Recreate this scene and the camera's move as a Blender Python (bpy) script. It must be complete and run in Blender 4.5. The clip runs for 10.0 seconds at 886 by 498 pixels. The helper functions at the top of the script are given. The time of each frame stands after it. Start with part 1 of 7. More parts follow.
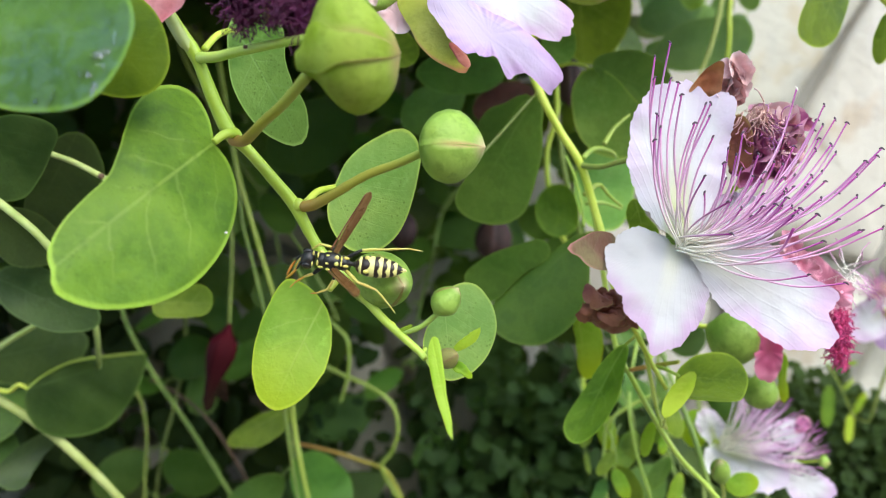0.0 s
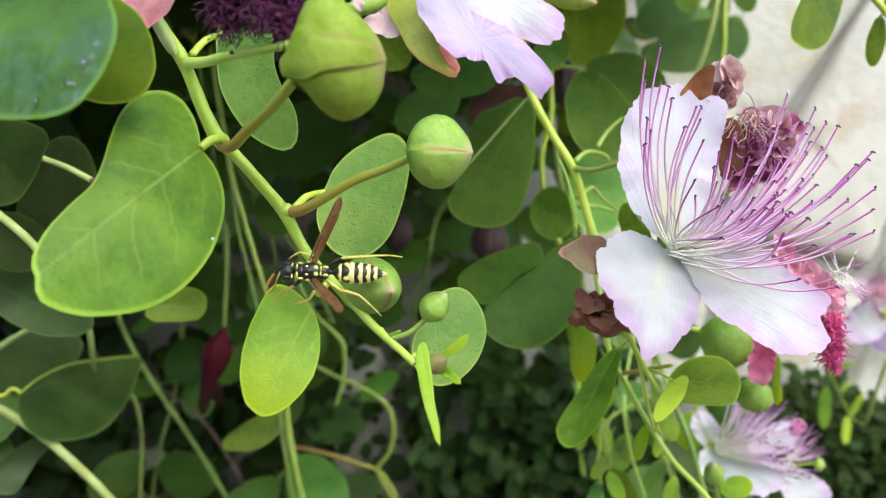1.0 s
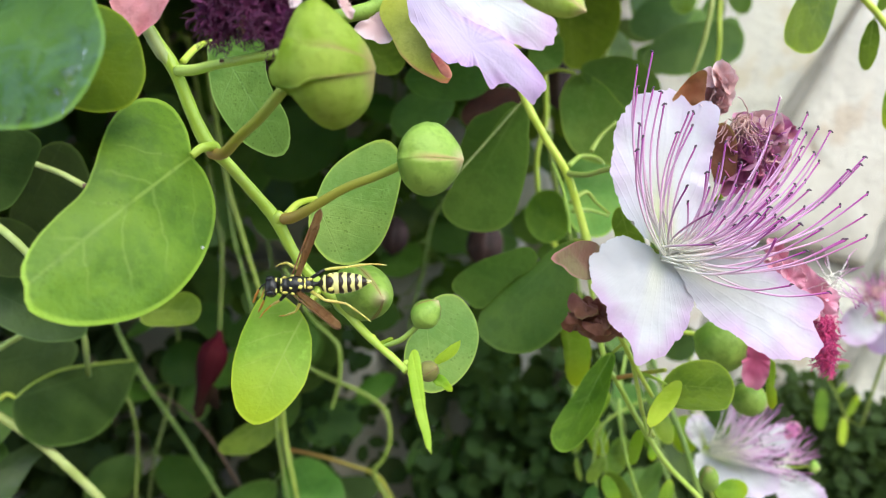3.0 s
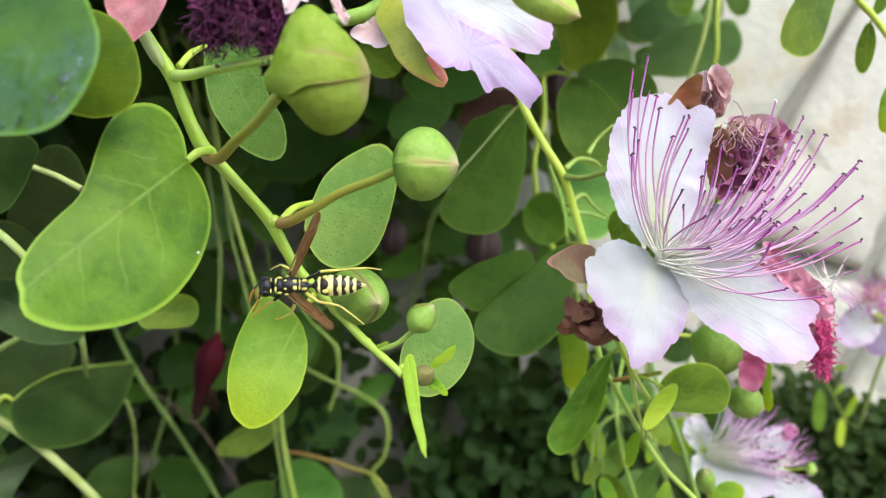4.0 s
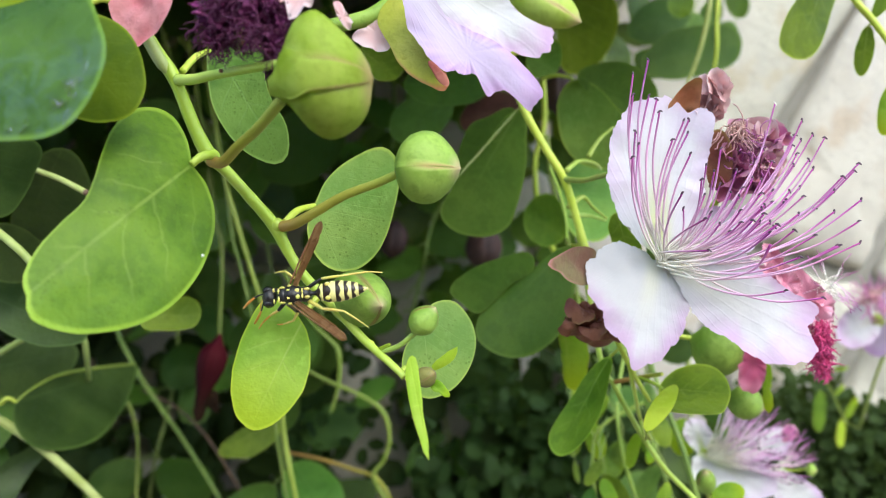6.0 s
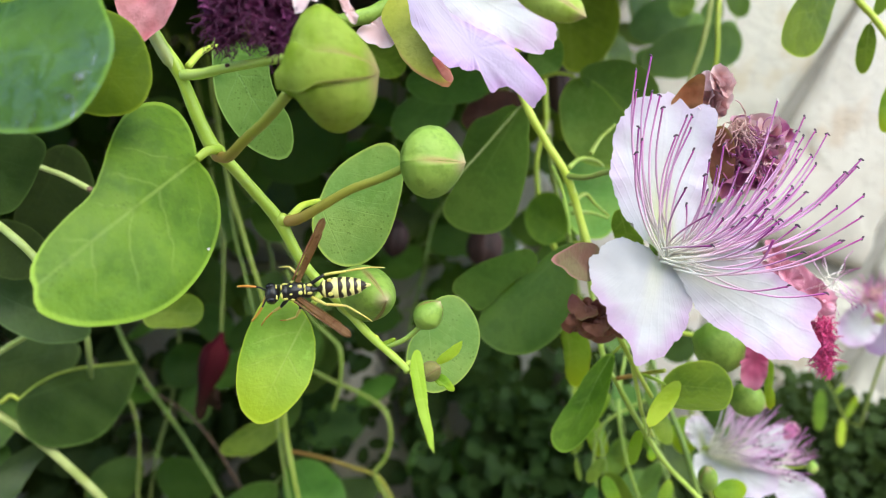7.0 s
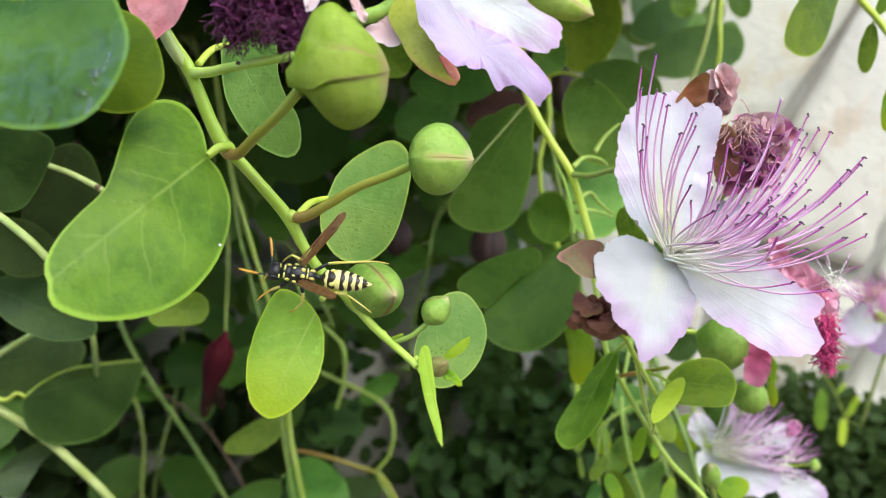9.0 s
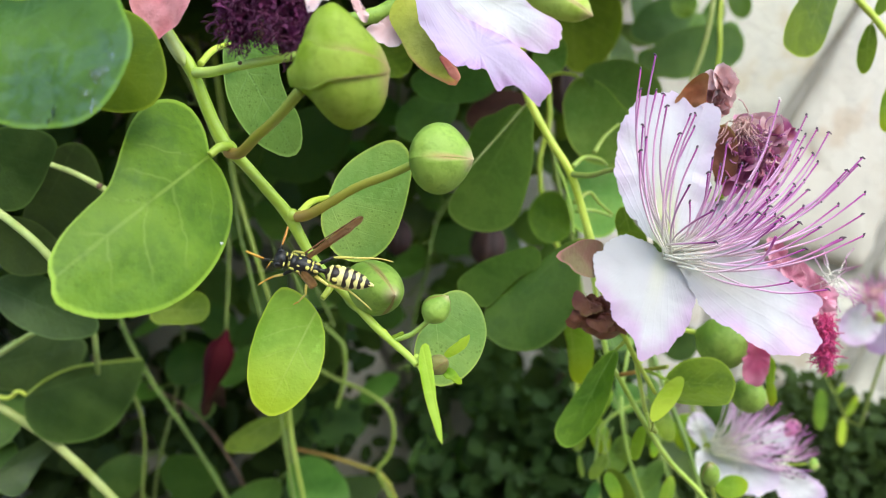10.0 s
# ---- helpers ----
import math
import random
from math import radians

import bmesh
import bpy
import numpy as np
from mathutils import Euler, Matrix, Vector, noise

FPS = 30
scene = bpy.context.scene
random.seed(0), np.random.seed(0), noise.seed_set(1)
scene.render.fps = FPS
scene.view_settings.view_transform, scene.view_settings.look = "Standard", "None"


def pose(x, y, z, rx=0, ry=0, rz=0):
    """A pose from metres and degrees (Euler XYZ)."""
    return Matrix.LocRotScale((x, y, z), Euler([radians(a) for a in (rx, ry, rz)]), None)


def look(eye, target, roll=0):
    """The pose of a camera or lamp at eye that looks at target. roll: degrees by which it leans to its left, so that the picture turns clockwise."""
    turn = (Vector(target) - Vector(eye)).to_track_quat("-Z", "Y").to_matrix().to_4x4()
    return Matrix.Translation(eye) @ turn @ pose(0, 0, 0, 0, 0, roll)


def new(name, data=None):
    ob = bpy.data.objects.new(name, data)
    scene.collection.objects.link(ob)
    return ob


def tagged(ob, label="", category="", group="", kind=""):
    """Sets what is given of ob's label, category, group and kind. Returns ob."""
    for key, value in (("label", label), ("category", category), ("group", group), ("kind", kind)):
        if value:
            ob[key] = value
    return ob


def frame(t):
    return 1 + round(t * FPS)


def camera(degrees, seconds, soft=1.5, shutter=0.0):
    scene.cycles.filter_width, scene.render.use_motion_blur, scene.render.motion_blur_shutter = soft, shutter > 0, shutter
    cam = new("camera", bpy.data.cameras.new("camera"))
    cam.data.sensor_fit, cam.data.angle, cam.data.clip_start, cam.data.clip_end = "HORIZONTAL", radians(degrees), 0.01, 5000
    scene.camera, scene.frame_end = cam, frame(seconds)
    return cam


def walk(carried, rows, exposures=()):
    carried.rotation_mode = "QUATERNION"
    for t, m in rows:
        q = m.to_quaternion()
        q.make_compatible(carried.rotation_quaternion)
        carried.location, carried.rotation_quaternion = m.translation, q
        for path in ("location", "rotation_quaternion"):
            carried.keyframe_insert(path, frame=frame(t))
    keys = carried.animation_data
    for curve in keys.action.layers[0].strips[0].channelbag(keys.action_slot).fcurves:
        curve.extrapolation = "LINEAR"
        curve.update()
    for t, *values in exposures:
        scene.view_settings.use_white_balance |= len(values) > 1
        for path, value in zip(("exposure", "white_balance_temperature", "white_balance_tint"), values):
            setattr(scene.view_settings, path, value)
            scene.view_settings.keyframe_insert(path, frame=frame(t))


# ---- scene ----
# Lengths below are in millimetres round a point 0.9 m above the ground, unless a name says metres.
# ---- camera ----
cam = camera(58, 10.0, soft=0.9)
cam.data.dof.use_dof = True
cam.data.dof.focus_distance = 0.136
cam.data.dof.aperture_fstop = 20.0
walk(cam, [
    (0.0, pose(-0.00363, -0.12948, 0.89703, 89.882, -0.296, 0.098)),
    (0.5, pose(-0.00265, -0.12915, 0.89748, 89.926, -0.242, 0.086)),
    (1.0, pose(-0.00182, -0.12917, 0.89778, 89.919, -0.190, 0.108)),
    (1.5, pose(-0.00117, -0.12885, 0.89786, 89.900, -0.167, 0.090)),
    (2.0, pose(-0.00086, -0.12894, 0.89800, 89.903, -0.116, 0.079)),
    (2.5, pose(-0.00088, -0.12902, 0.89835, 89.929, -0.072, 0.027)),
    (4.0, pose(-0.00010, -0.12935, 0.89954, 89.934, -0.055, -0.031)),
    (4.5, pose(0.00020, -0.12967, 0.89952, 89.996, -0.031, 0.003)),
    (5.0, pose(0.00024, -0.12967, 0.89966, 90.015, -0.023, 0.014)),
    (5.5, pose(0.00000, -0.13000, 0.90000, 90.000, 0.000, -0.000)),
    (7.0, pose(-0.00121, -0.13072, 0.89872, 90.113, -0.007, -0.072)),
    (7.5, pose(-0.00166, -0.13102, 0.89849, 90.106, -0.026, -0.108)),
    (8.0, pose(-0.00192, -0.13141, 0.89844, 90.126, -0.022, -0.092)),
    (8.5, pose(-0.00230, -0.13160, 0.89830, 90.134, -0.039, -0.094)),
    (9.0, pose(-0.00244, -0.13192, 0.89799, 90.183, -0.036, -0.075)),
    (9.5, pose(-0.00239, -0.13232, 0.89786, 90.190, -0.061, -0.058)),
    (10.0, pose(-0.00239, -0.13275, 0.89781, 90.185, -0.114, -0.045)),
], exposures=[(0.0, 1.22, 6600, 3), (10.0, 1.18, 6600, 3)])
# ---- world and sun ----
world = bpy.data.worlds.new("open_shade")
scene.world = world
world.use_nodes = True
sky = world.node_tree.nodes.new("ShaderNodeTexSky")
sky.sky_type = "NISHITA"
sky.sun_disc = False
sky.sun_elevation = radians(40)
sky.sun_rotation = radians(150)
world.node_tree.links.new(sky.outputs[0], world.node_tree.nodes["Background"].inputs[0])
world.node_tree.nodes["Background"].inputs[1].default_value = 0.24
sun_data = bpy.data.lights.new("sun", "SUN")
sun_data.energy = 1.6
sun_data.angle = radians(70)
sun_data.color = (1.0, 0.975, 0.94)
sun = new("sun", sun_data)
sun.matrix_world = look((0.55, -1.85, 2.5), (0, 0, 0.9))

MM = 0.001
LIFT = 0.9
rng = random.Random(7)


# ---- material helpers ----
def material(name, rough=0.5):
    m = bpy.data.materials.new(name)
    m.use_nodes = True
    b = m.node_tree.nodes["Principled BSDF"]
    b.inputs["Roughness"].default_value = rough
    return m, m.node_tree, b


def put(tree, socket, value):
    if isinstance(value, bpy.types.NodeSocket):
        tree.links.new(value, socket)
    elif value is not None:
        socket.default_value = (*value, 1) if isinstance(value, tuple) and len(value) == 3 and socket.type == "RGBA" else value


def mathn(tree, op, a, b=None):
    n = tree.nodes.new("ShaderNodeMath")
    n.operation = op
    put(tree, n.inputs[0], a)
    put(tree, n.inputs[1], b)
    return n.outputs[0]


def step(tree, value, lo, hi, out_lo=0.0, out_hi=1.0):
    n = tree.nodes.new("ShaderNodeMapRange")
    n.interpolation_type = "SMOOTHSTEP"
    put(tree, n.inputs["Value"], value)
    for key, v in (("From Min", lo), ("From Max", hi), ("To Min", out_lo), ("To Max", out_hi)):
        n.inputs[key].default_value = v
    return n.outputs["Result"]


def mix(tree, fac, a, b, blend="MIX"):
    n = tree.nodes.new("ShaderNodeMix")
    n.data_type = "RGBA"
    n.blend_type = blend
    put(tree, n.inputs["Factor"], fac)
    put(tree, n.inputs[6], a)
    put(tree, n.inputs[7], b)
    return n.outputs[2]


def coords(tree):
    return tree.nodes.new("ShaderNodeTexCoord").outputs["Object"]


def noisy(tree, scale, detail=3.0, rough=0.55, vector=None, distortion=0.0):
    n = tree.nodes.new("ShaderNodeTexNoise")
    n.inputs["Scale"].default_value = scale
    n.inputs["Detail"].default_value = detail
    n.inputs["Roughness"].default_value = rough
    n.inputs["Distortion"].default_value = distortion
    tree.links.new(vector or coords(tree), n.inputs["Vector"])
    return n.outputs["Fac"]


def cells(tree, scale, vector=None):
    n = tree.nodes.new("ShaderNodeTexVoronoi")
    n.inputs["Scale"].default_value = scale
    tree.links.new(vector or coords(tree), n.inputs["Vector"])
    return n.outputs["Distance"]


def bump(tree, bsdf, height, strength, distance):
    n = tree.nodes.new("ShaderNodeBump")
    n.inputs["Strength"].default_value = strength
    n.inputs["Distance"].default_value = distance
    tree.links.new(height, n.inputs["Height"])
    tree.links.new(n.outputs[0], bsdf.inputs["Normal"])


def layer(tree, name):
    n = tree.nodes.new("ShaderNodeUVMap")
    n.uv_map = name
    s = tree.nodes.new("ShaderNodeSeparateXYZ")
    tree.links.new(n.outputs[0], s.inputs[0])
    return s.outputs[0], s.outputs[1], n.outputs[0]


def own_tint(tree, colour, spread=0.15, hue=0.012):
    info = tree.nodes.new("ShaderNodeObjectInfo")
    n = tree.nodes.new("ShaderNodeHueSaturation")
    put(tree, n.inputs["Value"], step(tree, info.outputs["Random"], 0, 1, 1 - spread, 1 + spread))
    put(tree, n.inputs["Hue"], step(tree, mathn(tree, "FRACT", mathn(tree, "MULTIPLY", info.outputs["Random"], 7.3)), 0, 1, 0.5 - hue, 0.5 + hue))
    put(tree, n.inputs["Color"], colour)
    return n.outputs[0]


def thin(m, tree, bsdf, colour, share):
    """Lets part of the light through a thin leaf or petal."""
    t = tree.nodes.new("ShaderNodeBsdfTranslucent")
    put(tree, t.inputs[0], colour)
    s = tree.nodes.new("ShaderNodeMixShader")
    s.inputs[0].default_value = share
    tree.links.new(bsdf.outputs[0], s.inputs[1])
    tree.links.new(t.outputs[0], s.inputs[2])
    tree.links.new(s.outputs[0], tree.nodes["Material Output"].inputs["Surface"])


def leaf_material(name, dark, light, vein, edge, rough=0.42, through_share=0.25, vein_share=0.38, specks=0.35, spread=0.13, tip_tint=None, wet=False):
    m, t, b = material(name, rough)
    along, across, _ = layer(t, "blade")
    rim, seed, _ = layer(t, "rim")
    col = mix(t, step(t, noisy(t, 130, 4, 0.6), 0.38, 0.62), dark, light)
    col = mix(t, mathn(t, "MULTIPLY", step(t, noisy(t, 620, 4, 0.6), 0.46, 0.62), 0.55), col, light)
    big = noisy(t, 55, 3, 0.6)
    col = mix(t, mathn(t, "MULTIPLY", step(t, big, 0.42, 0.66), 0.5), col, mix(t, 0.5, light, edge))
    side = mathn(t, "ABSOLUTE", across)
    wobble = mathn(t, "MULTIPLY", noisy(t, 160, 2), 0.16)
    rib = mathn(t, "MULTIPLY", step(t, mathn(t, "ADD", side, mathn(t, "MULTIPLY", mathn(t, "SUBTRACT", noisy(t, 180, 2), 0.5), 0.012)), 0.002, 0.013, 1.0, 0.0), step(t, along, 0.0, 1.0, 1.0, 0.35))
    lateral = mathn(t, "ABSOLUTE", mathn(t, "SUBTRACT", mathn(t, "FRACT", mathn(t, "MULTIPLY", mathn(t, "ADD", mathn(t, "SUBTRACT", along, mathn(t, "MULTIPLY", side, 0.75)), wobble), 4.6)), 0.5))
    lateral = mathn(t, "MULTIPLY", step(t, lateral, 0.0, 0.075, 1.0, 0.0), step(t, rim, 0.5, 0.95, 0.5, 0.0))
    veins = mathn(t, "MAXIMUM", rib, lateral)
    col = mix(t, mathn(t, "MULTIPLY", veins, vein_share), col, vein)
    spot = mathn(t, "MULTIPLY", step(t, cells(t, 1300), 0.12, 0.36, 1.0, 0.0), step(t, noisy(t, 190, 2), 0.44, 0.6))
    col = mix(t, mathn(t, "MULTIPLY", spot, specks), col, tuple(c * 0.45 for c in dark))
    blotch = mathn(t, "MULTIPLY", step(t, noisy(t, 330, 5, 0.65), 0.6, 0.72), 0.35)
    col = mix(t, blotch, col, tuple(min(1.0, c * 1.5 + 0.03) for c in light))
    dent = mathn(t, "MULTIPLY", step(t, noisy(t, 240, 3, 0.5), 0.52, 0.66), 0.45)
    col = mix(t, dent, col, tuple(c * 0.8 for c in dark))
    if tip_tint:
        col = mix(t, mathn(t, "MULTIPLY", step(t, mathn(t, "ADD", along, mathn(t, "MULTIPLY", noisy(t, 90, 2), 0.2)), 0.55, 1.15), 0.85), col, tip_tint)
    worn = step(t, noisy(t, 45, 2), 0.3, 0.65, 0.45, 1.0)
    col = mix(t, mathn(t, "MULTIPLY", step(t, rim, 0.942, 0.978), worn), col, edge)
    col = own_tint(t, col, spread)
    put(t, b.inputs["Base Color"], col)
    put(t, b.inputs["Roughness"], step(t, noisy(t, 300, 3), 0.3, 0.7, rough - 0.08, rough + 0.12))
    b.inputs["Specular IOR Level"].default_value = 0.12 if rough > 0.55 else 0.2 if rough >= 0.5 else 0.32 if rough > 0.3 else 0.3
    h = mathn(t, "ADD", mathn(t, "MULTIPLY", noisy(t, 1500, 3), 0.5), mathn(t, "ADD", mathn(t, "MULTIPLY", veins, -0.18), mathn(t, "MULTIPLY", noisy(t, 220, 2), 1.4)))
    bump(t, b, h, 0.25 if wet else 0.55, 0.0005)
    if wet:
        film = mathn(t, "MULTIPLY", step(t, noisy(t, 300, 4, 0.6, None, 0.6), 0.46, 0.52), step(t, along, 0.5, 0.72))
        put(t, b.inputs["Coat Weight"], film)
        b.inputs["Coat Roughness"].default_value = 0.04
        n = t.nodes.new("ShaderNodeBump")
        n.inputs["Strength"].default_value = 0.6
        n.inputs["Distance"].default_value = 0.0008
        t.links.new(noisy(t, 500, 3), n.inputs["Height"])
        t.links.new(n.outputs[0], b.inputs["Coat Normal"])
    through_colour = mix(t, 0.55, col, (0.52, 0.73, 0.055))
    thin(m, t, b, through_colour, min(0.6, through_share * 1.35))
    return m


def skin_material(name, a, b2, rough=0.42, scale=160, fleck=None, fleck_share=0.3, spread=0.08, relief=0.25):
    m, t, b = material(name, rough)
    col = mix(t, step(t, noisy(t, scale, 4), 0.32, 0.68), a, b2)
    if fleck:
        col = mix(t, mathn(t, "MULTIPLY", step(t, noisy(t, scale * 5, 4), 0.56, 0.7), fleck_share), col, fleck)
    put(t, b.inputs["Base Color"], own_tint(t, col, spread))
    bump(t, b, noisy(t, scale * 9, 3), relief, 0.0002)
    return m


def sepal_material(name, a, b2, tip, edge, share=0.15):
    """Green bud scale that reddens towards its tip and along its seam."""
    m, t, b = material(name, 0.5)
    b.inputs["Specular IOR Level"].default_value = 0.3
    along, across, _ = layer(t, "blade")
    rim, seed, _ = layer(t, "rim")
    col = mix(t, step(t, noisy(t, 110, 4), 0.38, 0.62), a, b2)
    col = mix(t, mathn(t, "MULTIPLY", step(t, noisy(t, 620, 4), 0.48, 0.66), 0.4), col, tuple(c * 0.7 for c in a))
    col = mix(t, mathn(t, "MULTIPLY", step(t, along, 0.86, 1.0), 0.75), col, tip)
    col = mix(t, mathn(t, "MULTIPLY", mathn(t, "MULTIPLY", step(t, rim, 0.86, 1.0), step(t, along, 0.3, 0.8)), 0.75), col, edge)
    put(t, b.inputs["Base Color"], col)
    bump(t, b, mathn(t, "ADD", mathn(t, "MULTIPLY", noisy(t, 1300, 3), 0.3), noisy(t, 260, 3)), 0.4, 0.0008)
    thin(m, t, b, mix(t, 0.5, col, (0.4, 0.55, 0.05)), share)
    return m


def petal_material(name, middle, edge, heart, share=0.3, streak=0.25):
    m, t, b = material(name, 0.55)
    along, across, _ = layer(t, "blade")
    rim, seed, _ = layer(t, "rim")
    patch = mathn(t, "ADD", rim, mathn(t, "MULTIPLY", mathn(t, "SUBTRACT", noisy(t, 130, 3), 0.5), 0.9))
    col = mix(t, mathn(t, "MULTIPLY", step(t, patch, 0.45, 1.05), step(t, along, 0.15, 0.55)), middle, edge)
    fan = mathn(t, "DIVIDE", across, mathn(t, "ADD", mathn(t, "MAXIMUM", along, 0.02), 0.12))
    lines = mathn(t, "ABSOLUTE", mathn(t, "SUBTRACT", mathn(t, "FRACT", mathn(t, "ADD", mathn(t, "MULTIPLY", fan, 11.0), mathn(t, "MULTIPLY", noisy(t, 90, 2), 1.5))), 0.5))
    line = step(t, lines, 0.02, 0.16, 1.0, 0.0)
    col = mix(t, mathn(t, "MULTIPLY", line, streak * 0.3), col, edge)
    glow = mathn(t, "MULTIPLY", step(t, along, 0.05, 0.72, 1.0, 0.0), step(t, mathn(t, "ABSOLUTE", across), 0.015, 0.12, 1.0, 0.0))
    col = mix(t, mathn(t, "MULTIPLY", glow, 0.75), col, heart)
    put(t, b.inputs["Base Color"], col)
    b.inputs["Specular IOR Level"].default_value = 0.25
    h = mathn(t, "ADD", mathn(t, "MULTIPLY", line, 0.12), mathn(t, "MULTIPLY", noisy(t, 260, 3), 1.2))
    bump(t, b, h, 0.4, 0.0006)
    thin(m, t, b, mix(t, 0.5, col, middle), share)
    return m


def thread_material(name, root, mid, end, rough=0.45):
    """A colour that runs along a thread from its root to its end."""
    m, t, b = material(name, rough)
    along, across, _ = layer(t, "blade")
    along = mathn(t, "ADD", along, mathn(t, "MULTIPLY", mathn(t, "SUBTRACT", noisy(t, 60, 2), 0.5), 0.25))
    col = mix(t, step(t, along, 0.12, 0.62), root, mid)
    col = mix(t, step(t, along, 0.58, 1.0), col, end)
    put(t, b.inputs["Base Color"], own_tint(t, col, 0.15))
    thin(m, t, b, col, 0.2)
    return m


# ---- materials ----
LEAF = leaf_material("leaf_green", (0.096, 0.184, 0.012), (0.176, 0.29, 0.021), (0.4, 0.5, 0.1), (0.4, 0.54, 0.06), 0.44, 0.25, 0.65)
LEAF_PALE = leaf_material("leaf_pale_green", (0.165, 0.335, 0.065), (0.25, 0.43, 0.1), (0.44, 0.57, 0.16), (0.5, 0.64, 0.12), 0.5, 0.32, 0.35, 0.7)
LEAF_SAGE = leaf_material("leaf_sage_green", (0.115, 0.22, 0.04), (0.18, 0.305, 0.06), (0.3, 0.43, 0.14), (0.4, 0.55, 0.14), 0.48, 0.28, 0.5, 0.6)
LEAF_OLIVE = leaf_material("leaf_olive_green", (0.06, 0.12, 0.004), (0.098, 0.17, 0.006), (0.18, 0.26, 0.03), (0.24, 0.34, 0.02), 0.6, 0.22, 0.4, 0.2)
LEAF_MID = leaf_material("leaf_mid_green", (0.068, 0.165, 0.024), (0.115, 0.235, 0.036), (0.2, 0.33, 0.07), (0.2, 0.33, 0.06), 0.4, 0.28, 0.45, 0.5, 0.15)
# background leaves: base colour lowered to stand in for shade
LEAF_DARK = leaf_material("leaf_green_for_shade", (0.04, 0.098, 0.013), (0.07, 0.142, 0.023), (0.1, 0.18, 0.035), (0.13, 0.21, 0.035), 0.5, 0.24, 0.45, 0.45, 0.35)
# darker copy of the leaf: shade painted into the left branch's leaf colour
LEAF_SHADE = leaf_material("leaf_olive_shade_copy", (0.026, 0.056, 0.009), (0.05, 0.088, 0.017), (0.1, 0.16, 0.04), (0.12, 0.19, 0.04), 0.42, 0.18, 0.5, 0.6, 0.2)
LEAF_WET = leaf_material("leaf_glossy_green", (0.042, 0.1, 0.010), (0.07, 0.145, 0.018), (0.13, 0.22, 0.06), (0.2, 0.34, 0.03), 0.27, 0.24, 0.5, 0.1, wet=True)
LEAF_YOUNG = leaf_material("leaf_yellow_green", (0.26, 0.45, 0.04), (0.4, 0.6, 0.075), (0.56, 0.66, 0.14), (0.66, 0.74, 0.06), 0.42, 0.42, 0.75, 0.2, 0.1, (0.52, 0.62, 0.02))
LEAF_LIME = leaf_material("leaf_lime", (0.5, 0.7, 0.05), (0.6, 0.78, 0.09), (0.62, 0.76, 0.08), (0.66, 0.78, 0.08), 0.42, 0.4, 0.3, 0.05)
# tiny leaves: the deep shade by the wall is put into this colour
LEAF_DEEP_SHADE = leaf_material("leaf_tiny_deep_shade", (0.016, 0.036, 0.008), (0.03, 0.06, 0.013), (0.04, 0.07, 0.02), (0.05, 0.08, 0.02), 0.6, 0.08, 0.2, 0.2, 0.3)
LEAF_RED = leaf_material("leaf_dark_red", (0.05, 0.012, 0.012), (0.09, 0.022, 0.02), (0.1, 0.05, 0.03), (0.12, 0.07, 0.03), 0.55, 0.1)
STEM = skin_material("stem_lime", (0.42, 0.55, 0.045), (0.54, 0.66, 0.09), 0.42, 120, (0.5, 0.55, 0.2))
# brightened copy of the stem colour, making up for light lost to shadow
STEM_BRIGHT = skin_material("stem_bright_lime", (0.5, 0.66, 0.09), (0.62, 0.76, 0.15), 0.42, 120)
STEM_MID = skin_material("stem_green", (0.28, 0.4, 0.05), (0.38, 0.5, 0.09), 0.45, 120, (0.45, 0.45, 0.16))
STEM_PALE = skin_material("stem_pale", (0.34, 0.42, 0.1), (0.46, 0.54, 0.18), 0.5, 140, (0.5, 0.42, 0.2))
STEM_DULL = skin_material("stem_dull_green", (0.17, 0.26, 0.045), (0.27, 0.36, 0.07), 0.5, 100, (0.25, 0.16, 0.07))
STALK = thread_material("stalk_olive_brown", (0.42, 0.25, 0.06), (0.43, 0.4, 0.06), (0.4, 0.46, 0.07), 0.45)
DRY_DARK = skin_material("dry_dark_brown", (0.02, 0.012, 0.006), (0.035, 0.02, 0.01), 0.9, 200)
DRY_DARK.node_tree.nodes["Principled BSDF"].inputs["Specular IOR Level"].default_value = 0.1
BROWN = skin_material("dry_brown", (0.1, 0.055, 0.035), (0.2, 0.11, 0.07), 0.65, 200, (0.05, 0.025, 0.02))
SEPAL = sepal_material("bud_scale_green", (0.48, 0.63, 0.06), (0.62, 0.74, 0.15), (0.76, 0.54, 0.36), (0.68, 0.4, 0.25), 0.35)
SEPAL_OLIVE = sepal_material("bud_scale_olive", (0.2, 0.35, 0.045), (0.33, 0.49, 0.085), (0.64, 0.46, 0.3), (0.45, 0.25, 0.12))
SEPAL_RED = sepal_material("scale_dusky_red", (0.2, 0.1, 0.07), (0.21, 0.17, 0.08), (0.42, 0.16, 0.13), (0.5, 0.22, 0.2))
SEPAL_TWO = sepal_material("scale_green_and_red", (0.4, 0.42, 0.045), (0.5, 0.5, 0.075), (0.55, 0.2, 0.08), (0.5, 0.15, 0.1), 0.25)
PINK_SCALE = sepal_material("scale_pink", (0.6, 0.17, 0.2), (0.68, 0.28, 0.29), (0.6, 0.08, 0.12), (0.72, 0.3, 0.32), 0.25)
FRUIT_RED = thread_material("fruit_dark_red", (0.1, 0.009, 0.012), (0.05, 0.006, 0.008), (0.03, 0.014, 0.009), 0.6)
FRUIT_RED.node_tree.nodes["Principled BSDF"].inputs["Specular IOR Level"].default_value = 0.1
FRUIT_DARK = skin_material("fruit_dried_brown", (0.03, 0.013, 0.01), (0.06, 0.026, 0.02), 0.7, 160)
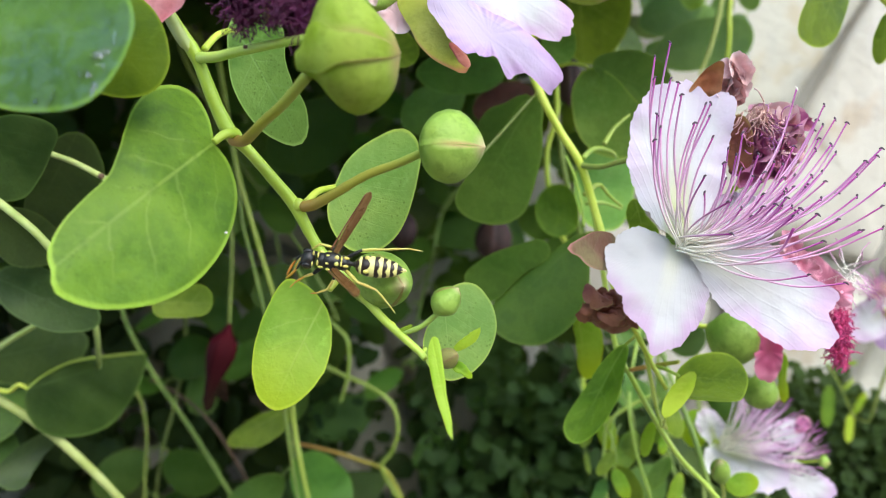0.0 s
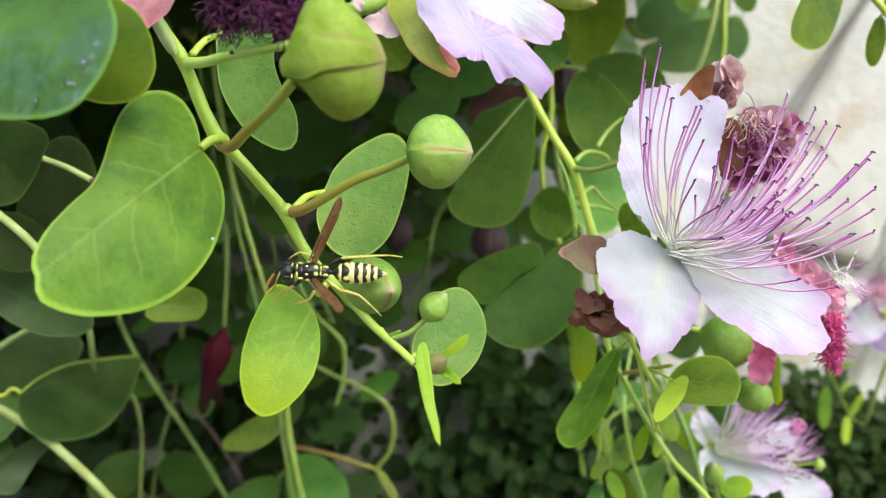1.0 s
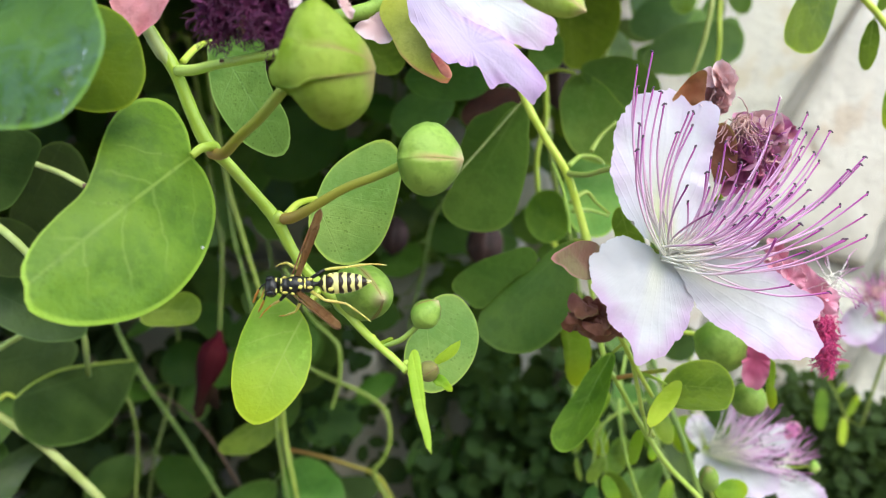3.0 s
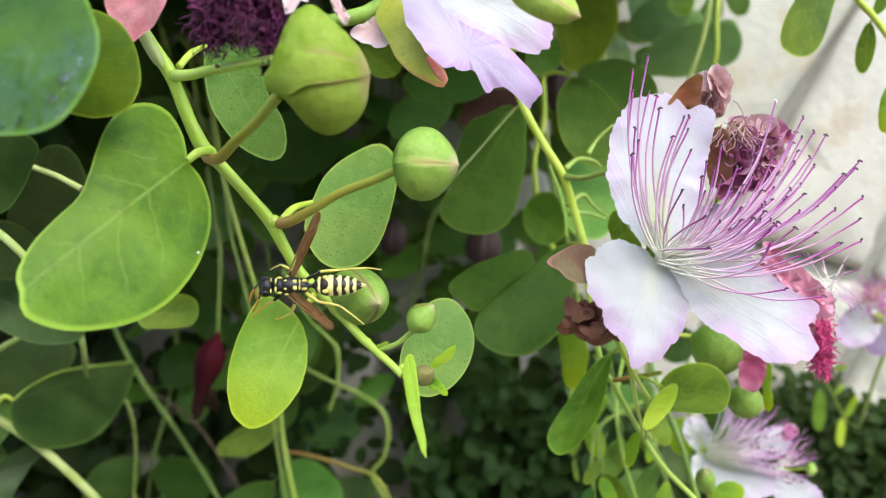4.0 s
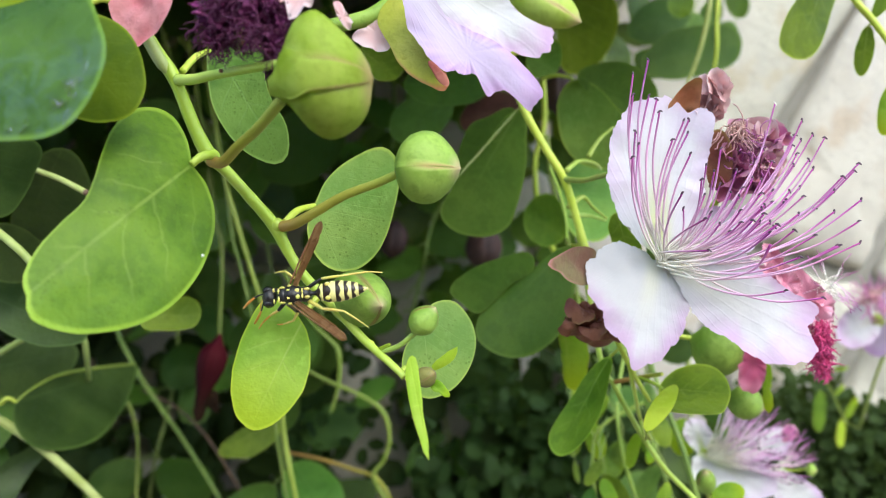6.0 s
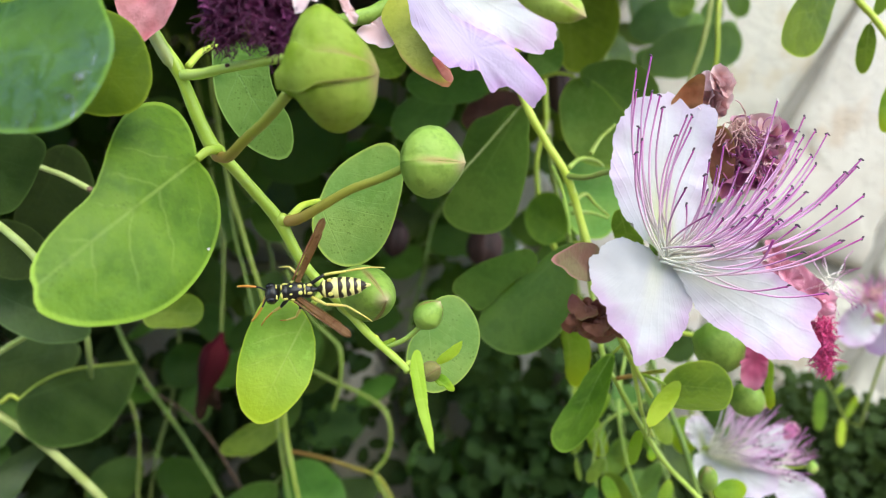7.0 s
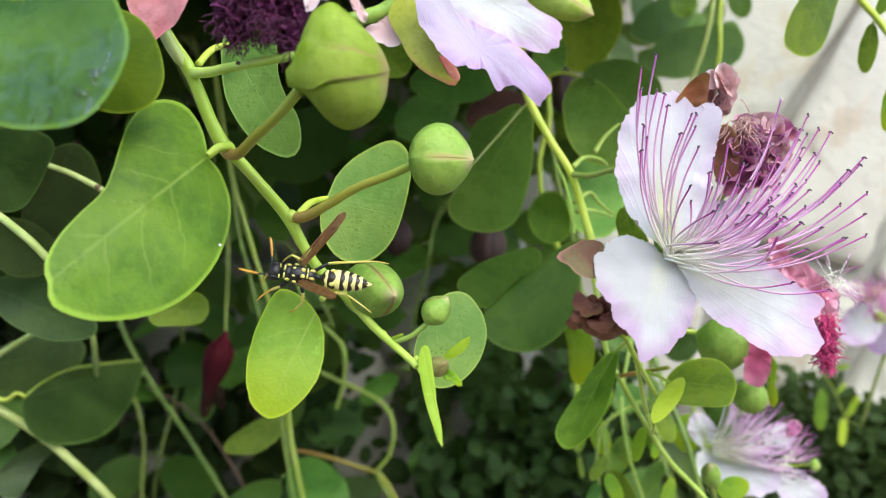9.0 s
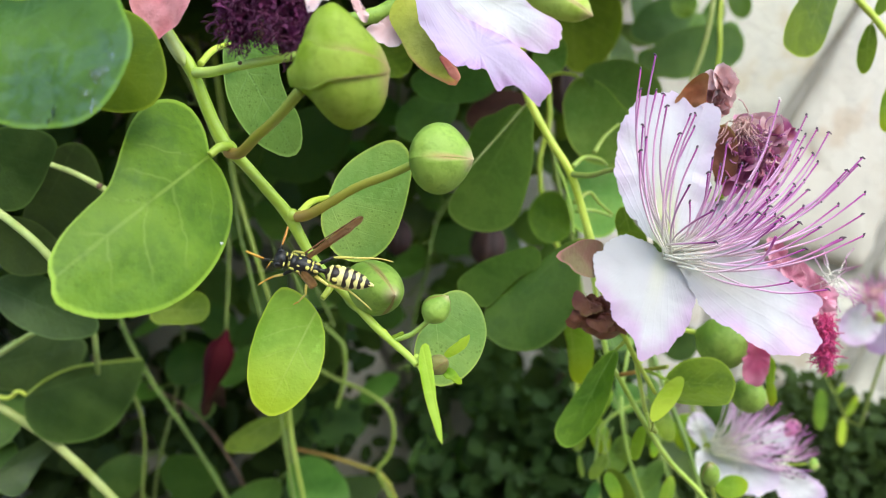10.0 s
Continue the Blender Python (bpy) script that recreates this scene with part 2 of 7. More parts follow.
PETAL = petal_material("petal_white_lilac", (0.81, 0.795, 0.805), (0.75, 0.54, 0.75), (0.9, 0.89, 0.74), 0.42, 0.1)
PETAL_WHITE = petal_material("petal_white", (0.86, 0.85, 0.86), (0.82, 0.7, 0.84), (0.66, 0.76, 0.2), 0.25, 0.1)
PETAL_LILAC = petal_material("petal_lilac", (0.67, 0.56, 0.74), (0.64, 0.43, 0.7), (0.8, 0.75, 0.8), 0.35, 0.15)
PETAL_PINK = petal_material("petal_wilted_pink", (0.84, 0.36, 0.5), (0.88, 0.55, 0.64), (0.8, 0.4, 0.5))
PETAL_MAGENTA = petal_material("petal_wilted_magenta", (0.84, 0.24, 0.44), (0.88, 0.38, 0.54), (0.8, 0.3, 0.4), 0.45)
PETAL_ROSE = petal_material("petal_wilted_rose", (0.84, 0.58, 0.57), (0.9, 0.74, 0.74), (0.7, 0.4, 0.4), 0.42)
FILAMENT = thread_material("filament_purple", (0.95, 0.93, 0.83), (0.82, 0.49, 0.72), (0.42, 0.05, 0.31))
FILAMENT_PALE = thread_material("filament_pale_purple", (0.88, 0.86, 0.7), (0.82, 0.62, 0.78), (0.5, 0.12, 0.4))
WITHERED = thread_material("filament_withered_purple", (0.2, 0.03, 0.12), (0.13, 0.015, 0.085), (0.09, 0.012, 0.06), 0.6)
WITHERED_ROSE = thread_material("filament_withered_rose", (0.7, 0.4, 0.38), (0.6, 0.24, 0.46), (0.52, 0.16, 0.46), 0.6)
WITHERED_MAGENTA = thread_material("filament_withered_magenta", (0.7, 0.08, 0.28), (0.66, 0.06, 0.26), (0.4, 0.04, 0.18), 0.6)
ANTHER = skin_material("anther_grey_purple", (0.07, 0.035, 0.06), (0.14, 0.09, 0.12), 0.7, 900)
ANTHER_PALE = skin_material("anther_pale", (0.7, 0.66, 0.6), (0.8, 0.76, 0.7), 0.7, 900)
PETAL_PLUM = petal_material("petal_withered_plum", (0.58, 0.19, 0.4), (0.72, 0.4, 0.5), (0.5, 0.2, 0.2), 0.4)
PETAL_DARK = petal_material("petal_withered_purple", (0.16, 0.02, 0.1), (0.22, 0.05, 0.15), (0.12, 0.03, 0.05), 0.2)
WATER, tr, bs = material("water", 0.02)
bs.inputs["Base Color"].default_value = (1, 1, 1, 1)
bs.inputs["Transmission Weight"].default_value = 1.0
bs.inputs["IOR"].default_value = 1.33
DRY_ROSE = thread_material("filament_dry_rose", (0.74, 0.5, 0.42), (0.66, 0.4, 0.36), (0.6, 0.34, 0.36))
SEPAL_RUST = sepal_material("scale_rust", (0.6, 0.2, 0.1), (0.7, 0.34, 0.17), (0.5, 0.12, 0.08), (0.6, 0.28, 0.2), 0.35)
RUSTY = sepal_material("scale_shrivelled", (0.2, 0.055, 0.045), (0.3, 0.12, 0.07), (0.3, 0.07, 0.05), (0.36, 0.26, 0.08), 0.2)
SEPAL_BROWN = sepal_material("scale_brownish", (0.22, 0.2, 0.07), (0.3, 0.28, 0.09), (0.35, 0.25, 0.1), (0.2, 0.1, 0.05))
SEPAL_LINING = sepal_material("scale_lining_red", (0.3, 0.07, 0.05), (0.38, 0.12, 0.08), (0.4, 0.1, 0.07), (0.5, 0.2, 0.12))


# ---- mesh helpers ----
PLACE = {}


def V(p):
    return Vector((p[0] * MM, p[1] * MM, p[2] * MM + LIFT))


def thing(name, at, label, category, group="", kind=""):
    ob = new(name)
    ob.empty_display_size = 0.004
    ob.location = V(at)
    PLACE[ob.name] = V(at)
    return tagged(ob, label, category, group, kind)


def part(name, bm, mat, parent=None, label="", origin=None, flat=False):
    me = bpy.data.meshes.new(name)
    if origin is None:
        lo = Vector([min(v.co[i] for v in bm.verts) for i in range(3)])
        hi = Vector([max(v.co[i] for v in bm.verts) for i in range(3)])
        origin = (lo + hi) / 2
    for v in bm.verts:
        v.co -= origin
    if not flat:
        for f in bm.faces:
            f.smooth = True
    bm.to_mesh(me)
    bm.free()
    me.materials.append(mat)
    ob = new(name, me)
    PLACE[ob.name] = origin.copy()
    ob.location = origin
    if parent is not None:
        ob.parent = parent
        ob.location = origin - PLACE[parent.name]
    return tagged(ob, label)


def glide(points, sub=6):
    pts = [Vector(p) for p in points]
    out = []
    for i in range(len(pts) - 1):
        a, b, c, d = pts[max(i - 1, 0)], pts[i], pts[i + 1], pts[min(i + 2, len(pts) - 1)]
        for j in range(sub):
            t = j / sub
            out.append(0.5 * (2 * b + (c - a) * t + (2 * a - 5 * b + 4 * c - d) * t * t + (3 * b - a - 3 * c + d) * t ** 3))
    out.append(pts[-1])
    return out


def tube(bm, points, radii, sides=10, sub=6, rough=0.0, squash=1.0):
    """A round stem through the points (metres); radii (metres) run along it."""
    path = glide(points, sub)
    n = len(path)
    uv = bm.loops.layers.uv.get("blade") or bm.loops.layers.uv.new("blade")
    rings = []
    side = None
    for i, p in enumerate(path):
        d = (path[min(i + 1, n - 1)] - path[max(i - 1, 0)]).normalized()
        if side is None:
            side = d.orthogonal().normalized()
        side = (side - d * side.dot(d)).normalized()
        up = d.cross(side)
        s = i / (n - 1) * (len(radii) - 1)
        k = min(int(s), len(radii) - 2)
        r = radii[k] + (radii[k + 1] - radii[k]) * (s - k)
        r *= 1 + rough * noise.noise(p * 900)
        rings.append([bm.verts.new(p + r * (math.cos(a) * side + squash * math.sin(a) * up)) for a in (2 * math.pi * j / sides for j in range(sides))])
    for i in range(n - 1):
        for j in range(sides):
            f = bm.faces.new((rings[i][j], rings[i][(j + 1) % sides], rings[i + 1][(j + 1) % sides], rings[i + 1][j]))
            for lp, (q, e) in zip(f.loops, ((i, j), (i, j + 1), (i + 1, j + 1), (i + 1, j))):
                lp[uv].uv = (q / (n - 1), e / sides)
    for ring, q in ((rings[0][::-1], 0.0), (rings[-1], 1.0)):
        f = bm.faces.new(ring)
        for lp in f.loops:
            lp[uv].uv = (q, 0.5)
    return bm


def stem(name, points, widths, mat, parent, label="", sides=12, sub=8, rough=0.06):
    bm = tube(bmesh.new(), [V(p) for p in points], [w * 0.5 * MM for w in widths], sides, sub, rough)
    return part(name, bm, mat, parent, label)


def ball(bm, centre, size, turn=None, rings=14, sides=20):
    m = Matrix.Translation(centre) @ (turn or Matrix.Identity(4)) @ Matrix.Diagonal((*size, 1))
    return bmesh.ops.create_uvsphere(bm, u_segments=sides, v_segments=rings, radius=1.0, matrix=m)["verts"]


def round_value(values, turn):
    """A smooth closed curve through evenly spread values; turn runs from 0 to 1."""
    n = len(values)
    s = (turn % 1.0) * n
    i = int(s)
    t = s - i
    a, b, c, d = values[i - 1], values[i % n], values[(i + 1) % n], values[(i + 2) % n]
    return 0.5 * (2 * b + (c - a) * t + (2 * a - 5 * b + 4 * c - d) * t * t + (3 * b - a - 3 * c + d) * t ** 3)


def blade(base, tip, facing, centre, radii, cup=0.0, bend=0.0, fold=0.0, ruffle=0.0, frill=0.0, thick=0.3, rings=9, seg=56, waves=5, seed=0.0, lumps=0.004):
    """A leaf or petal blade: its outline is a smooth round curve of radii about a centre on the blade, in parts of its length.
    cup lifts both long sides, bend lifts both ends, fold creases it along the midrib."""
    b, t = V(base), V(tip)
    x = (t - b)
    length = x.length
    x.normalize()
    n = Vector(facing)
    n = (n - x * n.dot(x)).normalized()
    y = n.cross(x)
    bm = bmesh.new()
    uv, uv2 = bm.loops.layers.uv.new("blade"), bm.loops.layers.uv.new("rim")
    shift = Vector((seed * 3.1, seed * 1.7, seed * 0.9))

    def at(ring, j, lift):
        a = 2 * math.pi * j / seg
        r = round_value(radii, j / seg)
        if frill:
            q = Vector((math.cos(a) * 4, math.sin(a) * 4, seed * 0.37))
            r *= 1 + frill * (0.8 * noise.noise(q * 0.9) + 0.7 * noise.noise(q * 2.3) + 0.45 * noise.noise(q * 5.1) + (0.28 * noise.noise(q * 11.0) if seg > 150 else 0.0))
        u = centre[0] + ring * r * math.cos(a)
        v = centre[1] + ring * r * math.sin(a)
        h = cup * v * v * 4 + bend * (2 * u - 1) ** 2 + fold * math.sqrt(v * v + 0.0009)
        h += ruffle * ring ** 3 * (math.sin(waves * a + seed * 2) + 0.6 * math.sin((waves * 2 + 1) * a + seed))
        h += lumps * noise.noise(Vector((u * 5, v * 5, 0)) + shift) + lumps * 2 * noise.noise(Vector((u * 2, v * 2, 3)) + shift)
        return b + length * (u * x + v * y + h * n) + lift * n, (u, v), (ring, seed)

    levels = [0.0] + [((i + 1) / rings) ** 0.8 for i in range(rings)]
    sheets = []
    for sign in (1, -1):
        rows = []
        for i, ring in enumerate(levels):
            edge = 1 - 0.999 * max(0.0, (ring - 0.6) / 0.4) ** 1.5
            row = []
            for j in range(seg if i else 1):
                p, w, r = at(ring, j, sign * thick * MM * 0.5 * edge)
                row.append((bm.verts.new(p) if (sign == 1 or i < len(levels) - 1) else sheets[0][i][j][0], w, r))
            rows.append(row)
        sheets.append(rows)

    rim_verts = {c[0] for c in sheets[0][-1]}

    def face(corners):
        f = bm.faces.new([c[0] for c in corners])
        for lp, c in zip(f.loops, corners):
            lp[uv].uv, lp[uv2].uv = c[1], c[2]

    for s, rows in enumerate(sheets):
        for i in range(len(levels) - 1):
            for j in range(seg):
                k = (j + 1) % seg
                c = [rows[0][0], rows[1][j], rows[1][k]] if i == 0 else [rows[i][j], rows[i + 1][j], rows[i + 1][k], rows[i][k]]
                face(c if s == 0 else c[::-1])
    for e in bm.edges:
        if e.verts[0] in rim_verts and e.verts[1] in rim_verts:
            e.smooth = False
    return bm


def leaf(parent, shape, mat, petiole=None, width=1.2, stalk=None, label="", name="leaf", **kw):
    ob = part(name, blade(*shape, **kw), mat, parent, label)
    if petiole:
        stem("petiole", petiole, [width * 0.92, width * 0.8, width * 0.66], stalk or STEM, ob, sides=10)
    return ob


def scale_patch(base, tip, width, start, span, lift, profile, thick=0.25, seg=14, rings=18, keel=0.04, depth=1.0, lump=0.03):
    """One scale of a bud: a strip of a swollen body of revolution between base and tip."""
    b, t = V(base), V(tip)
    x = t - b
    length = x.length
    x.normalize()
    side = Vector((0, -1, 0))
    side = (side - x * side.dot(x)).normalized()
    up = x.cross(side)
    bm = bmesh.new()
    uv, uv2 = bm.loops.layers.uv.new("blade"), bm.loops.layers.uv.new("rim")

    def at(i, j, inner):
        s, w = i / rings, j / seg * 2 - 1
        a = start + span * 0.5 * w * (1.0 - 0.1 * s)
        k = s * (len(profile) - 1)
        q = min(int(k), len(profile) - 2)
        pts = [profile[max(q - 1, 0)], profile[q], profile[q + 1], profile[min(q + 2, len(profile) - 1)]]
        f = k - q
        r = 0.5 * (2 * pts[1] + (pts[2] - pts[0]) * f + (2 * pts[0] - 5 * pts[1] + 4 * pts[2] - pts[3]) * f * f + (3 * pts[1] - pts[0] - 3 * pts[2] + pts[3]) * f ** 3)
        r = max(r, 0.0) * width * 0.5 * MM * (1 + keel * (1 - w * w) + lump * noise.noise(Vector((s * 2.6, math.cos(a) * 1.4, math.sin(a) * 1.4 + width))) + 0.012 * noise.noise(Vector((s * 9, a * 4, start))))
        r += (lift - inner * thick) * MM * min(1.0, r / (0.6 * MM))
        return b + x * (s * length) + r * (math.cos(a) * side + depth * math.sin(a) * up)

    grids = [[[bm.verts.new(at(i, j, k)) for j in range(seg + 1)] for i in range(rings + 1)] for k in (0, 1)]

    def face(vs, params):
        if len({v.index if v.index >= 0 else id(v) for v in vs}) < 4:
            return
        f = bm.faces.new(vs)
        for lp, (i, j) in zip(f.loops, params):
            lp[uv].uv = (i / rings, (j / seg - 0.5))
            lp[uv2].uv = (abs(j / seg * 2 - 1), 0)

    for k, g in enumerate(grids):
        for i in range(rings):
            for j in range(seg):
                q = [(i, j), (i, j + 1), (i + 1, j + 1), (i + 1, j)]
                q = q if k == 0 else q[::-1]
                face([g[a][c] for a, c in q], q)
    for i in range(rings):
        for j in (0, seg):
            q = [(i, j), (i + 1, j)]
            face([grids[0][i][j], grids[0][i + 1][j], grids[1][i + 1][j], grids[1][i][j]], q + q[::-1])
    return bm


LOBE_UP = ((0, 1.3), (0.09, 2.6), (0.18, 6.0), (0.27, 8.0), (0.4, 8.9), (0.52, 9.0), (0.7, 6.9), (0.86, 4.4), (0.95, 2.4), (1, 0.05))
LOBE_DOWN = ((0, 1.2), (0.14, 2.6), (0.34, 6.0), (0.55, 7.4), (0.78, 6.2), (0.93, 3.7), (1, 0.05))
LOBE_FRONT = ((0, 1.5), (0.1, 3.4), (0.3, 6.2), (0.5, 7.2), (0.72, 6.4), (0.9, 3.6), (1, 0.05))


def between(table, s):
    """A smooth value from a table of (place, value)."""
    for k in range(len(table) - 1):
        (a, p), (b, q) = table[k], table[k + 1]
        if s <= b:
            f = (s - a) / (b - a)
            before = table[max(k - 1, 0)]
            after = table[min(k + 2, len(table) - 1)]
            m0 = (q - before[1]) / (b - before[0]) * (b - a)
            m1 = (after[1] - p) / (after[0] - a) * (b - a)
            return (2 * f ** 3 - 3 * f * f + 1) * p + (f ** 3 - 2 * f * f + f) * m0 + (3 * f * f - 2 * f ** 3) * q + (f ** 3 - f * f) * m1
    return table[-1][1]


def bud_seam(s, more=0.0):
    """How far round the bud the middle scale reaches at each side."""
    return (0.13 if not more else 0.24 * more) + 0.95 * max(0.0, 1 - s / 0.5) ** 1.6


def lobed(base, tip, swell, limits, seg=18, rings=26):
    """A strip of a lopsided swollen bud: higher above its axis than below it."""
    b, t = V(base), V(tip)
    x = t - b
    length = x.length
    x.normalize()
    front = Vector((0, -1, 0))
    front = (front - x * front.dot(x)).normalized()
    up = front.cross(x)
    up = up if up.z > 0 else -up
    bm = bmesh.new()
    uv, uv2 = bm.loops.layers.uv.new("blade"), bm.loops.layers.uv.new("rim")
    rows = []
    for i in range(rings + 1):
        s = 0.5 - 0.5 * math.cos(math.pi * i / rings)
        lo, hi = limits(s)
        row = []
        for j in range(seg + 1):
            a = lo + (hi - lo) * j / seg
            w = 2 * j / seg - 1
            high = between(LOBE_UP if math.sin(a) > 0 else LOBE_DOWN, s)
            deep = between(LOBE_FRONT, s)
            wob = 1 + 0.05 * noise.noise(Vector((s * 2.4, math.cos(a) * 1.5, math.sin(a) * 1.5))) + 0.012 * noise.noise(Vector((s * 9, a * 4, 2)))
            k = max(0.05, swell * wob * (1 - 0.025 * w ** 6)) * MM
            row.append((bm.verts.new(b + x * (s * length) + k * (deep * math.cos(a) * front + high * math.sin(a) * up)), (s, w * 0.5), (abs(w), 0)))
        rows.append(row)
    for i in range(rings):
        for j in range(seg):
            c = [rows[i][j], rows[i][j + 1], rows[i + 1][j + 1], rows[i + 1][j]]
            f = bm.faces.new([q[0] for q in c])
            for lp, q in zip(f.loops, c):
                lp[uv].uv, lp[uv2].uv = q[1], q[2]
    bmesh.ops.solidify(bm, geom=bm.faces[:], thickness=0.06 * MM)
    bmesh.ops.recalc_face_normals(bm, faces=bm.faces[:])
    return bm


BUD = (0.08, 0.52, 0.82, 0.97, 1.0, 0.9, 0.7, 0.42, 0.0)
POD = (0.15, 0.6, 0.85, 0.97, 1.0, 0.97, 0.85, 0.55, 0.0)


def bud(parent, base, tip, width, mat, name="flower_bud", label="", turn=1.5708, profile=BUD, scales=2, depth=1.0, keel=0.02, core=None, lump=0.04):
    """A closed bud of overlapping scales round a solid core."""
    bm = scale_patch(base, tip, width * 0.975, 0, 2 * math.pi, 0.0, profile, 0.02, 28, 18, 0.0, depth, lump)
    ob = part(name, bm, core or mat, parent, label)
    for i in range(scales):
        a = turn + 2 * math.pi * i / scales
        part("sepal", scale_patch(base, tip, width, a, 2 * math.pi / scales * (1.1 if i % 2 else 1.04), 0.05 if i % 2 else 0.01, profile, 0.07, keel=keel, depth=depth, lump=lump), mat, ob)
    return ob


def stamen(parent, points, width=0.26, mat=None, tip_mat=None, hook=0.0):
    pts = [V(p) for p in points]
    ob = part("stamen", tube(bmesh.new(), pts, [width * 0.45 * MM, width * 0.5 * MM, width * 0.42 * MM], 6, 8), mat or FILAMENT, parent)
    d = (pts[-1] - pts[-2]).normalized()
    turn = Matrix.Rotation(rng.uniform(-1.3, 1.3), 3, "Y")
    d = (turn @ d).normalized()
    c = pts[-1]
    bm = tube(bmesh.new(), [c - d * 0.4 * MM, c + d * 0.1 * MM + Vector((0, 0, 0.18 * MM)), c + d * 0.6 * MM - Vector((0, 0, 0.12 * MM))], [0.14 * MM, 0.22 * MM, 0.1 * MM], 6, 3)
    part("anther", bm, tip_mat or ANTHER, ob)
    return ob


def tangle(centre, spread, count, length, width, seed, drop=0.0, curl=1.0, clusters=None):
    """Withered filaments, each curled its own way round the middle."""
    r = random.Random(seed)
    bm = bmesh.new()
    for _ in range(count):
        c = Vector(clusters[r.randrange(len(clusters))]) if clusters else Vector(centre)
        p = c + Vector([max(-0.85, min(0.85, r.gauss(0, 0.5))) * s for s in spread])
        d = Vector((r.gauss(0, 1), r.gauss(0, 1), r.gauss(0, 1) - drop)).normalized()
        pts = [p]
        for k in range(6):
            d = (d + curl * 0.55 * Vector((r.gauss(0, 1), r.gauss(0, 1), r.gauss(0, 1) - drop * 0.3))).normalized()
            p = p + d * length / 6
            pts.append(p)
        tube(bm, [V(q) for q in pts], [width * 0.5 * MM, width * 0.55 * MM, width * 0.4 * MM], 5, 3)
    return bm


# ---- the branch in front ----
branch = thing("caper_branch", (-36.12, -6.00, 13.94), "lime-green caper branch with leaves, buds and flowers hanging before the wall", "caper branch")
stem("stem", [(-66.85, 20.00, 63.26), (-54.34, 6.00, 43.88), (-48.67, -2.50, 35.71), (-45.42, -4.50, 31.16), (-43.06, -5.20, 27.73), (-41.82, -5.20, 25.18), (-40.13, -5.00, 20.90), (-38.87, -4.80, 17.85), (-37.11, -4.50, 14.62), (-34.64, -3.50, 12.15), (-31.08, -2.00, 7.87), (-27.89, -0.50, 3.77), (-25.25, 0.00, -1.17), (-23.41, 0.00, -4.01), (-20.26, -0.20, -7.39), (-17.20, -0.50, -10.48), (-12.99, -1.50, -14.84), (-7.97, -3.50, -18.98), (-6.49, -4.50, -20.43)], [3.0, 2.5, 2.05, 1.85, 2.2, 1.95, 2.1, 2.2, 2.45, 1.82, 1.88, 2.1, 1.8, 1.7, 1.62, 1.45, 1.38, 1.2, 0.95], STEM, branch, sub=6, sides=16)
for at, w in (((-36.60, -4.60, 14.20), 2.3), ((-27.20, -0.70, 3.70), 2.0), ((-42.30, -5.20, 26.40), 1.9), ((-12.00, -1.70, -15.60), 1.3)):
    bm = bmesh.new()
    ball(bm, V(at), (w * 0.55 * MM, w * 0.55 * MM, w * 0.6 * MM))
    part("node", bm, STEM, branch)
# pale dry sheath on the stem below the pink scale
stem("dry_sheath", [(-46.60, -4.90, 32.80), (-45.30, -5.30, 30.60), (-43.90, -5.80, 28.40), (-43.20, -6.00, 27.20)], [2.0, 2.15, 1.9, 0.5], STEM_PALE, branch, "pale dry sheath")

leaf(branch, ((-37.86, -11.00, 12.54), (-52.36, -31.00, -6.02), (0.595, -0.734, 0.327), (0.402, 0.000), [0.579, 0.631, 0.631, 0.617, 0.601, 0.580, 0.559, 0.541, 0.525, 0.509, 0.493, 0.478, 0.464, 0.451, 0.439, 0.428, 0.420, 0.413, 0.409, 0.405, 0.403, 0.403, 0.404, 0.407, 0.411, 0.416, 0.422, 0.428, 0.432, 0.436, 0.438, 0.433, 0.436, 0.481, 0.543, 0.596, 0.641, 0.657, 0.643, 0.603, 0.542, 0.474, 0.409, 0.352, 0.310, 0.277, 0.251, 0.232, 0.218, 0.209, 0.202, 0.197, 0.195, 0.196, 0.199, 0.207, 0.219, 0.238, 0.267, 0.306, 0.356, 0.424, 0.491, 0.553], -0.1, -0.05, 0), LEAF, [(-35.97, -6.50, 14.41), (-36.80, -9.50, 13.80), (-37.92, -10.80, 12.47)], 1.71, label="large lime-green leaf with a notched tip", rings=14, seg=96, seed=1.0, lumps=0.012)
leaf(branch, ((-54.71, -26.00, 40.52), (-56.15, -37.00, 13.35), (-0.101, -0.920, 0.378), (0.513, 0.000), [0.479, 0.548, 0.652, 0.631, 0.490, 0.422, 0.405, 0.437, 0.539, 0.620, 0.556, 0.462, 0.411, 0.387, 0.389, 0.419], 0.08, -0.04, 0), LEAF_WET, [(-50.19, -3.00, 43.19), (-50.20, -18.00, 46.80), (-54.81, -25.80, 40.74)], 1.5, label="glossy wet dark green leaf", rings=14, seg=72, seed=2.0, lumps=0.012)
leaf(branch, ((-62.10, -29.50, 35.60), (-52.08, -31.00, 31.15), (-0.156, -0.987, -0.020), (0.528, 0.000), [0.557, 0.363, 0.263, 0.234, 0.240, 0.278, 0.373, 0.528, 0.508, 0.509, 0.522, 0.524, 0.488, 0.489]), LEAF_YOUNG, [(-54.71, -26.00, 40.52), (-60.87, -28.00, 41.18), (-62.23, -29.30, 35.81)], 1.2, seed=2.5)
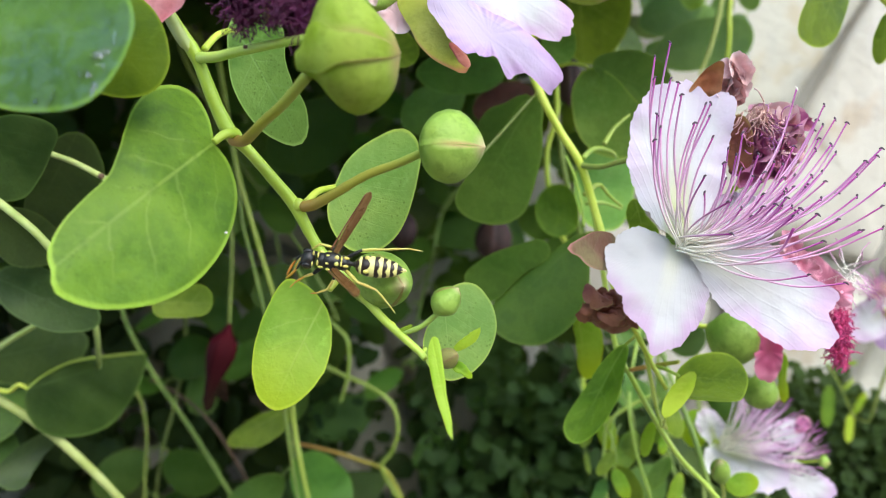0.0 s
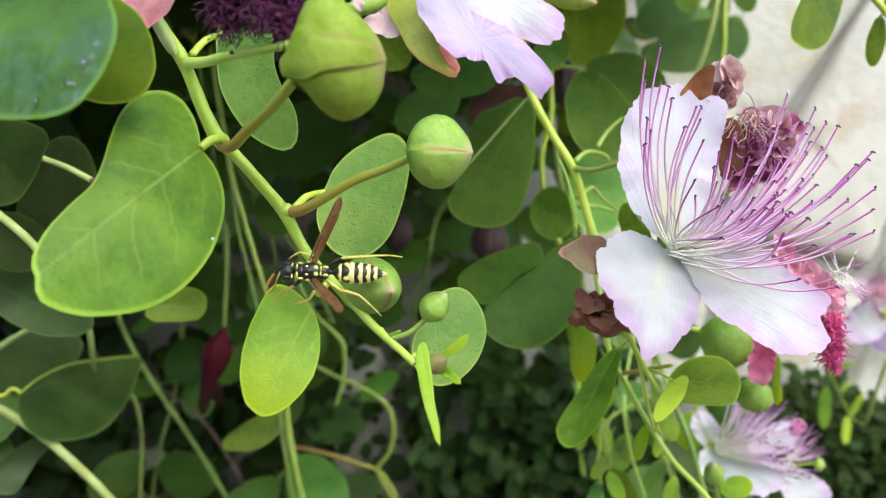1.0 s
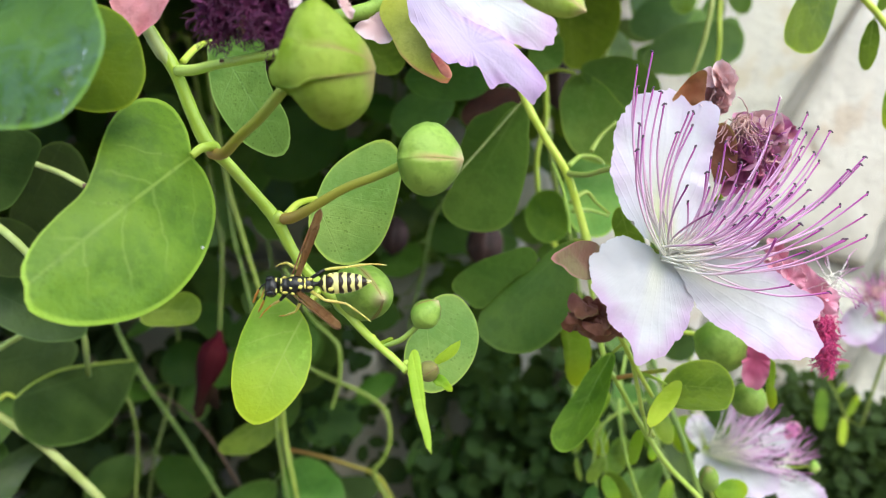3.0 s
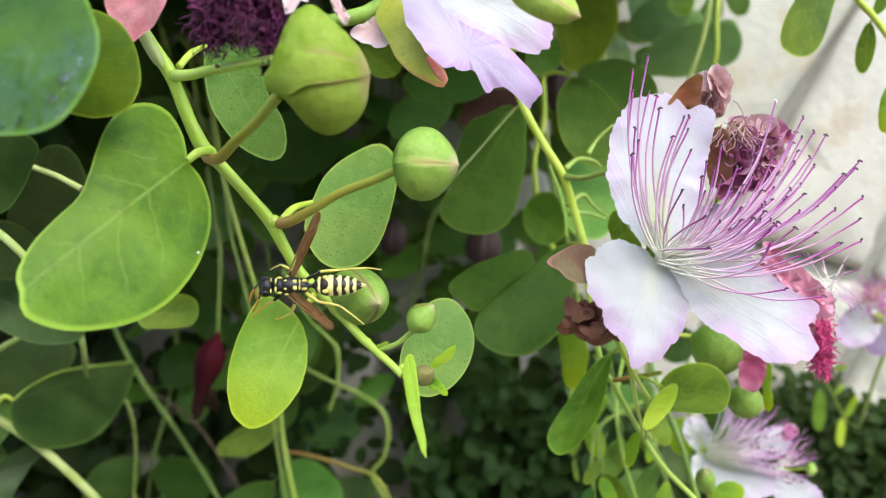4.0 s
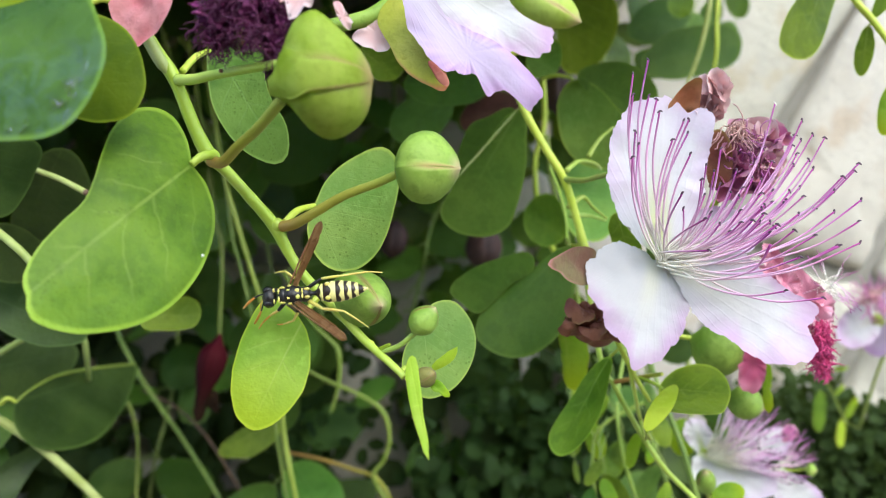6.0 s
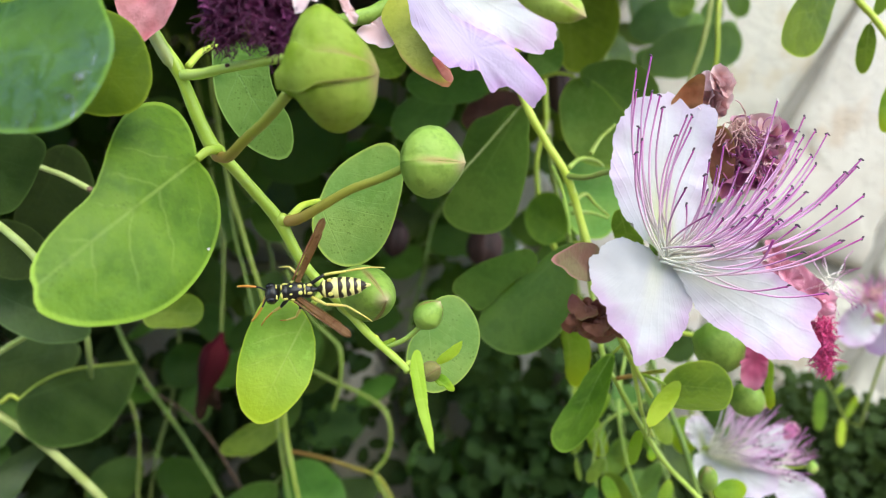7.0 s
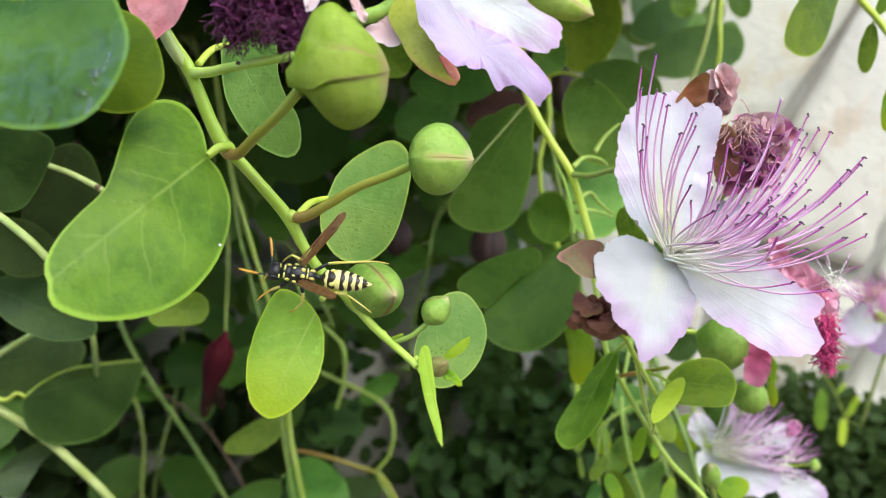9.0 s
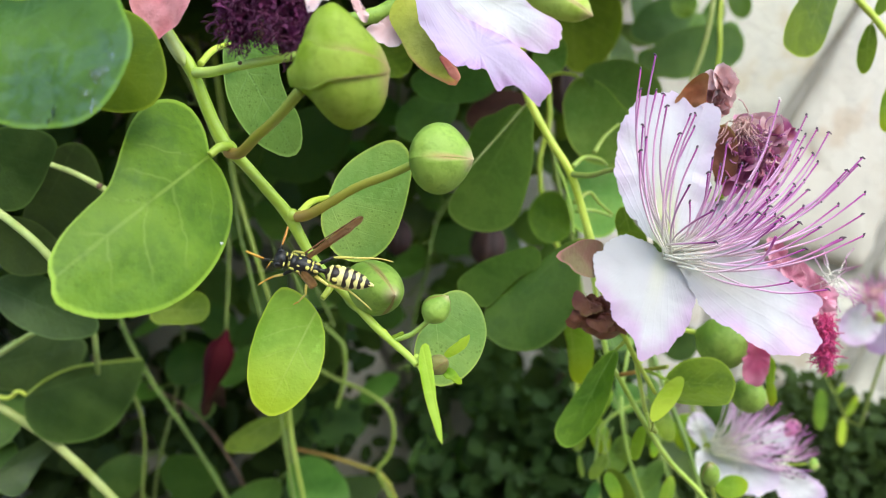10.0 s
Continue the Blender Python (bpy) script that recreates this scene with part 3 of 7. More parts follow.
leaf(branch, ((-55.53, -16.00, 32.32), (-43.08, -21.00, 18.19), (-0.036, -0.952, 0.305), (0.496, 0.000), [0.510, 0.451, 0.377, 0.346, 0.349, 0.383, 0.431, 0.483, 0.496, 0.435, 0.368, 0.341, 0.353, 0.385, 0.407, 0.460], -0.08, 0, 0), LEAF_OLIVE, [(-46.61, -4.20, 33.89), (-51.25, -10.00, 37.42), (-55.63, -15.80, 32.22)], 1.3, label="yellowish green leaf half hidden by a wet leaf", seed=3.0)
leaf(branch, ((-39.42, 8.00, 34.05), (-29.83, 17.00, 15.90), (0.300, -0.908, -0.292), (0.405, 0.000), [0.611, 0.427, 0.248, 0.201, 0.200, 0.257, 0.458, 0.602, 0.496, 0.349, 0.281, 0.258, 0.257, 0.284, 0.353, 0.481], 0.1, -0.06, 0), LEAF_SAGE, [(-41.51, -4.00, 27.88), (-40.63, 0.00, 31.16), (-39.60, 4.00, 33.06), (-39.42, 8.00, 33.95)], 1.27, label="grey-green leaf behind a flower stalk", seed=4.0)
leaf(branch, ((-22.80, 9.00, 7.37), (-17.69, 6.00, -3.75), (0.226, -0.909, 0.349), (0.289, 0.465), [0.715, 0.594, 0.532, 0.538, 0.627, 0.815, 0.939, 0.797, 0.677, 0.590, 0.540, 0.580, 0.680, 0.788, 0.880, 0.842], 0.08, 0, 0), LEAF_PALE, [(-26.06, -0.20, 4.04), (-24.73, 3.50, 6.23), (-22.83, 9.20, 7.38)], 1.48, label="speckled pale green round leaf", seed=5.0)
leaf(branch, ((-21.99, -2.00, -9.68), (-29.21, -11.00, -27.10), (0.13, -0.90, 0.41), (0.502, -0.068), [0.476, 0.496, 0.471, 0.433, 0.393, 0.362, 0.335, 0.320, 0.302, 0.289, 0.285, 0.285, 0.287, 0.298, 0.318, 0.336, 0.368, 0.398, 0.437, 0.477, 0.523, 0.547, 0.471, 0.393, 0.343, 0.313, 0.291, 0.276, 0.271, 0.274, 0.284, 0.297, 0.321, 0.355, 0.391, 0.443], -0.09, -0.05, 0.05), LEAF_YOUNG, [(-20.40, 0.00, -7.30), (-21.20, -0.80, -8.70), (-22.03, -1.80, -9.88)], 1.46, label="bright yellow-green oval leaf under the wasp", rings=12, seg=72, seed=6.0)
leaf(branch, ((-3.41, 4.00, -15.06), (-2.22, 1.00, -24.73), (0.422, -0.850, 0.316), (0.224, 0.218), [0.731, 0.643, 0.595, 0.585, 0.620, 0.688, 0.790, 0.895, 0.801, 0.594, 0.494, 0.530, 0.632, 0.755, 0.838, 0.833], 0.06, 0, 0), LEAF_PALE, [(-7.00, -1.50, -19.80), (-5.50, 6.00, -18.50), (-3.40, 5.20, -15.40)], 0.9, label="pale green round leaf behind the branch tip", seed=7.0)
leaf(branch, ((-5.35, -8.00, -17.17), (-2.31, -17.50, -29.99), (-0.052, -0.808, 0.586), (0.405, 0.000), [0.601, 0.198, 0.125, 0.092, 0.074, 0.063, 0.056, 0.051, 0.047, 0.045, 0.043, 0.043, 0.043, 0.044, 0.045, 0.048, 0.052, 0.058, 0.066, 0.078, 0.098, 0.134, 0.214, 0.415, 0.436, 0.351, 0.264, 0.196, 0.154, 0.128, 0.111, 0.099, 0.091, 0.085, 0.082, 0.079, 0.079, 0.079, 0.081, 0.085, 0.090, 0.098, 0.110, 0.126, 0.151, 0.191, 0.258, 0.379], 0, 0, 0.22), LEAF_LIME, [(-5.55, -3.50, -21.02), (-5.26, -6.00, -18.76), (-5.36, -7.80, -17.37)], 0.9, label="narrow folded lime leaf at the branch tip", seg=96, rings=12, seed=8.0, thick=0.4, lumps=0.002)
leaf(branch, ((-2.29, -5.50, -18.57), (1.88, -9.00, -14.97), (-0.486, -0.837, -0.251), (0.494, 0.000), [0.512, 0.134, 0.073, 0.052, 0.043, 0.038, 0.037, 0.038, 0.043, 0.052, 0.074, 0.136, 0.443, 0.451, 0.328, 0.258, 0.221, 0.203, 0.200, 0.209, 0.233, 0.276, 0.338, 0.416], 0, 0, 0.3), LEAF_LIME, name="leaflet", seed=9.0, seg=32, rings=6)
leaf(branch, ((-2.30, -5.00, -21.30), (0.69, -8.00, -22.86), (-0.486, -0.732, 0.477), (0.446, 0.000), [0.561, 0.346, 0.265, 0.254, 0.296, 0.373, 0.451, 0.258, 0.165, 0.121, 0.118, 0.160], 0, 0, 0.3), LEAF_YOUNG, name="leaflet", seed=10.0, seg=32, rings=6)
bud(branch, (-4.28, -4.00, -20.94), (-1.56, -7.50, -19.31), 3.16, SEPAL_BROWN, label="tiny brownish bud at the branch tip")
stem("bud_stalk", [(-5.55, -3.50, -21.02), (-4.82, -3.80, -21.15), (-4.09, -4.20, -20.90)], [0.78, 0.70, 0.62], STEM, branch)

drop_rng = random.Random(5)
for at in [(-45.40, -37.48, 16.75), (-43.71, -37.59, 18.56), (-45.81, -37.58, 15.88), (-44.57, -37.85, 16.55), (-43.22, -37.52, 19.42), (-46.10, -37.12, 17.14), (-44.10, -37.31, 18.94), (-45.84, -37.38, 16.57), (-43.93, -38.09, 16.57), (-44.52, -37.12, 19.04), (-42.85, -37.75, 19.18), (-43.61, -37.52, 18.90), (-42.25, -37.92, 19.47), (-44.73, -37.78, 16.56), (-43.49, -37.91, 17.77), (-44.66, -37.79, 16.62), (-43.27, -37.69, 18.80), (-41.80, -37.48, 21.39), (-42.73, -38.29, 17.57), (-41.80, -37.77, 20.54), (-49.54, -37.07, 13.47), (-43.57, -38.58, 15.32), (-52.01, -36.29, 14.31), (-48.96, -37.04, 14.20), (-51.14, -36.67, 13.53), (-43.83, -38.69, 14.46)]:
    bm = bmesh.new()
    q = drop_rng.uniform(0.14, 0.42)
    ball(bm, V(at), (q * MM * drop_rng.uniform(0.6, 1.0), q * 0.55 * MM, q * MM * drop_rng.uniform(0.8, 2.4)), rings=8, sides=12)
    part("water_drop", bm, WATER, branch)

bm = bmesh.new()
ball(bm, V((-33.70, -19.40, -1.09)), (0.22 * MM, 0.1 * MM, 0.2 * MM), rings=7, sides=10)
part("pale_spot", bm, ANTHER_PALE, branch, "pale speck on the large leaf")

# buds and their stalks
stem("flower_stalk", [(-36.46, -5.50, 13.53), (-33.72, -9.00, 13.05), (-29.94, -14.00, 14.95), (-25.89, -19.00, 16.87), (-21.83, -23.50, 19.85)], [1.93, 1.71, 1.51, 1.49, 1.58], STALK, branch, "olive-brown flower stalk")
big_bud = part("flower_bud", lobed((-22.34, -26.00, 20.92), (-9.34, -27.00, 21.94), 0.97, lambda s: (0, 2 * math.pi), 40), SEPAL, branch, "large swollen green flower bud with reddish seams")
part("sepal", lobed((-22.34, -26.00, 20.92), (-9.34, -27.00, 21.94), 1.0, lambda s: (bud_seam(s), math.pi + 0.2)), SEPAL, big_bud)
part("sepal", lobed((-22.34, -26.00, 20.92), (-9.34, -27.00, 21.94), 1.01, lambda s: (math.pi, 2 * math.pi - bud_seam(s, 1.0))), SEPAL, big_bud)
part("sepal", lobed((-22.63, -27.00, 20.64), (-9.25, -27.20, 21.90), 1.013, lambda s: (-bud_seam(s, 1.04) - 0.05, bud_seam(s) + 0.05), 12), SEPAL, big_bud)
stem("flower_stalk", [(-26.32, -1.00, 3.48), (-24.22, -2.50, 3.80), (-21.44, -4.00, 5.08), (-15.85, -6.00, 8.05), (-10.47, -7.50, 9.94), (-6.59, -9.00, 11.52)], [1.82, 1.80, 1.60, 1.44, 1.34, 1.28], STALK, branch, "olive-brown flower stalk")
bud(branch, (-6.96, -8.50, 12.28), (2.31, -13.50, 11.61), 10.60, SEPAL_OLIVE, label="round green flower bud with a pinkish tip", profile=(0.2, 0.66, 0.92, 1.0, 0.99, 0.88, 0.68, 0.4, 0.0))
stem("flower_stalk", [(-41.55, -6.00, 26.15), (-38.07, -9.00, 25.60), (-33.62, -14.00, 25.18), (-27.60, -20.00, 24.63), (-21.52, -25.00, 24.30)], [1.75, 1.62, 1.47, 1.28, 1.26], STEM_BRIGHT, branch, "pale green flower stalk")
bud(branch, (-17.49, 9.00, -7.96), (-9.74, -7.00, -9.04), 9.30, SEPAL_OLIVE, label="green flower bud beneath the wasp", turn=0.35, profile=(0.25, 0.75, 0.95, 1.0, 0.98, 0.88, 0.66, 0.38, 0.0))
stem("flower_stalk", [(-19.60, 0.50, -8.10), (-19.40, 6.00, -8.00), (-17.49, 9.00, -8.45)], [1.33, 1.17, 1.25], STEM, branch)
stem("flower_stalk", [(-10.50, -2.00, -16.74), (-7.48, -4.00, -15.59), (-5.13, -5.00, -13.70), (-3.87, -5.50, -12.41)], [0.92, 0.83, 0.83, 0.96], STEM_MID, branch)
bud(branch, (-5.13, -5.00, -13.35), (-1.39, -7.00, -9.13), 4.56, SEPAL_OLIVE, label="small green flower bud", turn=0.3)
leaf(branch, ((-10.84, -2.20, -16.35), (-7.10, -4.40, -14.65), (-0.468, -0.877, -0.105), (0.332, 0.000), [0.289, 0.125, 0.077, 0.076, 0.114, 0.332, 0.152, 0.086, 0.075, 0.097]), LEAF_YOUNG, name="stipule", seed=11.0, seg=24, rings=5, thick=0.4)
# a dark aphid on the upper stalk
bm = bmesh.new()
ball(bm, V((-31.60, -17.70, 24.93)), (0.35 * MM, 0.25 * MM, 0.3 * MM))
part("dirt_speck", bm, BROWN, branch)

# the pink scale and the withered purple flower above
part("scale", blade((-44.89, -9.00, 43.26), (-45.35, -12.00, 29.36), (-0.30, -0.90, 0.20), (0.468, 0.008), [0.528, 0.502, 0.488, 0.506, 0.508, 0.478, 0.447, 0.440, 0.439, 0.423, 0.428, 0.457, 0.480, 0.461, 0.466, 0.497, 0.562, 0.623, 0.535, 0.490, 0.427, 0.392, 0.380, 0.378, 0.377, 0.391, 0.422, 0.477], 0.12, 0.05, 0.1, ruffle=0.01, thick=0.4, rings=12, seg=72, seed=12.0, lumps=0.04), PINK_SCALE, branch, "coral-pink scale of a spent flower")
HANG = [(-30.5, -22.5, 33.0), (-28.6, -22.0, 31.0), (-26.0, -22.5, 34.0), (-24.0, -22.5, 32.0), (-22.6, -22.5, 30.5), (-25.8, -24.0, 30.0), (-31.2, -22.0, 29.6), (-22.4, -23.0, 27.6), (-28.0, -24.0, 34.5)]
bm = tangle((0, 0, 0), (1.0, 1.2, 2.0), 1100, 4.6, 0.15, 5, 1.0, 0.9, HANG)
part("withered_flower", bm, WITHERED, branch, "withered dark purple flower with tangled filaments")
for k in range(26):
    c = Vector(HANG[k % len(HANG)]) + Vector((rng.uniform(-1.4, 1.4), rng.uniform(-1.5, 2.0), rng.uniform(-0.6, 3.4)))
    d = Vector((rng.gauss(0, 0.4), rng.gauss(0, 0.3), -1)).normalized() * rng.uniform(1.6, 2.9)
    part("wilted_petal", blade(tuple(c - d), tuple(c + d), (rng.gauss(0, 0.9), -1, rng.gauss(0, 0.5)), (0.5, 0), [0.5, 0.36, 0.26, 0.32, 0.48, 0.34, 0.24, 0.32], cup=1.1, bend=0.15, ruffle=0.09, frill=0.2, thick=0.15, seed=200.0 + k, lumps=0.16), PETAL_DARK, branch)
bud(branch, (-27.53, -20.00, 31.96), (-26.91, -24.00, 26.76), 2.90, SEPAL_RED, name="ovary", label="orange-brown ovary")
for k, shape in enumerate((((-21.69, -22.00, 35.20), (-19.41, -26.00, 29.63), (-0.116, -0.829, 0.548), (0.435, 0.201), [0.402, 0.399, 0.522, 0.425, 0.388, 0.431, 0.478, 0.518, 0.469, 0.300, 0.357, 0.564]), ((-15.36, -18.00, 34.92), (-13.38, -20.00, 29.48), (-0.087, -0.945, 0.315), (0.525, 0.000), [0.289, 0.323, 0.186, 0.149, 0.154, 0.211, 0.469, 0.212, 0.118, 0.093, 0.095, 0.125]))):
    part("wilted_petal", blade(*shape, cup=0.3, ruffle=0.05, frill=0.06, thick=0.15, seed=20.0 + k, lumps=0.03), PETAL_ROSE, branch)

# the half-seen flower at the top
top_flower = bud(branch, (-9.38, 28.00, 48.15), (-5.54, 30.00, 54.41), 5.14, SEPAL_OLIVE, name="flower", label="lilac-white flower hanging over")
stem("flower_stalk", [(-23.76, 20.00, 66.92), (-15.68, 24.00, 54.55), (-9.38, 28.00, 47.92)], [1.56, 1.48, 1.56], STEM, top_flower)
part("sepal", blade((-10.91, 22.00, 49.09), (0.85, 15.00, 29.42), (-0.34, -0.88, 0.30), (0.513, -0.049), [0.471, 0.394, 0.206, 0.146, 0.124, 0.113, 0.107, 0.107, 0.112, 0.122, 0.142, 0.184, 0.291, 0.378, 0.470, 0.471, 0.430, 0.369, 0.281, 0.224, 0.192, 0.179, 0.175, 0.179, 0.192, 0.208, 0.230, 0.269, 0.316, 0.381], 0.12, -0.06, 0, thick=0.5, seed=21.0, seg=72, rings=12), SEPAL_TWO, top_flower, "yellow-green sepal with a red underside")
part("sepal", blade((-10.59, 26.00, 46.43), (-17.41, 22.00, 40.52), (0.488, -0.872, 0.027), (0.579, 0.219), [0.433, 0.402, 0.412, 0.303, 0.256, 0.278, 0.426, 0.458, 0.260, 0.221, 0.252, 0.471], 0.3, 0, 0, ruffle=0.05, thick=0.4, seed=22.0), PETAL_ROSE, top_flower)
part("sepal_lining", blade((-3.44, 14.60, 34.74), (0.84, 10.20, 28.50), (-0.27, -0.94, 0.20), (0.504, -0.017), [0.473, 0.263, 0.136, 0.102, 0.093, 0.099, 0.124, 0.205, 0.362, 0.159, 0.102, 0.082, 0.079, 0.090, 0.125, 0.253], thick=0.4, seed=25.0), SEPAL_LINING, top_flower, "red lining of the curled sepal")
part("petal", blade((-9.18, 12.00, 49.84), (16.65, 24.00, 26.71), (0.30, -0.93, 0.20), (0.550, -0.020), [0.442, 0.451, 0.463, 0.461, 0.381, 0.317, 0.276, 0.235, 0.202, 0.179, 0.162, 0.150, 0.140, 0.133, 0.127, 0.123, 0.120, 0.118, 0.117, 0.117, 0.119, 0.122, 0.126, 0.132, 0.139, 0.149, 0.161, 0.178, 0.200, 0.237, 0.428, 0.457, 0.494, 0.456, 0.425, 0.390, 0.363, 0.328, 0.300, 0.280, 0.266, 0.255, 0.240, 0.222, 0.210, 0.201, 0.189, 0.158, 0.138, 0.134, 0.132, 0.131, 0.129, 0.122, 0.117, 0.114, 0.112, 0.122, 0.146, 0.235, 0.250, 0.248, 0.249, 0.280], 0.05, 0.02, 0, ruffle=0.004, frill=0.04, thick=0.14, rings=20, seg=220, waves=11, seed=23.0, lumps=0.035), PETAL_LILAC, top_flower)
part("petal", blade((-6.71, 24.00, 55.18), (21.80, 30.00, 40.98), (0.05, -0.94, 0.10), (0.535, 0.002), [0.447, 0.425, 0.273, 0.232, 0.209, 0.201, 0.201, 0.206, 0.217, 0.235, 0.263, 0.253, 0.241, 0.236, 0.237, 0.244, 0.257, 0.280, 0.315, 0.371, 0.460, 0.409, 0.376, 0.352, 0.336, 0.305, 0.285, 0.273, 0.263, 0.258, 0.259, 0.267, 0.283, 0.287, 0.297, 0.306, 0.318, 0.379, 0.428, 0.460], 0.05, 0, 0, ruffle=0.004, frill=0.06, thick=0.14, rings=18, seg=180, waves=9, seed=24.0, lumps=0.03), PETAL, top_flower)
stem("receptacle", [(-22.47, 24.00, 43.01), (-18.12, 24.00, 43.66), (-13.87, 25.00, 45.26), (-9.56, 26.00, 49.08)], [2.4, 3.0, 3.2, 2.6], SEPAL_OLIVE, top_flower, sides=16)
stem("pistil", [(11.67, 42.00, 43.90), (14.54, 40.00, 41.59), (15.92, 38.00, 41.45)], [0.78, 1.25, 0.78], STEM, top_flower)
bud(branch, (8.55, -18.00, 36.66), (18.14, -24.00, 29.90), 4.93, SEPAL, name="flower_bud", label="yellow-green slender bud close to the lens", profile=POD)
stem("flower_stalk", [(-3.98, -2.00, 63.44), (3.00, -12.00, 45.97), (8.71, -18.00, 36.51)], [1.72, 1.40, 1.25], STEM, branch)
stem("side_shoot", [(-60.96, 6.00, 60.67), (-37.57, 16.00, 71.33), (-23.76, 20.00, 66.92), (-3.98, -2.00, 63.44)], [2.34, 2.18, 2.03, 1.87], STEM, branch)

# ---- the branch with the open flower ----
spray = thing("caper_branch", (27.45, 54.00, 16.39), "caper branch carrying a wide open white flower", "caper branch")
stem("stem", [(5.47, 85.00, 100.48), (13.03, 62.00, 51.72), (18.15, 56.00, 33.67), (22.70, 54.50, 24.26), (27.58, 54.00, 16.00), (30.96, 54.00, 5.33), (33.20, 52.00, -3.73), (34.87, 50.00, -12.60), (38.76, 48.00, -21.02), (42.03, 48.00, -27.56), (46.32, 50.00, -34.49)], [2.25, 2.15, 1.94, 1.83, 1.93, 1.83, 1.71, 1.59, 1.29, 1.08, 0.90], STEM, spray, sides=14)
stem("stem", [(30.77, 56.00, 7.36), (34.39, 60.00, -10.61), (37.74, 62.00, -27.01), (40.84, 60.00, -33.45), (46.48, 60.00, -43.52), (53.08, 62.00, -53.08), (63.19, 66.00, -63.61), (75.79, 70.00, -80.46)], [1.14, 1.26, 1.36, 1.26, 1.26, 1.26, 1.26, 1.25], STEM_BRIGHT, spray)
stem("side_shoot", [(41.03, 48.00, -25.04), (43.02, 50.00, -32.96), (45.27, 54.00, -39.55), (49.17, 60.00, -45.54)], [0.94, 0.94, 0.94, 0.86], STEM_BRIGHT, spray)
for tendril in ([(29.55, 60.00, 9.81), (34.44, 68.00, 12.74), (37.33, 70.00, 10.32), (41.54, 74.00, 7.64)], [(29.77, 58.00, 7.58), (34.64, 66.00, 8.18), (37.90, 70.00, 7.78), (41.25, 74.00, 7.07)], [(28.41, 56.00, 18.02), (32.64, 64.00, 21.12), (37.99, 72.00, 21.57), (40.88, 78.00, 20.74)], [(37.29, 76.00, 23.74), (40.29, 78.00, 28.09), (44.54, 80.00, 31.92)]):
    stem("side_shoot", tendril, [1.24, 0.98, 0.85, 0.71], STEM_MID, spray, sides=8)
stem("petiole", [(28.36, 54.00, 2.08), (28.75, 60.00, 8.19), (27.85, 66.00, 15.38), (26.58, 70.00, 19.94)], [0.70, 0.70, 0.70], STEM_MID, spray, sides=8)
stem("side_shoot", [(40.43, 60.00, -31.84), (45.99, 58.00, -30.44), (49.67, 52.00, -28.70)], [1.09, 1.01, 1.01], STALK, spray)
leaf(spray, ((39.08, 58.00, -25.39), (26.15, 54.00, -47.48), (-0.727, -0.461, 0.509), (0.558, 0.000), [0.455, 0.416, 0.364, 0.324, 0.305, 0.300, 0.320, 0.393, 0.556, 0.356, 0.223, 0.177, 0.172, 0.198, 0.274, 0.419], 0.12, 0, 0.08), LEAF, [(39.74, 49.00, -21.89), (39.55, 54.00, -23.81), (39.08, 58.00, -25.52)], 0.9, label="long green leaf hanging from the branch", seed=30.0)
leaf(spray, ((39.99, 28.00, -36.08), (48.94, 38.00, -28.63), (-0.065, -0.558, 0.827), (0.488, 0.000), [0.499, 0.331, 0.211, 0.163, 0.142, 0.136, 0.142, 0.165, 0.216, 0.335, 0.507, 0.317, 0.206, 0.158, 0.137, 0.131, 0.138, 0.159, 0.206, 0.309], 0, 0, 0.08), LEAF_LIME, [(45.27, 54.00, -39.94), (42.79, 40.00, -40.75), (40.21, 28.40, -36.40)], 0.8, label="small folded lime leaf", seed=31.0)
leaf(spray, ((49.38, 50.00, -31.69), (62.25, 44.00, -31.86), (-0.179, -0.409, 0.895), (0.492, -0.171), [0.519, 0.542, 0.588, 0.647, 0.716, 0.762, 0.766, 0.749, 0.727, 0.681, 0.631, 0.575, 0.530, 0.516, 0.538, 0.600, 0.712, 0.779, 0.786, 0.777, 0.742, 0.664, 0.571, 0.528], 0.08, 0, 0), LEAF, [(45.99, 58.00, -30.44), (47.61, 54.00, -30.83), (49.38, 50.00, -31.69)], 1.0, label="oval yellow-green leaf below the flower", seed=32.0)
leaf(spray, ((46.70, 62.00, -44.66), (45.45, 66.00, -53.91), (-0.355, -0.874, -0.331), (0.505, 0.000), [0.518, 0.230, 0.145, 0.127, 0.143, 0.214, 0.525, 0.302, 0.203, 0.179, 0.197, 0.283]), LEAF_LIME, seed=33.0, seg=32, rings=6)
leaf(spray, ((29.84, 70.00, -18.24), (32.92, 76.00, -36.27), (-0.089, -0.940, -0.328), (0.525, 0.000), [0.496, 0.380, 0.291, 0.274, 0.309, 0.400, 0.507, 0.156, 0.095, 0.083, 0.096, 0.160]), LEAF_YOUNG, [(36.00, 60.00, -18.67), (33.92, 65.00, -17.10), (29.98, 70.00, -18.52)], 0.8, seed=34.0)
leaf(spray, ((31.32, 66.00, 0.97), (8.88, 76.00, -21.70), (-0.613, -0.738, 0.281), (0.569, 0.000), [0.464, 0.472, 0.467, 0.455, 0.437, 0.435, 0.437, 0.451, 0.487, 0.562, 0.246, 0.171, 0.141, 0.132, 0.140, 0.167, 0.234, 0.365], -0.1, 0, -0.06), LEAF_MID, [(32.00, 54.00, 1.43), (31.70, 60.00, 0.67), (31.32, 66.00, 0.83)], 1.0, label="large dull green leaf folded along its midrib", seed=35.0, rings=12)
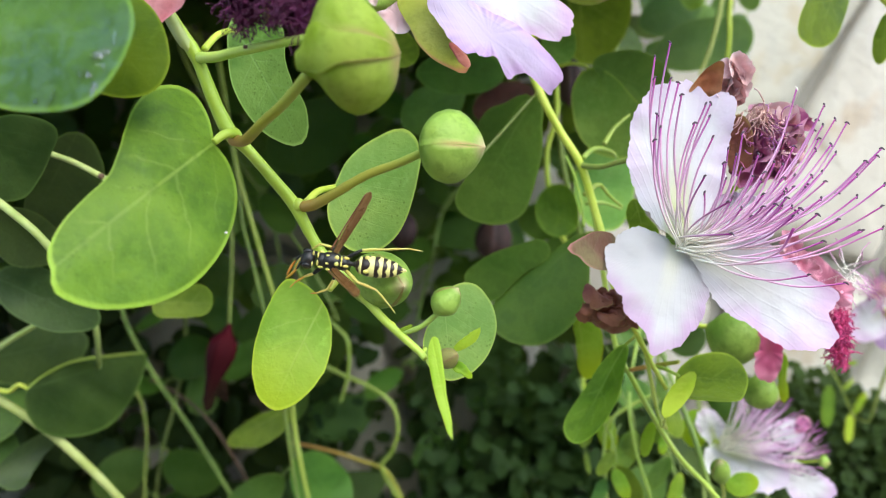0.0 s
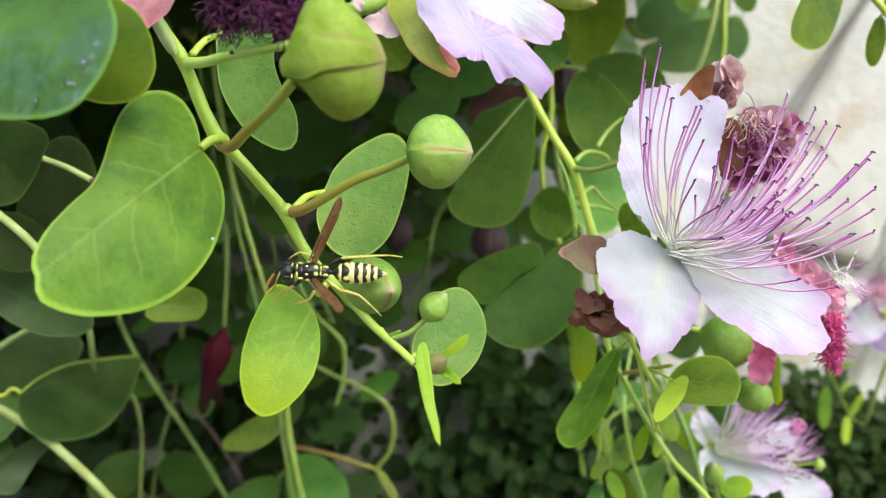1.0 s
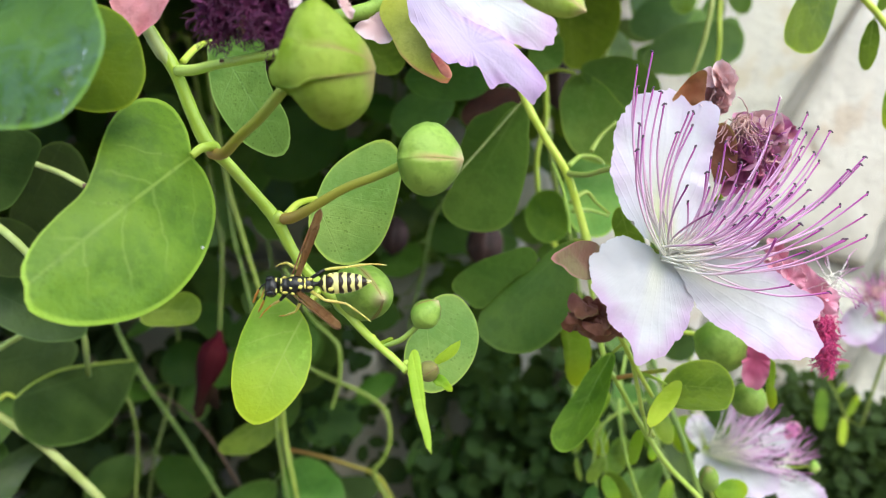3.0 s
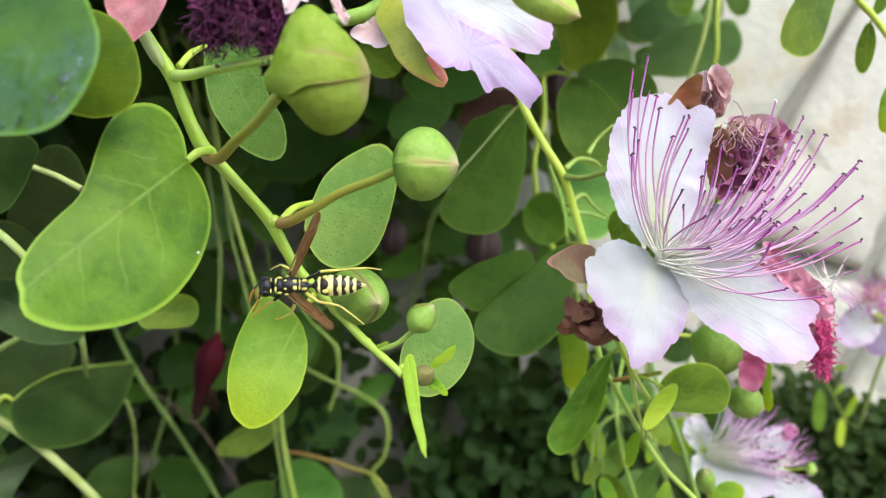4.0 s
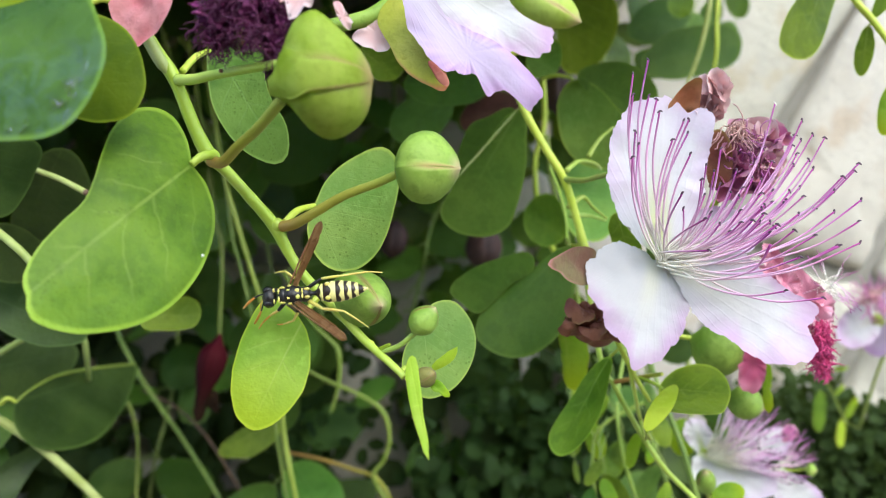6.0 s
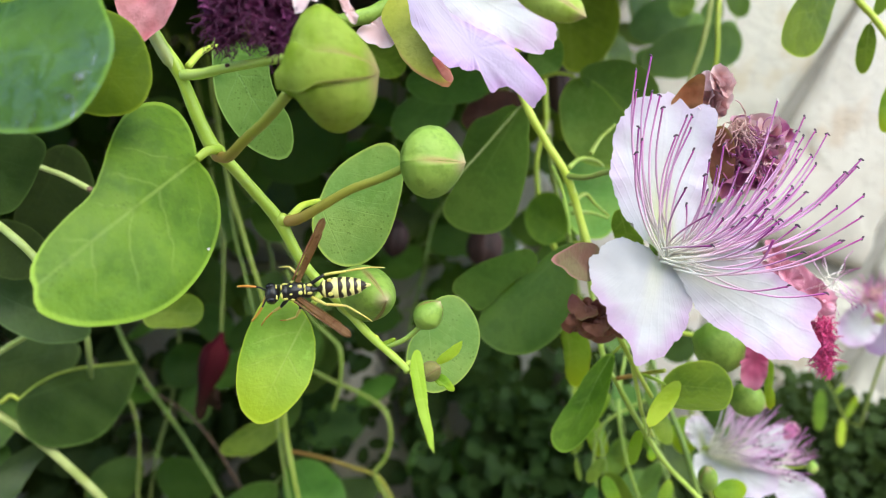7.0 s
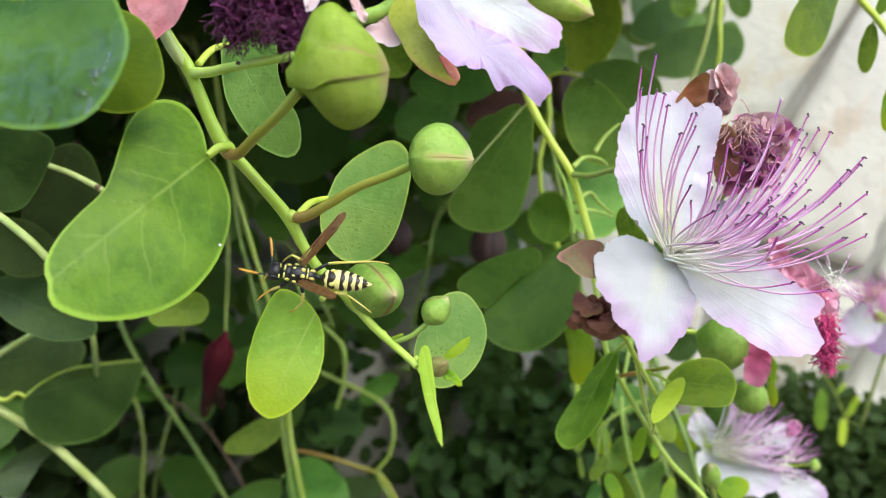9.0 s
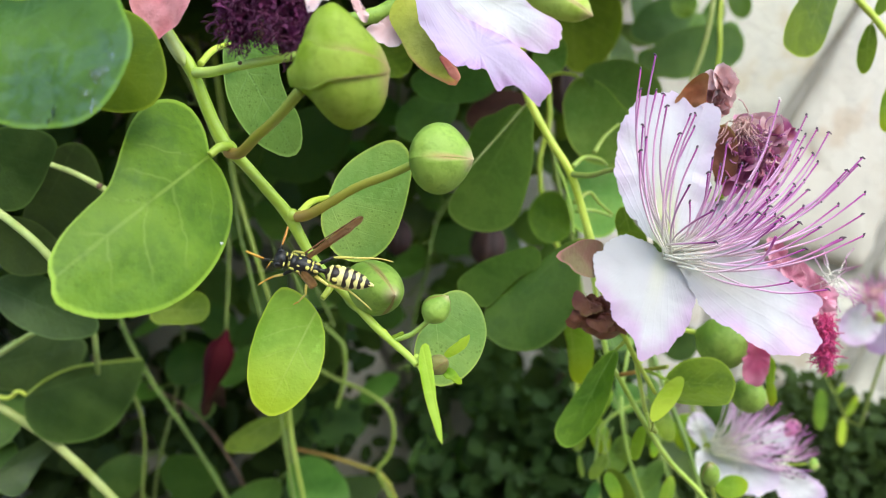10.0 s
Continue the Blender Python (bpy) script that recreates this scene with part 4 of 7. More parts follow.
leaf(spray, ((30.50, 67.00, 1.25), (8.93, 77.00, -16.68), (-0.318, -0.938, -0.140), (0.680, -0.143), [0.385, 0.365, 0.202, 0.145, 0.129, 0.137, 0.180, 0.353, 0.372, 0.227, 0.174, 0.158, 0.166, 0.200, 0.279, 0.420], 0.15, 0, 0), LEAF_MID, label="dull green leaf beside a larger one", seed=36.0)
leaf(spray, ((18.43, 66.00, 34.51), (2.38, 80.00, 6.09), (0.074, -0.877, -0.474), (0.604, 0.000), [0.427, 0.438, 0.430, 0.395, 0.336, 0.312, 0.323, 0.368, 0.456, 0.604, 0.239, 0.164, 0.137, 0.131, 0.141, 0.172, 0.241, 0.373], 0.2, 0, 0), LEAF_MID, [(18.77, 57.00, 33.19), (18.64, 61.00, 33.90), (18.43, 66.00, 34.37)], 1.0, label="large dull green leaf with a pale edge", seed=37.0, rings=12)
stem("leaf_margin", [(18.11, 65.53, 34.15), (14.78, 67.16, 30.53), (9.32, 69.78, 24.44), (4.00, 71.99, 18.71), (2.29, 72.82, 16.63)], [0.54, 0.66, 0.55, 0.34], STEM_PALE, spray, "pale raised leaf margin", sides=8, rough=0.0)
leaf(spray, ((18.01, 69.00, 34.47), (0.91, 84.00, 16.79), (-0.320, -0.852, -0.414), (0.504, 0.000), [0.458, 0.275, 0.141, 0.107, 0.102, 0.120, 0.190, 0.504, 0.326, 0.266, 0.212, 0.185, 0.195, 0.255], 0.1, 0, 0), LEAF_MID, seed=38.0)
leaf(spray, ((36.11, 94.00, 47.67), (48.13, 100.00, 23.74), (-0.112, -0.949, -0.294), (0.567, 0.000), [0.466, 0.544, 0.475, 0.367, 0.313, 0.333, 0.437, 0.555, 0.491, 0.392, 0.357, 0.355, 0.378, 0.409], 0.1, 0, 0), LEAF_PALE, [(28.54, 102.00, 49.37), (32.40, 98.00, 49.49), (36.11, 94.00, 47.67)], 1.2, label="grey-green leaf near the flower", seed=39.0)
leaf(spray, ((37.04, 92.00, 48.03), (60.04, 102.00, 41.17), (0.275, -0.887, -0.371), (0.601, 0.000), [0.465, 0.427, 0.357, 0.324, 0.337, 0.388, 0.479, 0.601, 0.274, 0.195, 0.180, 0.212, 0.411, 0.465], 0.1, 0, 0), LEAF_MID, label="dark green leaf near the flower", seed=40.0)
leaf(spray, ((36.24, 42.00, 11.07), (40.57, 46.00, -1.12), (-0.116, -0.931, -0.347), (0.731, 0.000), [0.473, 0.383, 0.265, 0.177, 0.161, 0.203, 0.459, 0.355, 0.233, 0.204, 0.220, 0.292], 0.1, 0, 0), LEAF, seed=41.0)
stem("flower_stalk", [(27.58, 54.00, 16.00), (31.13, 49.00, 15.19), (34.69, 44.00, 15.87), (38.13, 38.00, 15.56), (41.03, 33.00, 5.88), (41.40, 30.00, -1.58)], [1.48, 1.17, 1.17, 1.25, 1.56], STEM_DULL, spray, "dull olive flower stalk")

# the open flower
flower = bud(spray, (40.78, 32.00, -1.03), (43.10, 25.50, -3.19), 2.65, SEPAL_OLIVE, name="flower", label="wide open white flower with long purple stamens")
part("petal", blade((41.21, 25.00, -1.86), (41.21, 23.00, 29.10), (-0.126, -0.990, -0.064), (0.537, 0.000), [0.459, 0.453, 0.443, 0.435, 0.421, 0.399, 0.377, 0.357, 0.341, 0.329, 0.320, 0.313, 0.310, 0.311, 0.317, 0.327, 0.341, 0.359, 0.381, 0.406, 0.439, 0.485, 0.537, 0.533, 0.479, 0.427, 0.384, 0.352, 0.328, 0.310, 0.296, 0.285, 0.280, 0.280, 0.288, 0.304, 0.329, 0.364, 0.411, 0.471, 0.455, 0.396, 0.423, 0.456], 0.12, 0.03, 0, ruffle=0.008, frill=0.06, thick=0.16, rings=16, seg=200, seed=50.0, lumps=0.012), PETAL_WHITE, flower, "white petal with a green streak at its heart")
part("petal", blade((41.10, 24.60, -2.51), (35.89, 22.00, -23.00), (-0.061, -0.988, 0.141), (0.388, 0.000), [0.617, 0.574, 0.548, 0.513, 0.475, 0.445, 0.422, 0.406, 0.394, 0.385, 0.378, 0.374, 0.375, 0.379, 0.386, 0.387, 0.385, 0.384, 0.381, 0.380, 0.393, 0.433, 0.494, 0.545, 0.596, 0.628, 0.635, 0.629, 0.612, 0.583, 0.542, 0.503, 0.448, 0.405, 0.422, 0.436, 0.425, 0.422, 0.442, 0.485], -0.03, -0.02, 0, ruffle=0.01, frill=0.06, thick=0.16, rings=16, seg=200, seed=51.0, lumps=0.012), PETAL, flower, "white petal flushed lilac")
part("petal", blade((42.52, 25.00, -2.96), (72.28, 23.50, -17.26), (0.054, -0.975, 0.215), (0.523, 0.000), [0.391, 0.404, 0.448, 0.375, 0.288, 0.252, 0.233, 0.222, 0.218, 0.219, 0.227, 0.244, 0.266, 0.290, 0.312, 0.335, 0.363, 0.396, 0.438, 0.486, 0.531, 0.435, 0.389, 0.355, 0.327, 0.305, 0.287, 0.272, 0.261, 0.257, 0.259, 0.268, 0.286, 0.316, 0.355, 0.392, 0.421, 0.454, 0.485, 0.480], 0.08, 0.04, 0, ruffle=0.01, frill=0.06, thick=0.16, rings=16, seg=200, seed=52.0, lumps=0.012), PETAL, flower, "white petal flushed lilac")
part("petal", blade((42.63, 27.00, -1.22), (65.63, 40.00, 4.93), (0.434, -0.873, 0.222), (0.550, 0.000), [0.458, 0.350, 0.276, 0.239, 0.231, 0.250, 0.296, 0.385, 0.550, 0.281, 0.197, 0.169, 0.169, 0.195, 0.262, 0.415], 0.2, 0, 0, ruffle=0.01, frill=0.06, thick=0.16, seed=53.0, lumps=0.012), PETAL, flower)
part("sepal", blade((30.09, 30.00, -3.28), (19.30, 20.00, -3.08), (0.680, -0.733, 0.015), (0.391, 0.000), [0.606, 0.401, 0.347, 0.316, 0.288, 0.274, 0.271, 0.280, 0.298, 0.325, 0.362, 0.403, 0.434, 0.453, 0.452, 0.413, 0.343, 0.290, 0.259, 0.243, 0.241, 0.249, 0.266, 0.293, 0.343, 0.449], 0.2, 0, 0, thick=0.5, seed=54.0), SEPAL_RED, flower, "dusky red pointed sepal")
heart = Vector((41.67, 23.50, -1.84))
UPPER = [(34.48, 16.00, 31.79), (37.52, 17.00, 34.61), (34.48, 16.00, 27.97), (37.37, 16.00, 27.77), (39.08, 17.00, 27.33), (39.06, 15.00, 24.71), (34.41, 14.00, 20.97), (34.78, 13.00, 18.50), (33.43, 12.00, 16.06), (41.13, 14.00, 19.45), (43.77, 16.00, 23.23), (45.00, 17.00, 23.59), (44.49, 16.00, 20.95), (44.08, 13.00, 16.78), (41.67, 10.00, 9.50)]
MIDDLE = [(47.57, 15.00, 14.97), (48.67, 14.00, 13.74), (51.62, 19.00, 18.44), (46.10, 13.00, 12.23), (54.20, 18.00, 14.34), (64.22, 25.00, 27.95), (68.13, 22.00, 24.29), (67.18, 23.00, 21.64), (69.71, 21.00, 21.46), (72.43, 22.00, 20.96), (66.64, 23.00, 19.58), (68.37, 23.00, 20.66), (68.51, 20.00, 16.54), (68.43, 18.00, 14.75), (62.44, 22.00, 16.44), (57.13, 18.00, 12.87), (52.08, 15.00, 9.94), (52.78, 13.00, 9.20), (58.31, 17.00, 9.98), (61.72, 20.00, 10.71)]
LOWER = [(76.81, 18.00, 15.59), (75.97, 18.00, 14.23), (72.88, 16.00, 13.01), (70.84, 15.00, 10.35), (74.72, 13.00, 8.59), (65.92, 18.00, 11.20), (64.47, 19.00, 10.53), (51.87, 10.00, 6.43), (56.82, 13.00, 7.08), (56.83, 12.00, 6.02), (53.66, 9.00, 4.72), (45.08, 8.00, 4.98), (70.35, 14.00, 6.52), (64.38, 15.00, 6.15), (67.72, 16.00, 7.12), (74.73, 14.00, 4.68), (58.40, 10.00, 4.06), (61.37, 10.00, 3.07), (56.20, 8.00, 2.54)]
LOWEST = [(64.93, 10.00, 2.08), (71.87, 15.00, 0.31), (75.56, 15.00, 0.92), (61.47, 8.00, -1.66), (58.93, 8.00, -7.51), (67.84, 13.00, -9.00), (45.33, 7.00, -0.48), (72.34, 17.00, 0.42), (61.62, 20.00, 8.59), (68.35, 22.00, 9.78)]
STAMENS = (((0.2, 2.4), UPPER), ((0.9, 2.0), MIDDLE), ((0.9, 0.2), LOWER), ((0.8, -2.6), LOWEST))
for (sag_x, sag_z), ends in STAMENS:
    for k, end in enumerate(ends):
        e = Vector(end)
        d = e - heart
        root = heart + Vector((rng.uniform(-0.8, 2.6), rng.uniform(-0.6, 0.8), rng.uniform(-1.8, 1.3)))
        low_sag = d.length * 0.09
        side = Vector((sag_x, 0, -1.0)) * low_sag if sag_z >= 0 else Vector((-0.2, 0, -1.6)) * low_sag
        if end[0] < heart[0] + 4:
            side = Vector((-1.3, 0, 0.0)) * low_sag
        mid_a = root + (e - root) * 0.33 + side * 0.8 + Vector((0, -d.length * 0.06, 0))
        mid_b = root + (e - root) * 0.68 + side * 0.75 + Vector((0, -d.length * 0.05, 0))
        stamen(flower, [root, mid_a, mid_b, e], 0.4, tip_mat=ANTHER_PALE if k in (5,) and sag_z == 2.0 else ANTHER)
for k in range(18):
    group = STAMENS[1 + k % 2][1]
    e = Vector(group[k % len(group)]).lerp(Vector(group[(k * 7 + 3) % len(group)]), rng.uniform(0.25, 0.6))
    e = heart + (e - heart) * rng.uniform(0.62, 0.98) + Vector((rng.uniform(-1, 1), rng.uniform(-1, 3), rng.uniform(-1.2, 1.2)))
    root = heart + Vector((rng.uniform(-0.6, 2.8), rng.uniform(-0.4, 1.2), rng.uniform(-1.6, 1.4)))
    bow = Vector((0.6, -0.6, -0.9)) * (e - root).length * 0.09
    stamen(flower, [root, root + (e - root) * 0.35 + bow, root + (e - root) * 0.7 + bow * 0.9, e], 0.38)
stem("pistil", [(43.38, 23.00, -4.76), (48.10, 16.00, -5.88), (54.05, 10.00, -3.86), (55.99, 7.00, 0.58)], [0.4, 0.4, 0.4, 0.5], FILAMENT, flower)

# withered flower behind the open one, and the brown one beside the stem
spent = bud(spray, (61.53, 42.00, 13.50), (60.48, 32.00, 21.30), 11.27, SEPAL_RED, name="withered_flower", label="withered flower with dull purple filaments")
for k in range(30):
    c = Vector((61.0, 31.50, 17.98)) + Vector((rng.uniform(-4.4, 4.4), rng.uniform(-2, 2), rng.uniform(-4.8, 5.2)))
    d = Vector((rng.gauss(0.1, 0.6), rng.gauss(0, 0.3), rng.gauss(0.8, 0.5))).normalized() * rng.uniform(3.6, 5.4)
    part("wilted_petal", blade(tuple(c - d), tuple(c + d), (rng.gauss(0, 0.6), -1, rng.gauss(0, 0.4)), (0.5, 0), [0.5, 0.34, 0.22, 0.3, 0.5, 0.3, 0.22, 0.3], cup=1.2, bend=0.12, ruffle=0.05, frill=0.1, thick=0.14, seed=280.0 + k, lumps=0.06, rings=6, seg=36), PETAL_PLUM if k % 3 else PETAL_ROSE, spent)
part("filament_tuft", tangle((60.86, 30.00, 18.60), (4.0, 2.2, 4.6), 110, 4.4, 0.24, 11, 0.1, 0.8), WITHERED_ROSE, spent)
part("filament_tuft", tangle((57.64, 28.00, 23.79), (3.2, 1.4, 1.2), 46, 6.0, 0.26, 18, 1.4, 0.5), DRY_ROSE, spent)
part("sepal", blade((54.07, 30.00, 12.56), (54.07, 28.00, 23.35), (-0.321, -0.931, -0.173), (0.470, 0.000), [0.550, 0.354, 0.230, 0.196, 0.213, 0.293, 0.518, 0.470, 0.342, 0.295, 0.316, 0.427], 0.3, 0, 0, thick=0.4, seed=57.0), RUSTY, spent, "brownish red sepal")
part("sepal", blade((46.74, 24.00, 26.71), (47.85, 18.00, 32.44), (-0.30, -0.90, -0.20), (0.463, 0.078), [0.449, 0.334, 0.276, 0.245, 0.228, 0.228, 0.244, 0.280, 0.342, 0.471, 0.511, 0.549, 0.552, 0.520, 0.507, 0.432, 0.378, 0.303, 0.268, 0.256, 0.262, 0.288, 0.343, 0.464], 0.25, 0.1, 0.15, thick=0.3, seed=55.0, lumps=0.04), SEPAL_RUST, spent, "pointed orange-red sepal")
for k in range(9):
    c = Vector((51.17, 24.00, 26.24)).lerp(Vector((51.25, 21.00, 31.49)), k / 8) + Vector((rng.uniform(-1.2, 1.2), rng.uniform(-1, 1), rng.uniform(-0.5, 0.5)))
    d = Vector((rng.gauss(0.1, 0.35), rng.gauss(0, 0.3), rng.gauss(0.9, 0.3))).normalized() * rng.uniform(2.2, 3.4)
    part("wilted_petal", blade(tuple(c - d), tuple(c + d), (rng.gauss(0, 0.6), -1, rng.gauss(0, 0.6)), (0.5, 0), [0.5, 0.42, 0.35, 0.42, 0.5, 0.4, 0.35, 0.4], cup=0.9, ruffle=0.06, frill=0.1, thick=0.14, seed=220.0 + k, lumps=0.07, rings=6, seg=36), PETAL_ROSE, spent)
for k in range(8):
    c = Vector((68.66, 38.00, -2.85)).lerp(Vector((76.99, 36.00, -12.56)), k / 7) + Vector((rng.uniform(-2, 2), rng.uniform(-1, 2), rng.uniform(-2, 2)))
    d = Vector((rng.gauss(0.4, 0.8), rng.gauss(0, 0.4), rng.gauss(-0.2, 0.8))).normalized() * rng.uniform(2.6, 4.6)
    part("wilted_petal", blade(tuple(c - d), tuple(c + d), (rng.gauss(0, 0.6), -1, rng.gauss(0, 0.6)), (0.5, 0), [0.5, 0.42, 0.35, 0.42, 0.5, 0.4, 0.35, 0.4], cup=0.5, ruffle=0.1, frill=0.15, thick=0.14, seed=240.0 + k, lumps=0.1, rings=6, seg=36), PETAL_PINK, spent)
stem("flower_stalk", [(38.76, 48.00, -21.02), (48.13, 56.00, -10.39), (55.46, 52.00, 2.70), (61.53, 42.00, 13.26)], [1.09, 1.09, 1.17, 1.40], STEM, spent)
brown = part("withered_bud", scale_patch((36.73, 42.00, -18.85), (26.13, 38.00, -14.13), 8.41, 0, 2 * math.pi, 0, (0.3, 0.8, 1.0, 0.9, 0.95, 0.8, 0.6, 0.3), 0.02, 28, 20, 0.0, 1.0, 0.25), RUSTY, spray, "shrivelled reddish-brown bud")
for k in range(12):
    c = Vector((33.73, 38.00, -17.46)).lerp(Vector((27.46, 36.00, -13.97)), rng.random()) + Vector((rng.uniform(-1.5, 1.5), rng.uniform(-4, -1), rng.uniform(-2.6, 2.6)))
    d = Vector((rng.gauss(0.8, 0.5), rng.gauss(0, 0.3), rng.gauss(-0.4, 0.5))).normalized() * rng.uniform(2.2, 3.8)
    part("shrivelled_scale", blade(tuple(c - d), tuple(c + d), (rng.gauss(0, 0.5), -1, rng.gauss(0, 0.6)), (0.5, 0), [0.5, 0.42, 0.35, 0.42, 0.5, 0.4, 0.35, 0.4], cup=-0.35, ruffle=0.04, frill=0.1, thick=0.3, seed=260.0 + k, lumps=0.1, rings=6, seg=32), RUSTY, brown)
fallen = part("filament_brush", tangle((83.3, 46.00, -21.20), (1.5, 1.2, 6.6), 420, 3.6, 0.26, 13, 1.6, 0.8), WITHERED_MAGENTA, spray, "magenta brush of a withered flower")
part("wilted_petal", blade((72.57, 58.00, -22.46), (74.02, 60.00, -33.45), (-0.334, -0.918, -0.211), (0.451, 0.000), [0.598, 0.386, 0.268, 0.251, 0.309, 0.535, 0.547, 0.499, 0.336, 0.297, 0.352, 0.551], 0.4, 0, 0, ruffle=0.05, frill=0.06, thick=0.15, seed=64.0, lumps=0.05), PETAL_MAGENTA, fallen)
part("wilted_petal", blade((77.52, 48.00, -4.91), (83.50, 46.00, -14.81), (-0.365, -0.930, -0.032), (0.585, 0.000), [0.638, 0.450, 0.339, 0.286, 0.294, 0.389, 0.724, 0.462, 0.326, 0.296, 0.339, 0.515], 0.4, 0, 0, ruffle=0.06, frill=0.06, thick=0.15, seed=65.0, lumps=0.05), PETAL_PINK, fallen)
part("filament_tuft", tangle((83.78, 44.00, -7.87), (2.2, 1.0, 2.0), 22, 8.0, 0.2, 14, 0.6, 0.35), FILAMENT, fallen)
bud(spray, (60.70, 66.00, -22.03), (72.27, 60.00, -26.73), 13.03, SEPAL_OLIVE, label="plump green bud behind a petal", profile=POD, turn=0.2)
bud(spray, (70.70, 70.00, -36.91), (79.11, 67.00, -39.97), 8.12, SEPAL_OLIVE, label="oval green bud below the flower", profile=POD, turn=0.2)
stem("flower_stalk", [(42.51, 50.00, -27.87), (51.72, 62.00, -21.58), (60.97, 66.00, -22.03)], [1.01, 1.01, 1.17], STEM, spray)
stem("flower_stalk", [(60.97, 66.00, -22.31), (68.27, 72.00, -31.28), (70.99, 70.00, -37.19)], [0.94, 0.94, 1.09], STEM, spray)
leaf(spray, ((80.74, 70.00, -28.14), (83.08, 74.00, -43.13), (-0.340, -0.894, -0.292), (0.455, 0.000), [0.477, 0.094, 0.061, 0.056, 0.068, 0.129, 0.444, 0.147, 0.089, 0.078, 0.092, 0.160]), LEAF_YOUNG, seed=66.0, seg=32, rings=6)

# ---- the second flower, lower down ----
low = thing("caper_branch", (77.38, 110.00, -77.89), "caper branch with a soft lilac flower low by the wall", "caper branch")
stem("stem", [(62.24, 132.00, -22.04), (68.23, 120.00, -45.78), (71.44, 110.00, -59.22), (76.73, 108.00, -78.08), (87.56, 110.00, -103.34)], [1.25, 1.56, 1.72, 1.87, 2.03], STEM_DULL, low)
flower = bud(low, (77.92, 116.00, -62.44), (80.09, 110.00, -61.09), 2.71, SEPAL, name="flower", label="lilac-white open flower with purple stamens")


def soft_petal(k, shape):
    part("petal", blade(*shape, cup=0.12, ruffle=0.02, frill=0.1, thick=0.18, seed=70.0 + k, lumps=0.03, seg=160), PETAL_WHITE if k < 2 else PETAL, flower)


soft_petal(0, ((78.60, 112.00, -61.50), (75.60, 112.00, -51.20), (-0.273, -0.961, -0.042), (0.480, 0.050), [0.520, 0.480, 0.420, 0.360, 0.330, 0.330, 0.360, 0.440, 0.540, 0.500, 0.440, 0.420, 0.420, 0.420, 0.450, 0.500]))
soft_petal(1, ((78.72, 111.00, -61.51), (97.52, 107.00, -72.22), (-0.130, -0.982, 0.139), (0.462, 0.000), [0.581, 0.496, 0.332, 0.253, 0.217, 0.212, 0.237, 0.311, 0.485, 0.601, 0.560, 0.440, 0.387, 0.384, 0.416, 0.484]))
soft_petal(2, ((98.90, 112.00, -65.87), (113.55, 109.00, -75.53), (-0.139, -0.986, 0.095), (0.530, -0.151), [0.471, 0.508, 0.434, 0.338, 0.293, 0.277, 0.284, 0.315, 0.391, 0.531, 0.474, 0.405, 0.366, 0.353, 0.356, 0.359, 0.346, 0.340, 0.356, 0.402]))
soft_petal(3, ((90.74, 114.00, -62.97), (106.79, 116.00, -56.53), (-0.037, -0.925, 0.378), (0.507, 0.000), [0.472, 0.405, 0.307, 0.251, 0.222, 0.211, 0.215, 0.238, 0.287, 0.393, 0.542, 0.442, 0.366, 0.327, 0.312, 0.313, 0.326, 0.358, 0.413, 0.459]))
for k in range(120):
    a = radians(rng.uniform(-28, 82))
    r = rng.uniform(12, 27)
    h = Vector((79.76, 108.00, -60.75))
    e = h + Vector((r * math.cos(a), rng.uniform(-9, 2), r * math.sin(a) * 0.75))
    h = h + Vector((rng.uniform(-1.5, 1.5), rng.uniform(-1, 1), rng.uniform(-2, 2)))
    stamen(flower, [h, h + (e - h) * 0.4 + Vector((0.3, -1.5, -0.8)), h + (e - h) * 0.75 + Vector((0.3, -1, -0.6)), e], 0.3, FILAMENT_PALE)
for k in range(24):
    a = radians(rng.uniform(0, 65))
    h = Vector((102.47, 114.00, -66.42)) + Vector((rng.uniform(-1, 1), rng.uniform(-1, 1), rng.uniform(-1, 1)))
    e = h + Vector((math.cos(a), rng.uniform(-0.3, 0.1), math.sin(a))) * rng.uniform(7, 14)
    stamen(flower, [h, h.lerp(e, 0.4) + Vector((0.2, 0, -0.4)), h.lerp(e, 0.75) + Vector((0.2, 0, -0.3)), e], 0.25)
bud(low, (107.69, 108.00, -65.79), (110.46, 106.00, -65.91), 4.04, SEPAL_OLIVE, label="tiny green bud beside the lower flower")
stem("flower_stalk", [(99.30, 113.00, -66.15), (104.54, 112.00, -67.24), (108.26, 108.50, -65.93)], [0.62, 0.62, 0.62], STEM, low)
part("wilted_petal", blade((102.15, 110.00, -58.20), (106.56, 110.00, -52.77), (-0.338, -0.900, 0.274), (0.453, 0.000), [0.405, 0.400, 0.403, 0.356, 0.338, 0.393, 0.469, 0.333, 0.286, 0.290, 0.310, 0.370], 0.3, 0, 0, ruffle=0.05, frill=0.1, thick=0.15, seed=78.0, lumps=0.05), PETAL_PLUM, flower)
bud(low, (67.87, 76.00, -62.77), (65.33, 70.00, -55.86), 4.86, SEPAL_OLIVE, label="small green bud before the lower flower", profile=POD, turn=0.2)
stem("flower_stalk", [(76.73, 108.00, -78.08), (73.42, 90.00, -71.40), (67.87, 76.00, -62.48)], [1.09, 0.94, 0.94], STEM, low)
leaf(low, ((71.65, 82.00, -65.50), (78.84, 80.00, -63.40), (-0.331, -0.903, 0.274), (0.477, 0.000), [0.540, 0.447, 0.359, 0.333, 0.347, 0.408, 0.552, 0.523, 0.483, 0.442, 0.466, 0.513]), LEAF_YOUNG, seed=75.0)
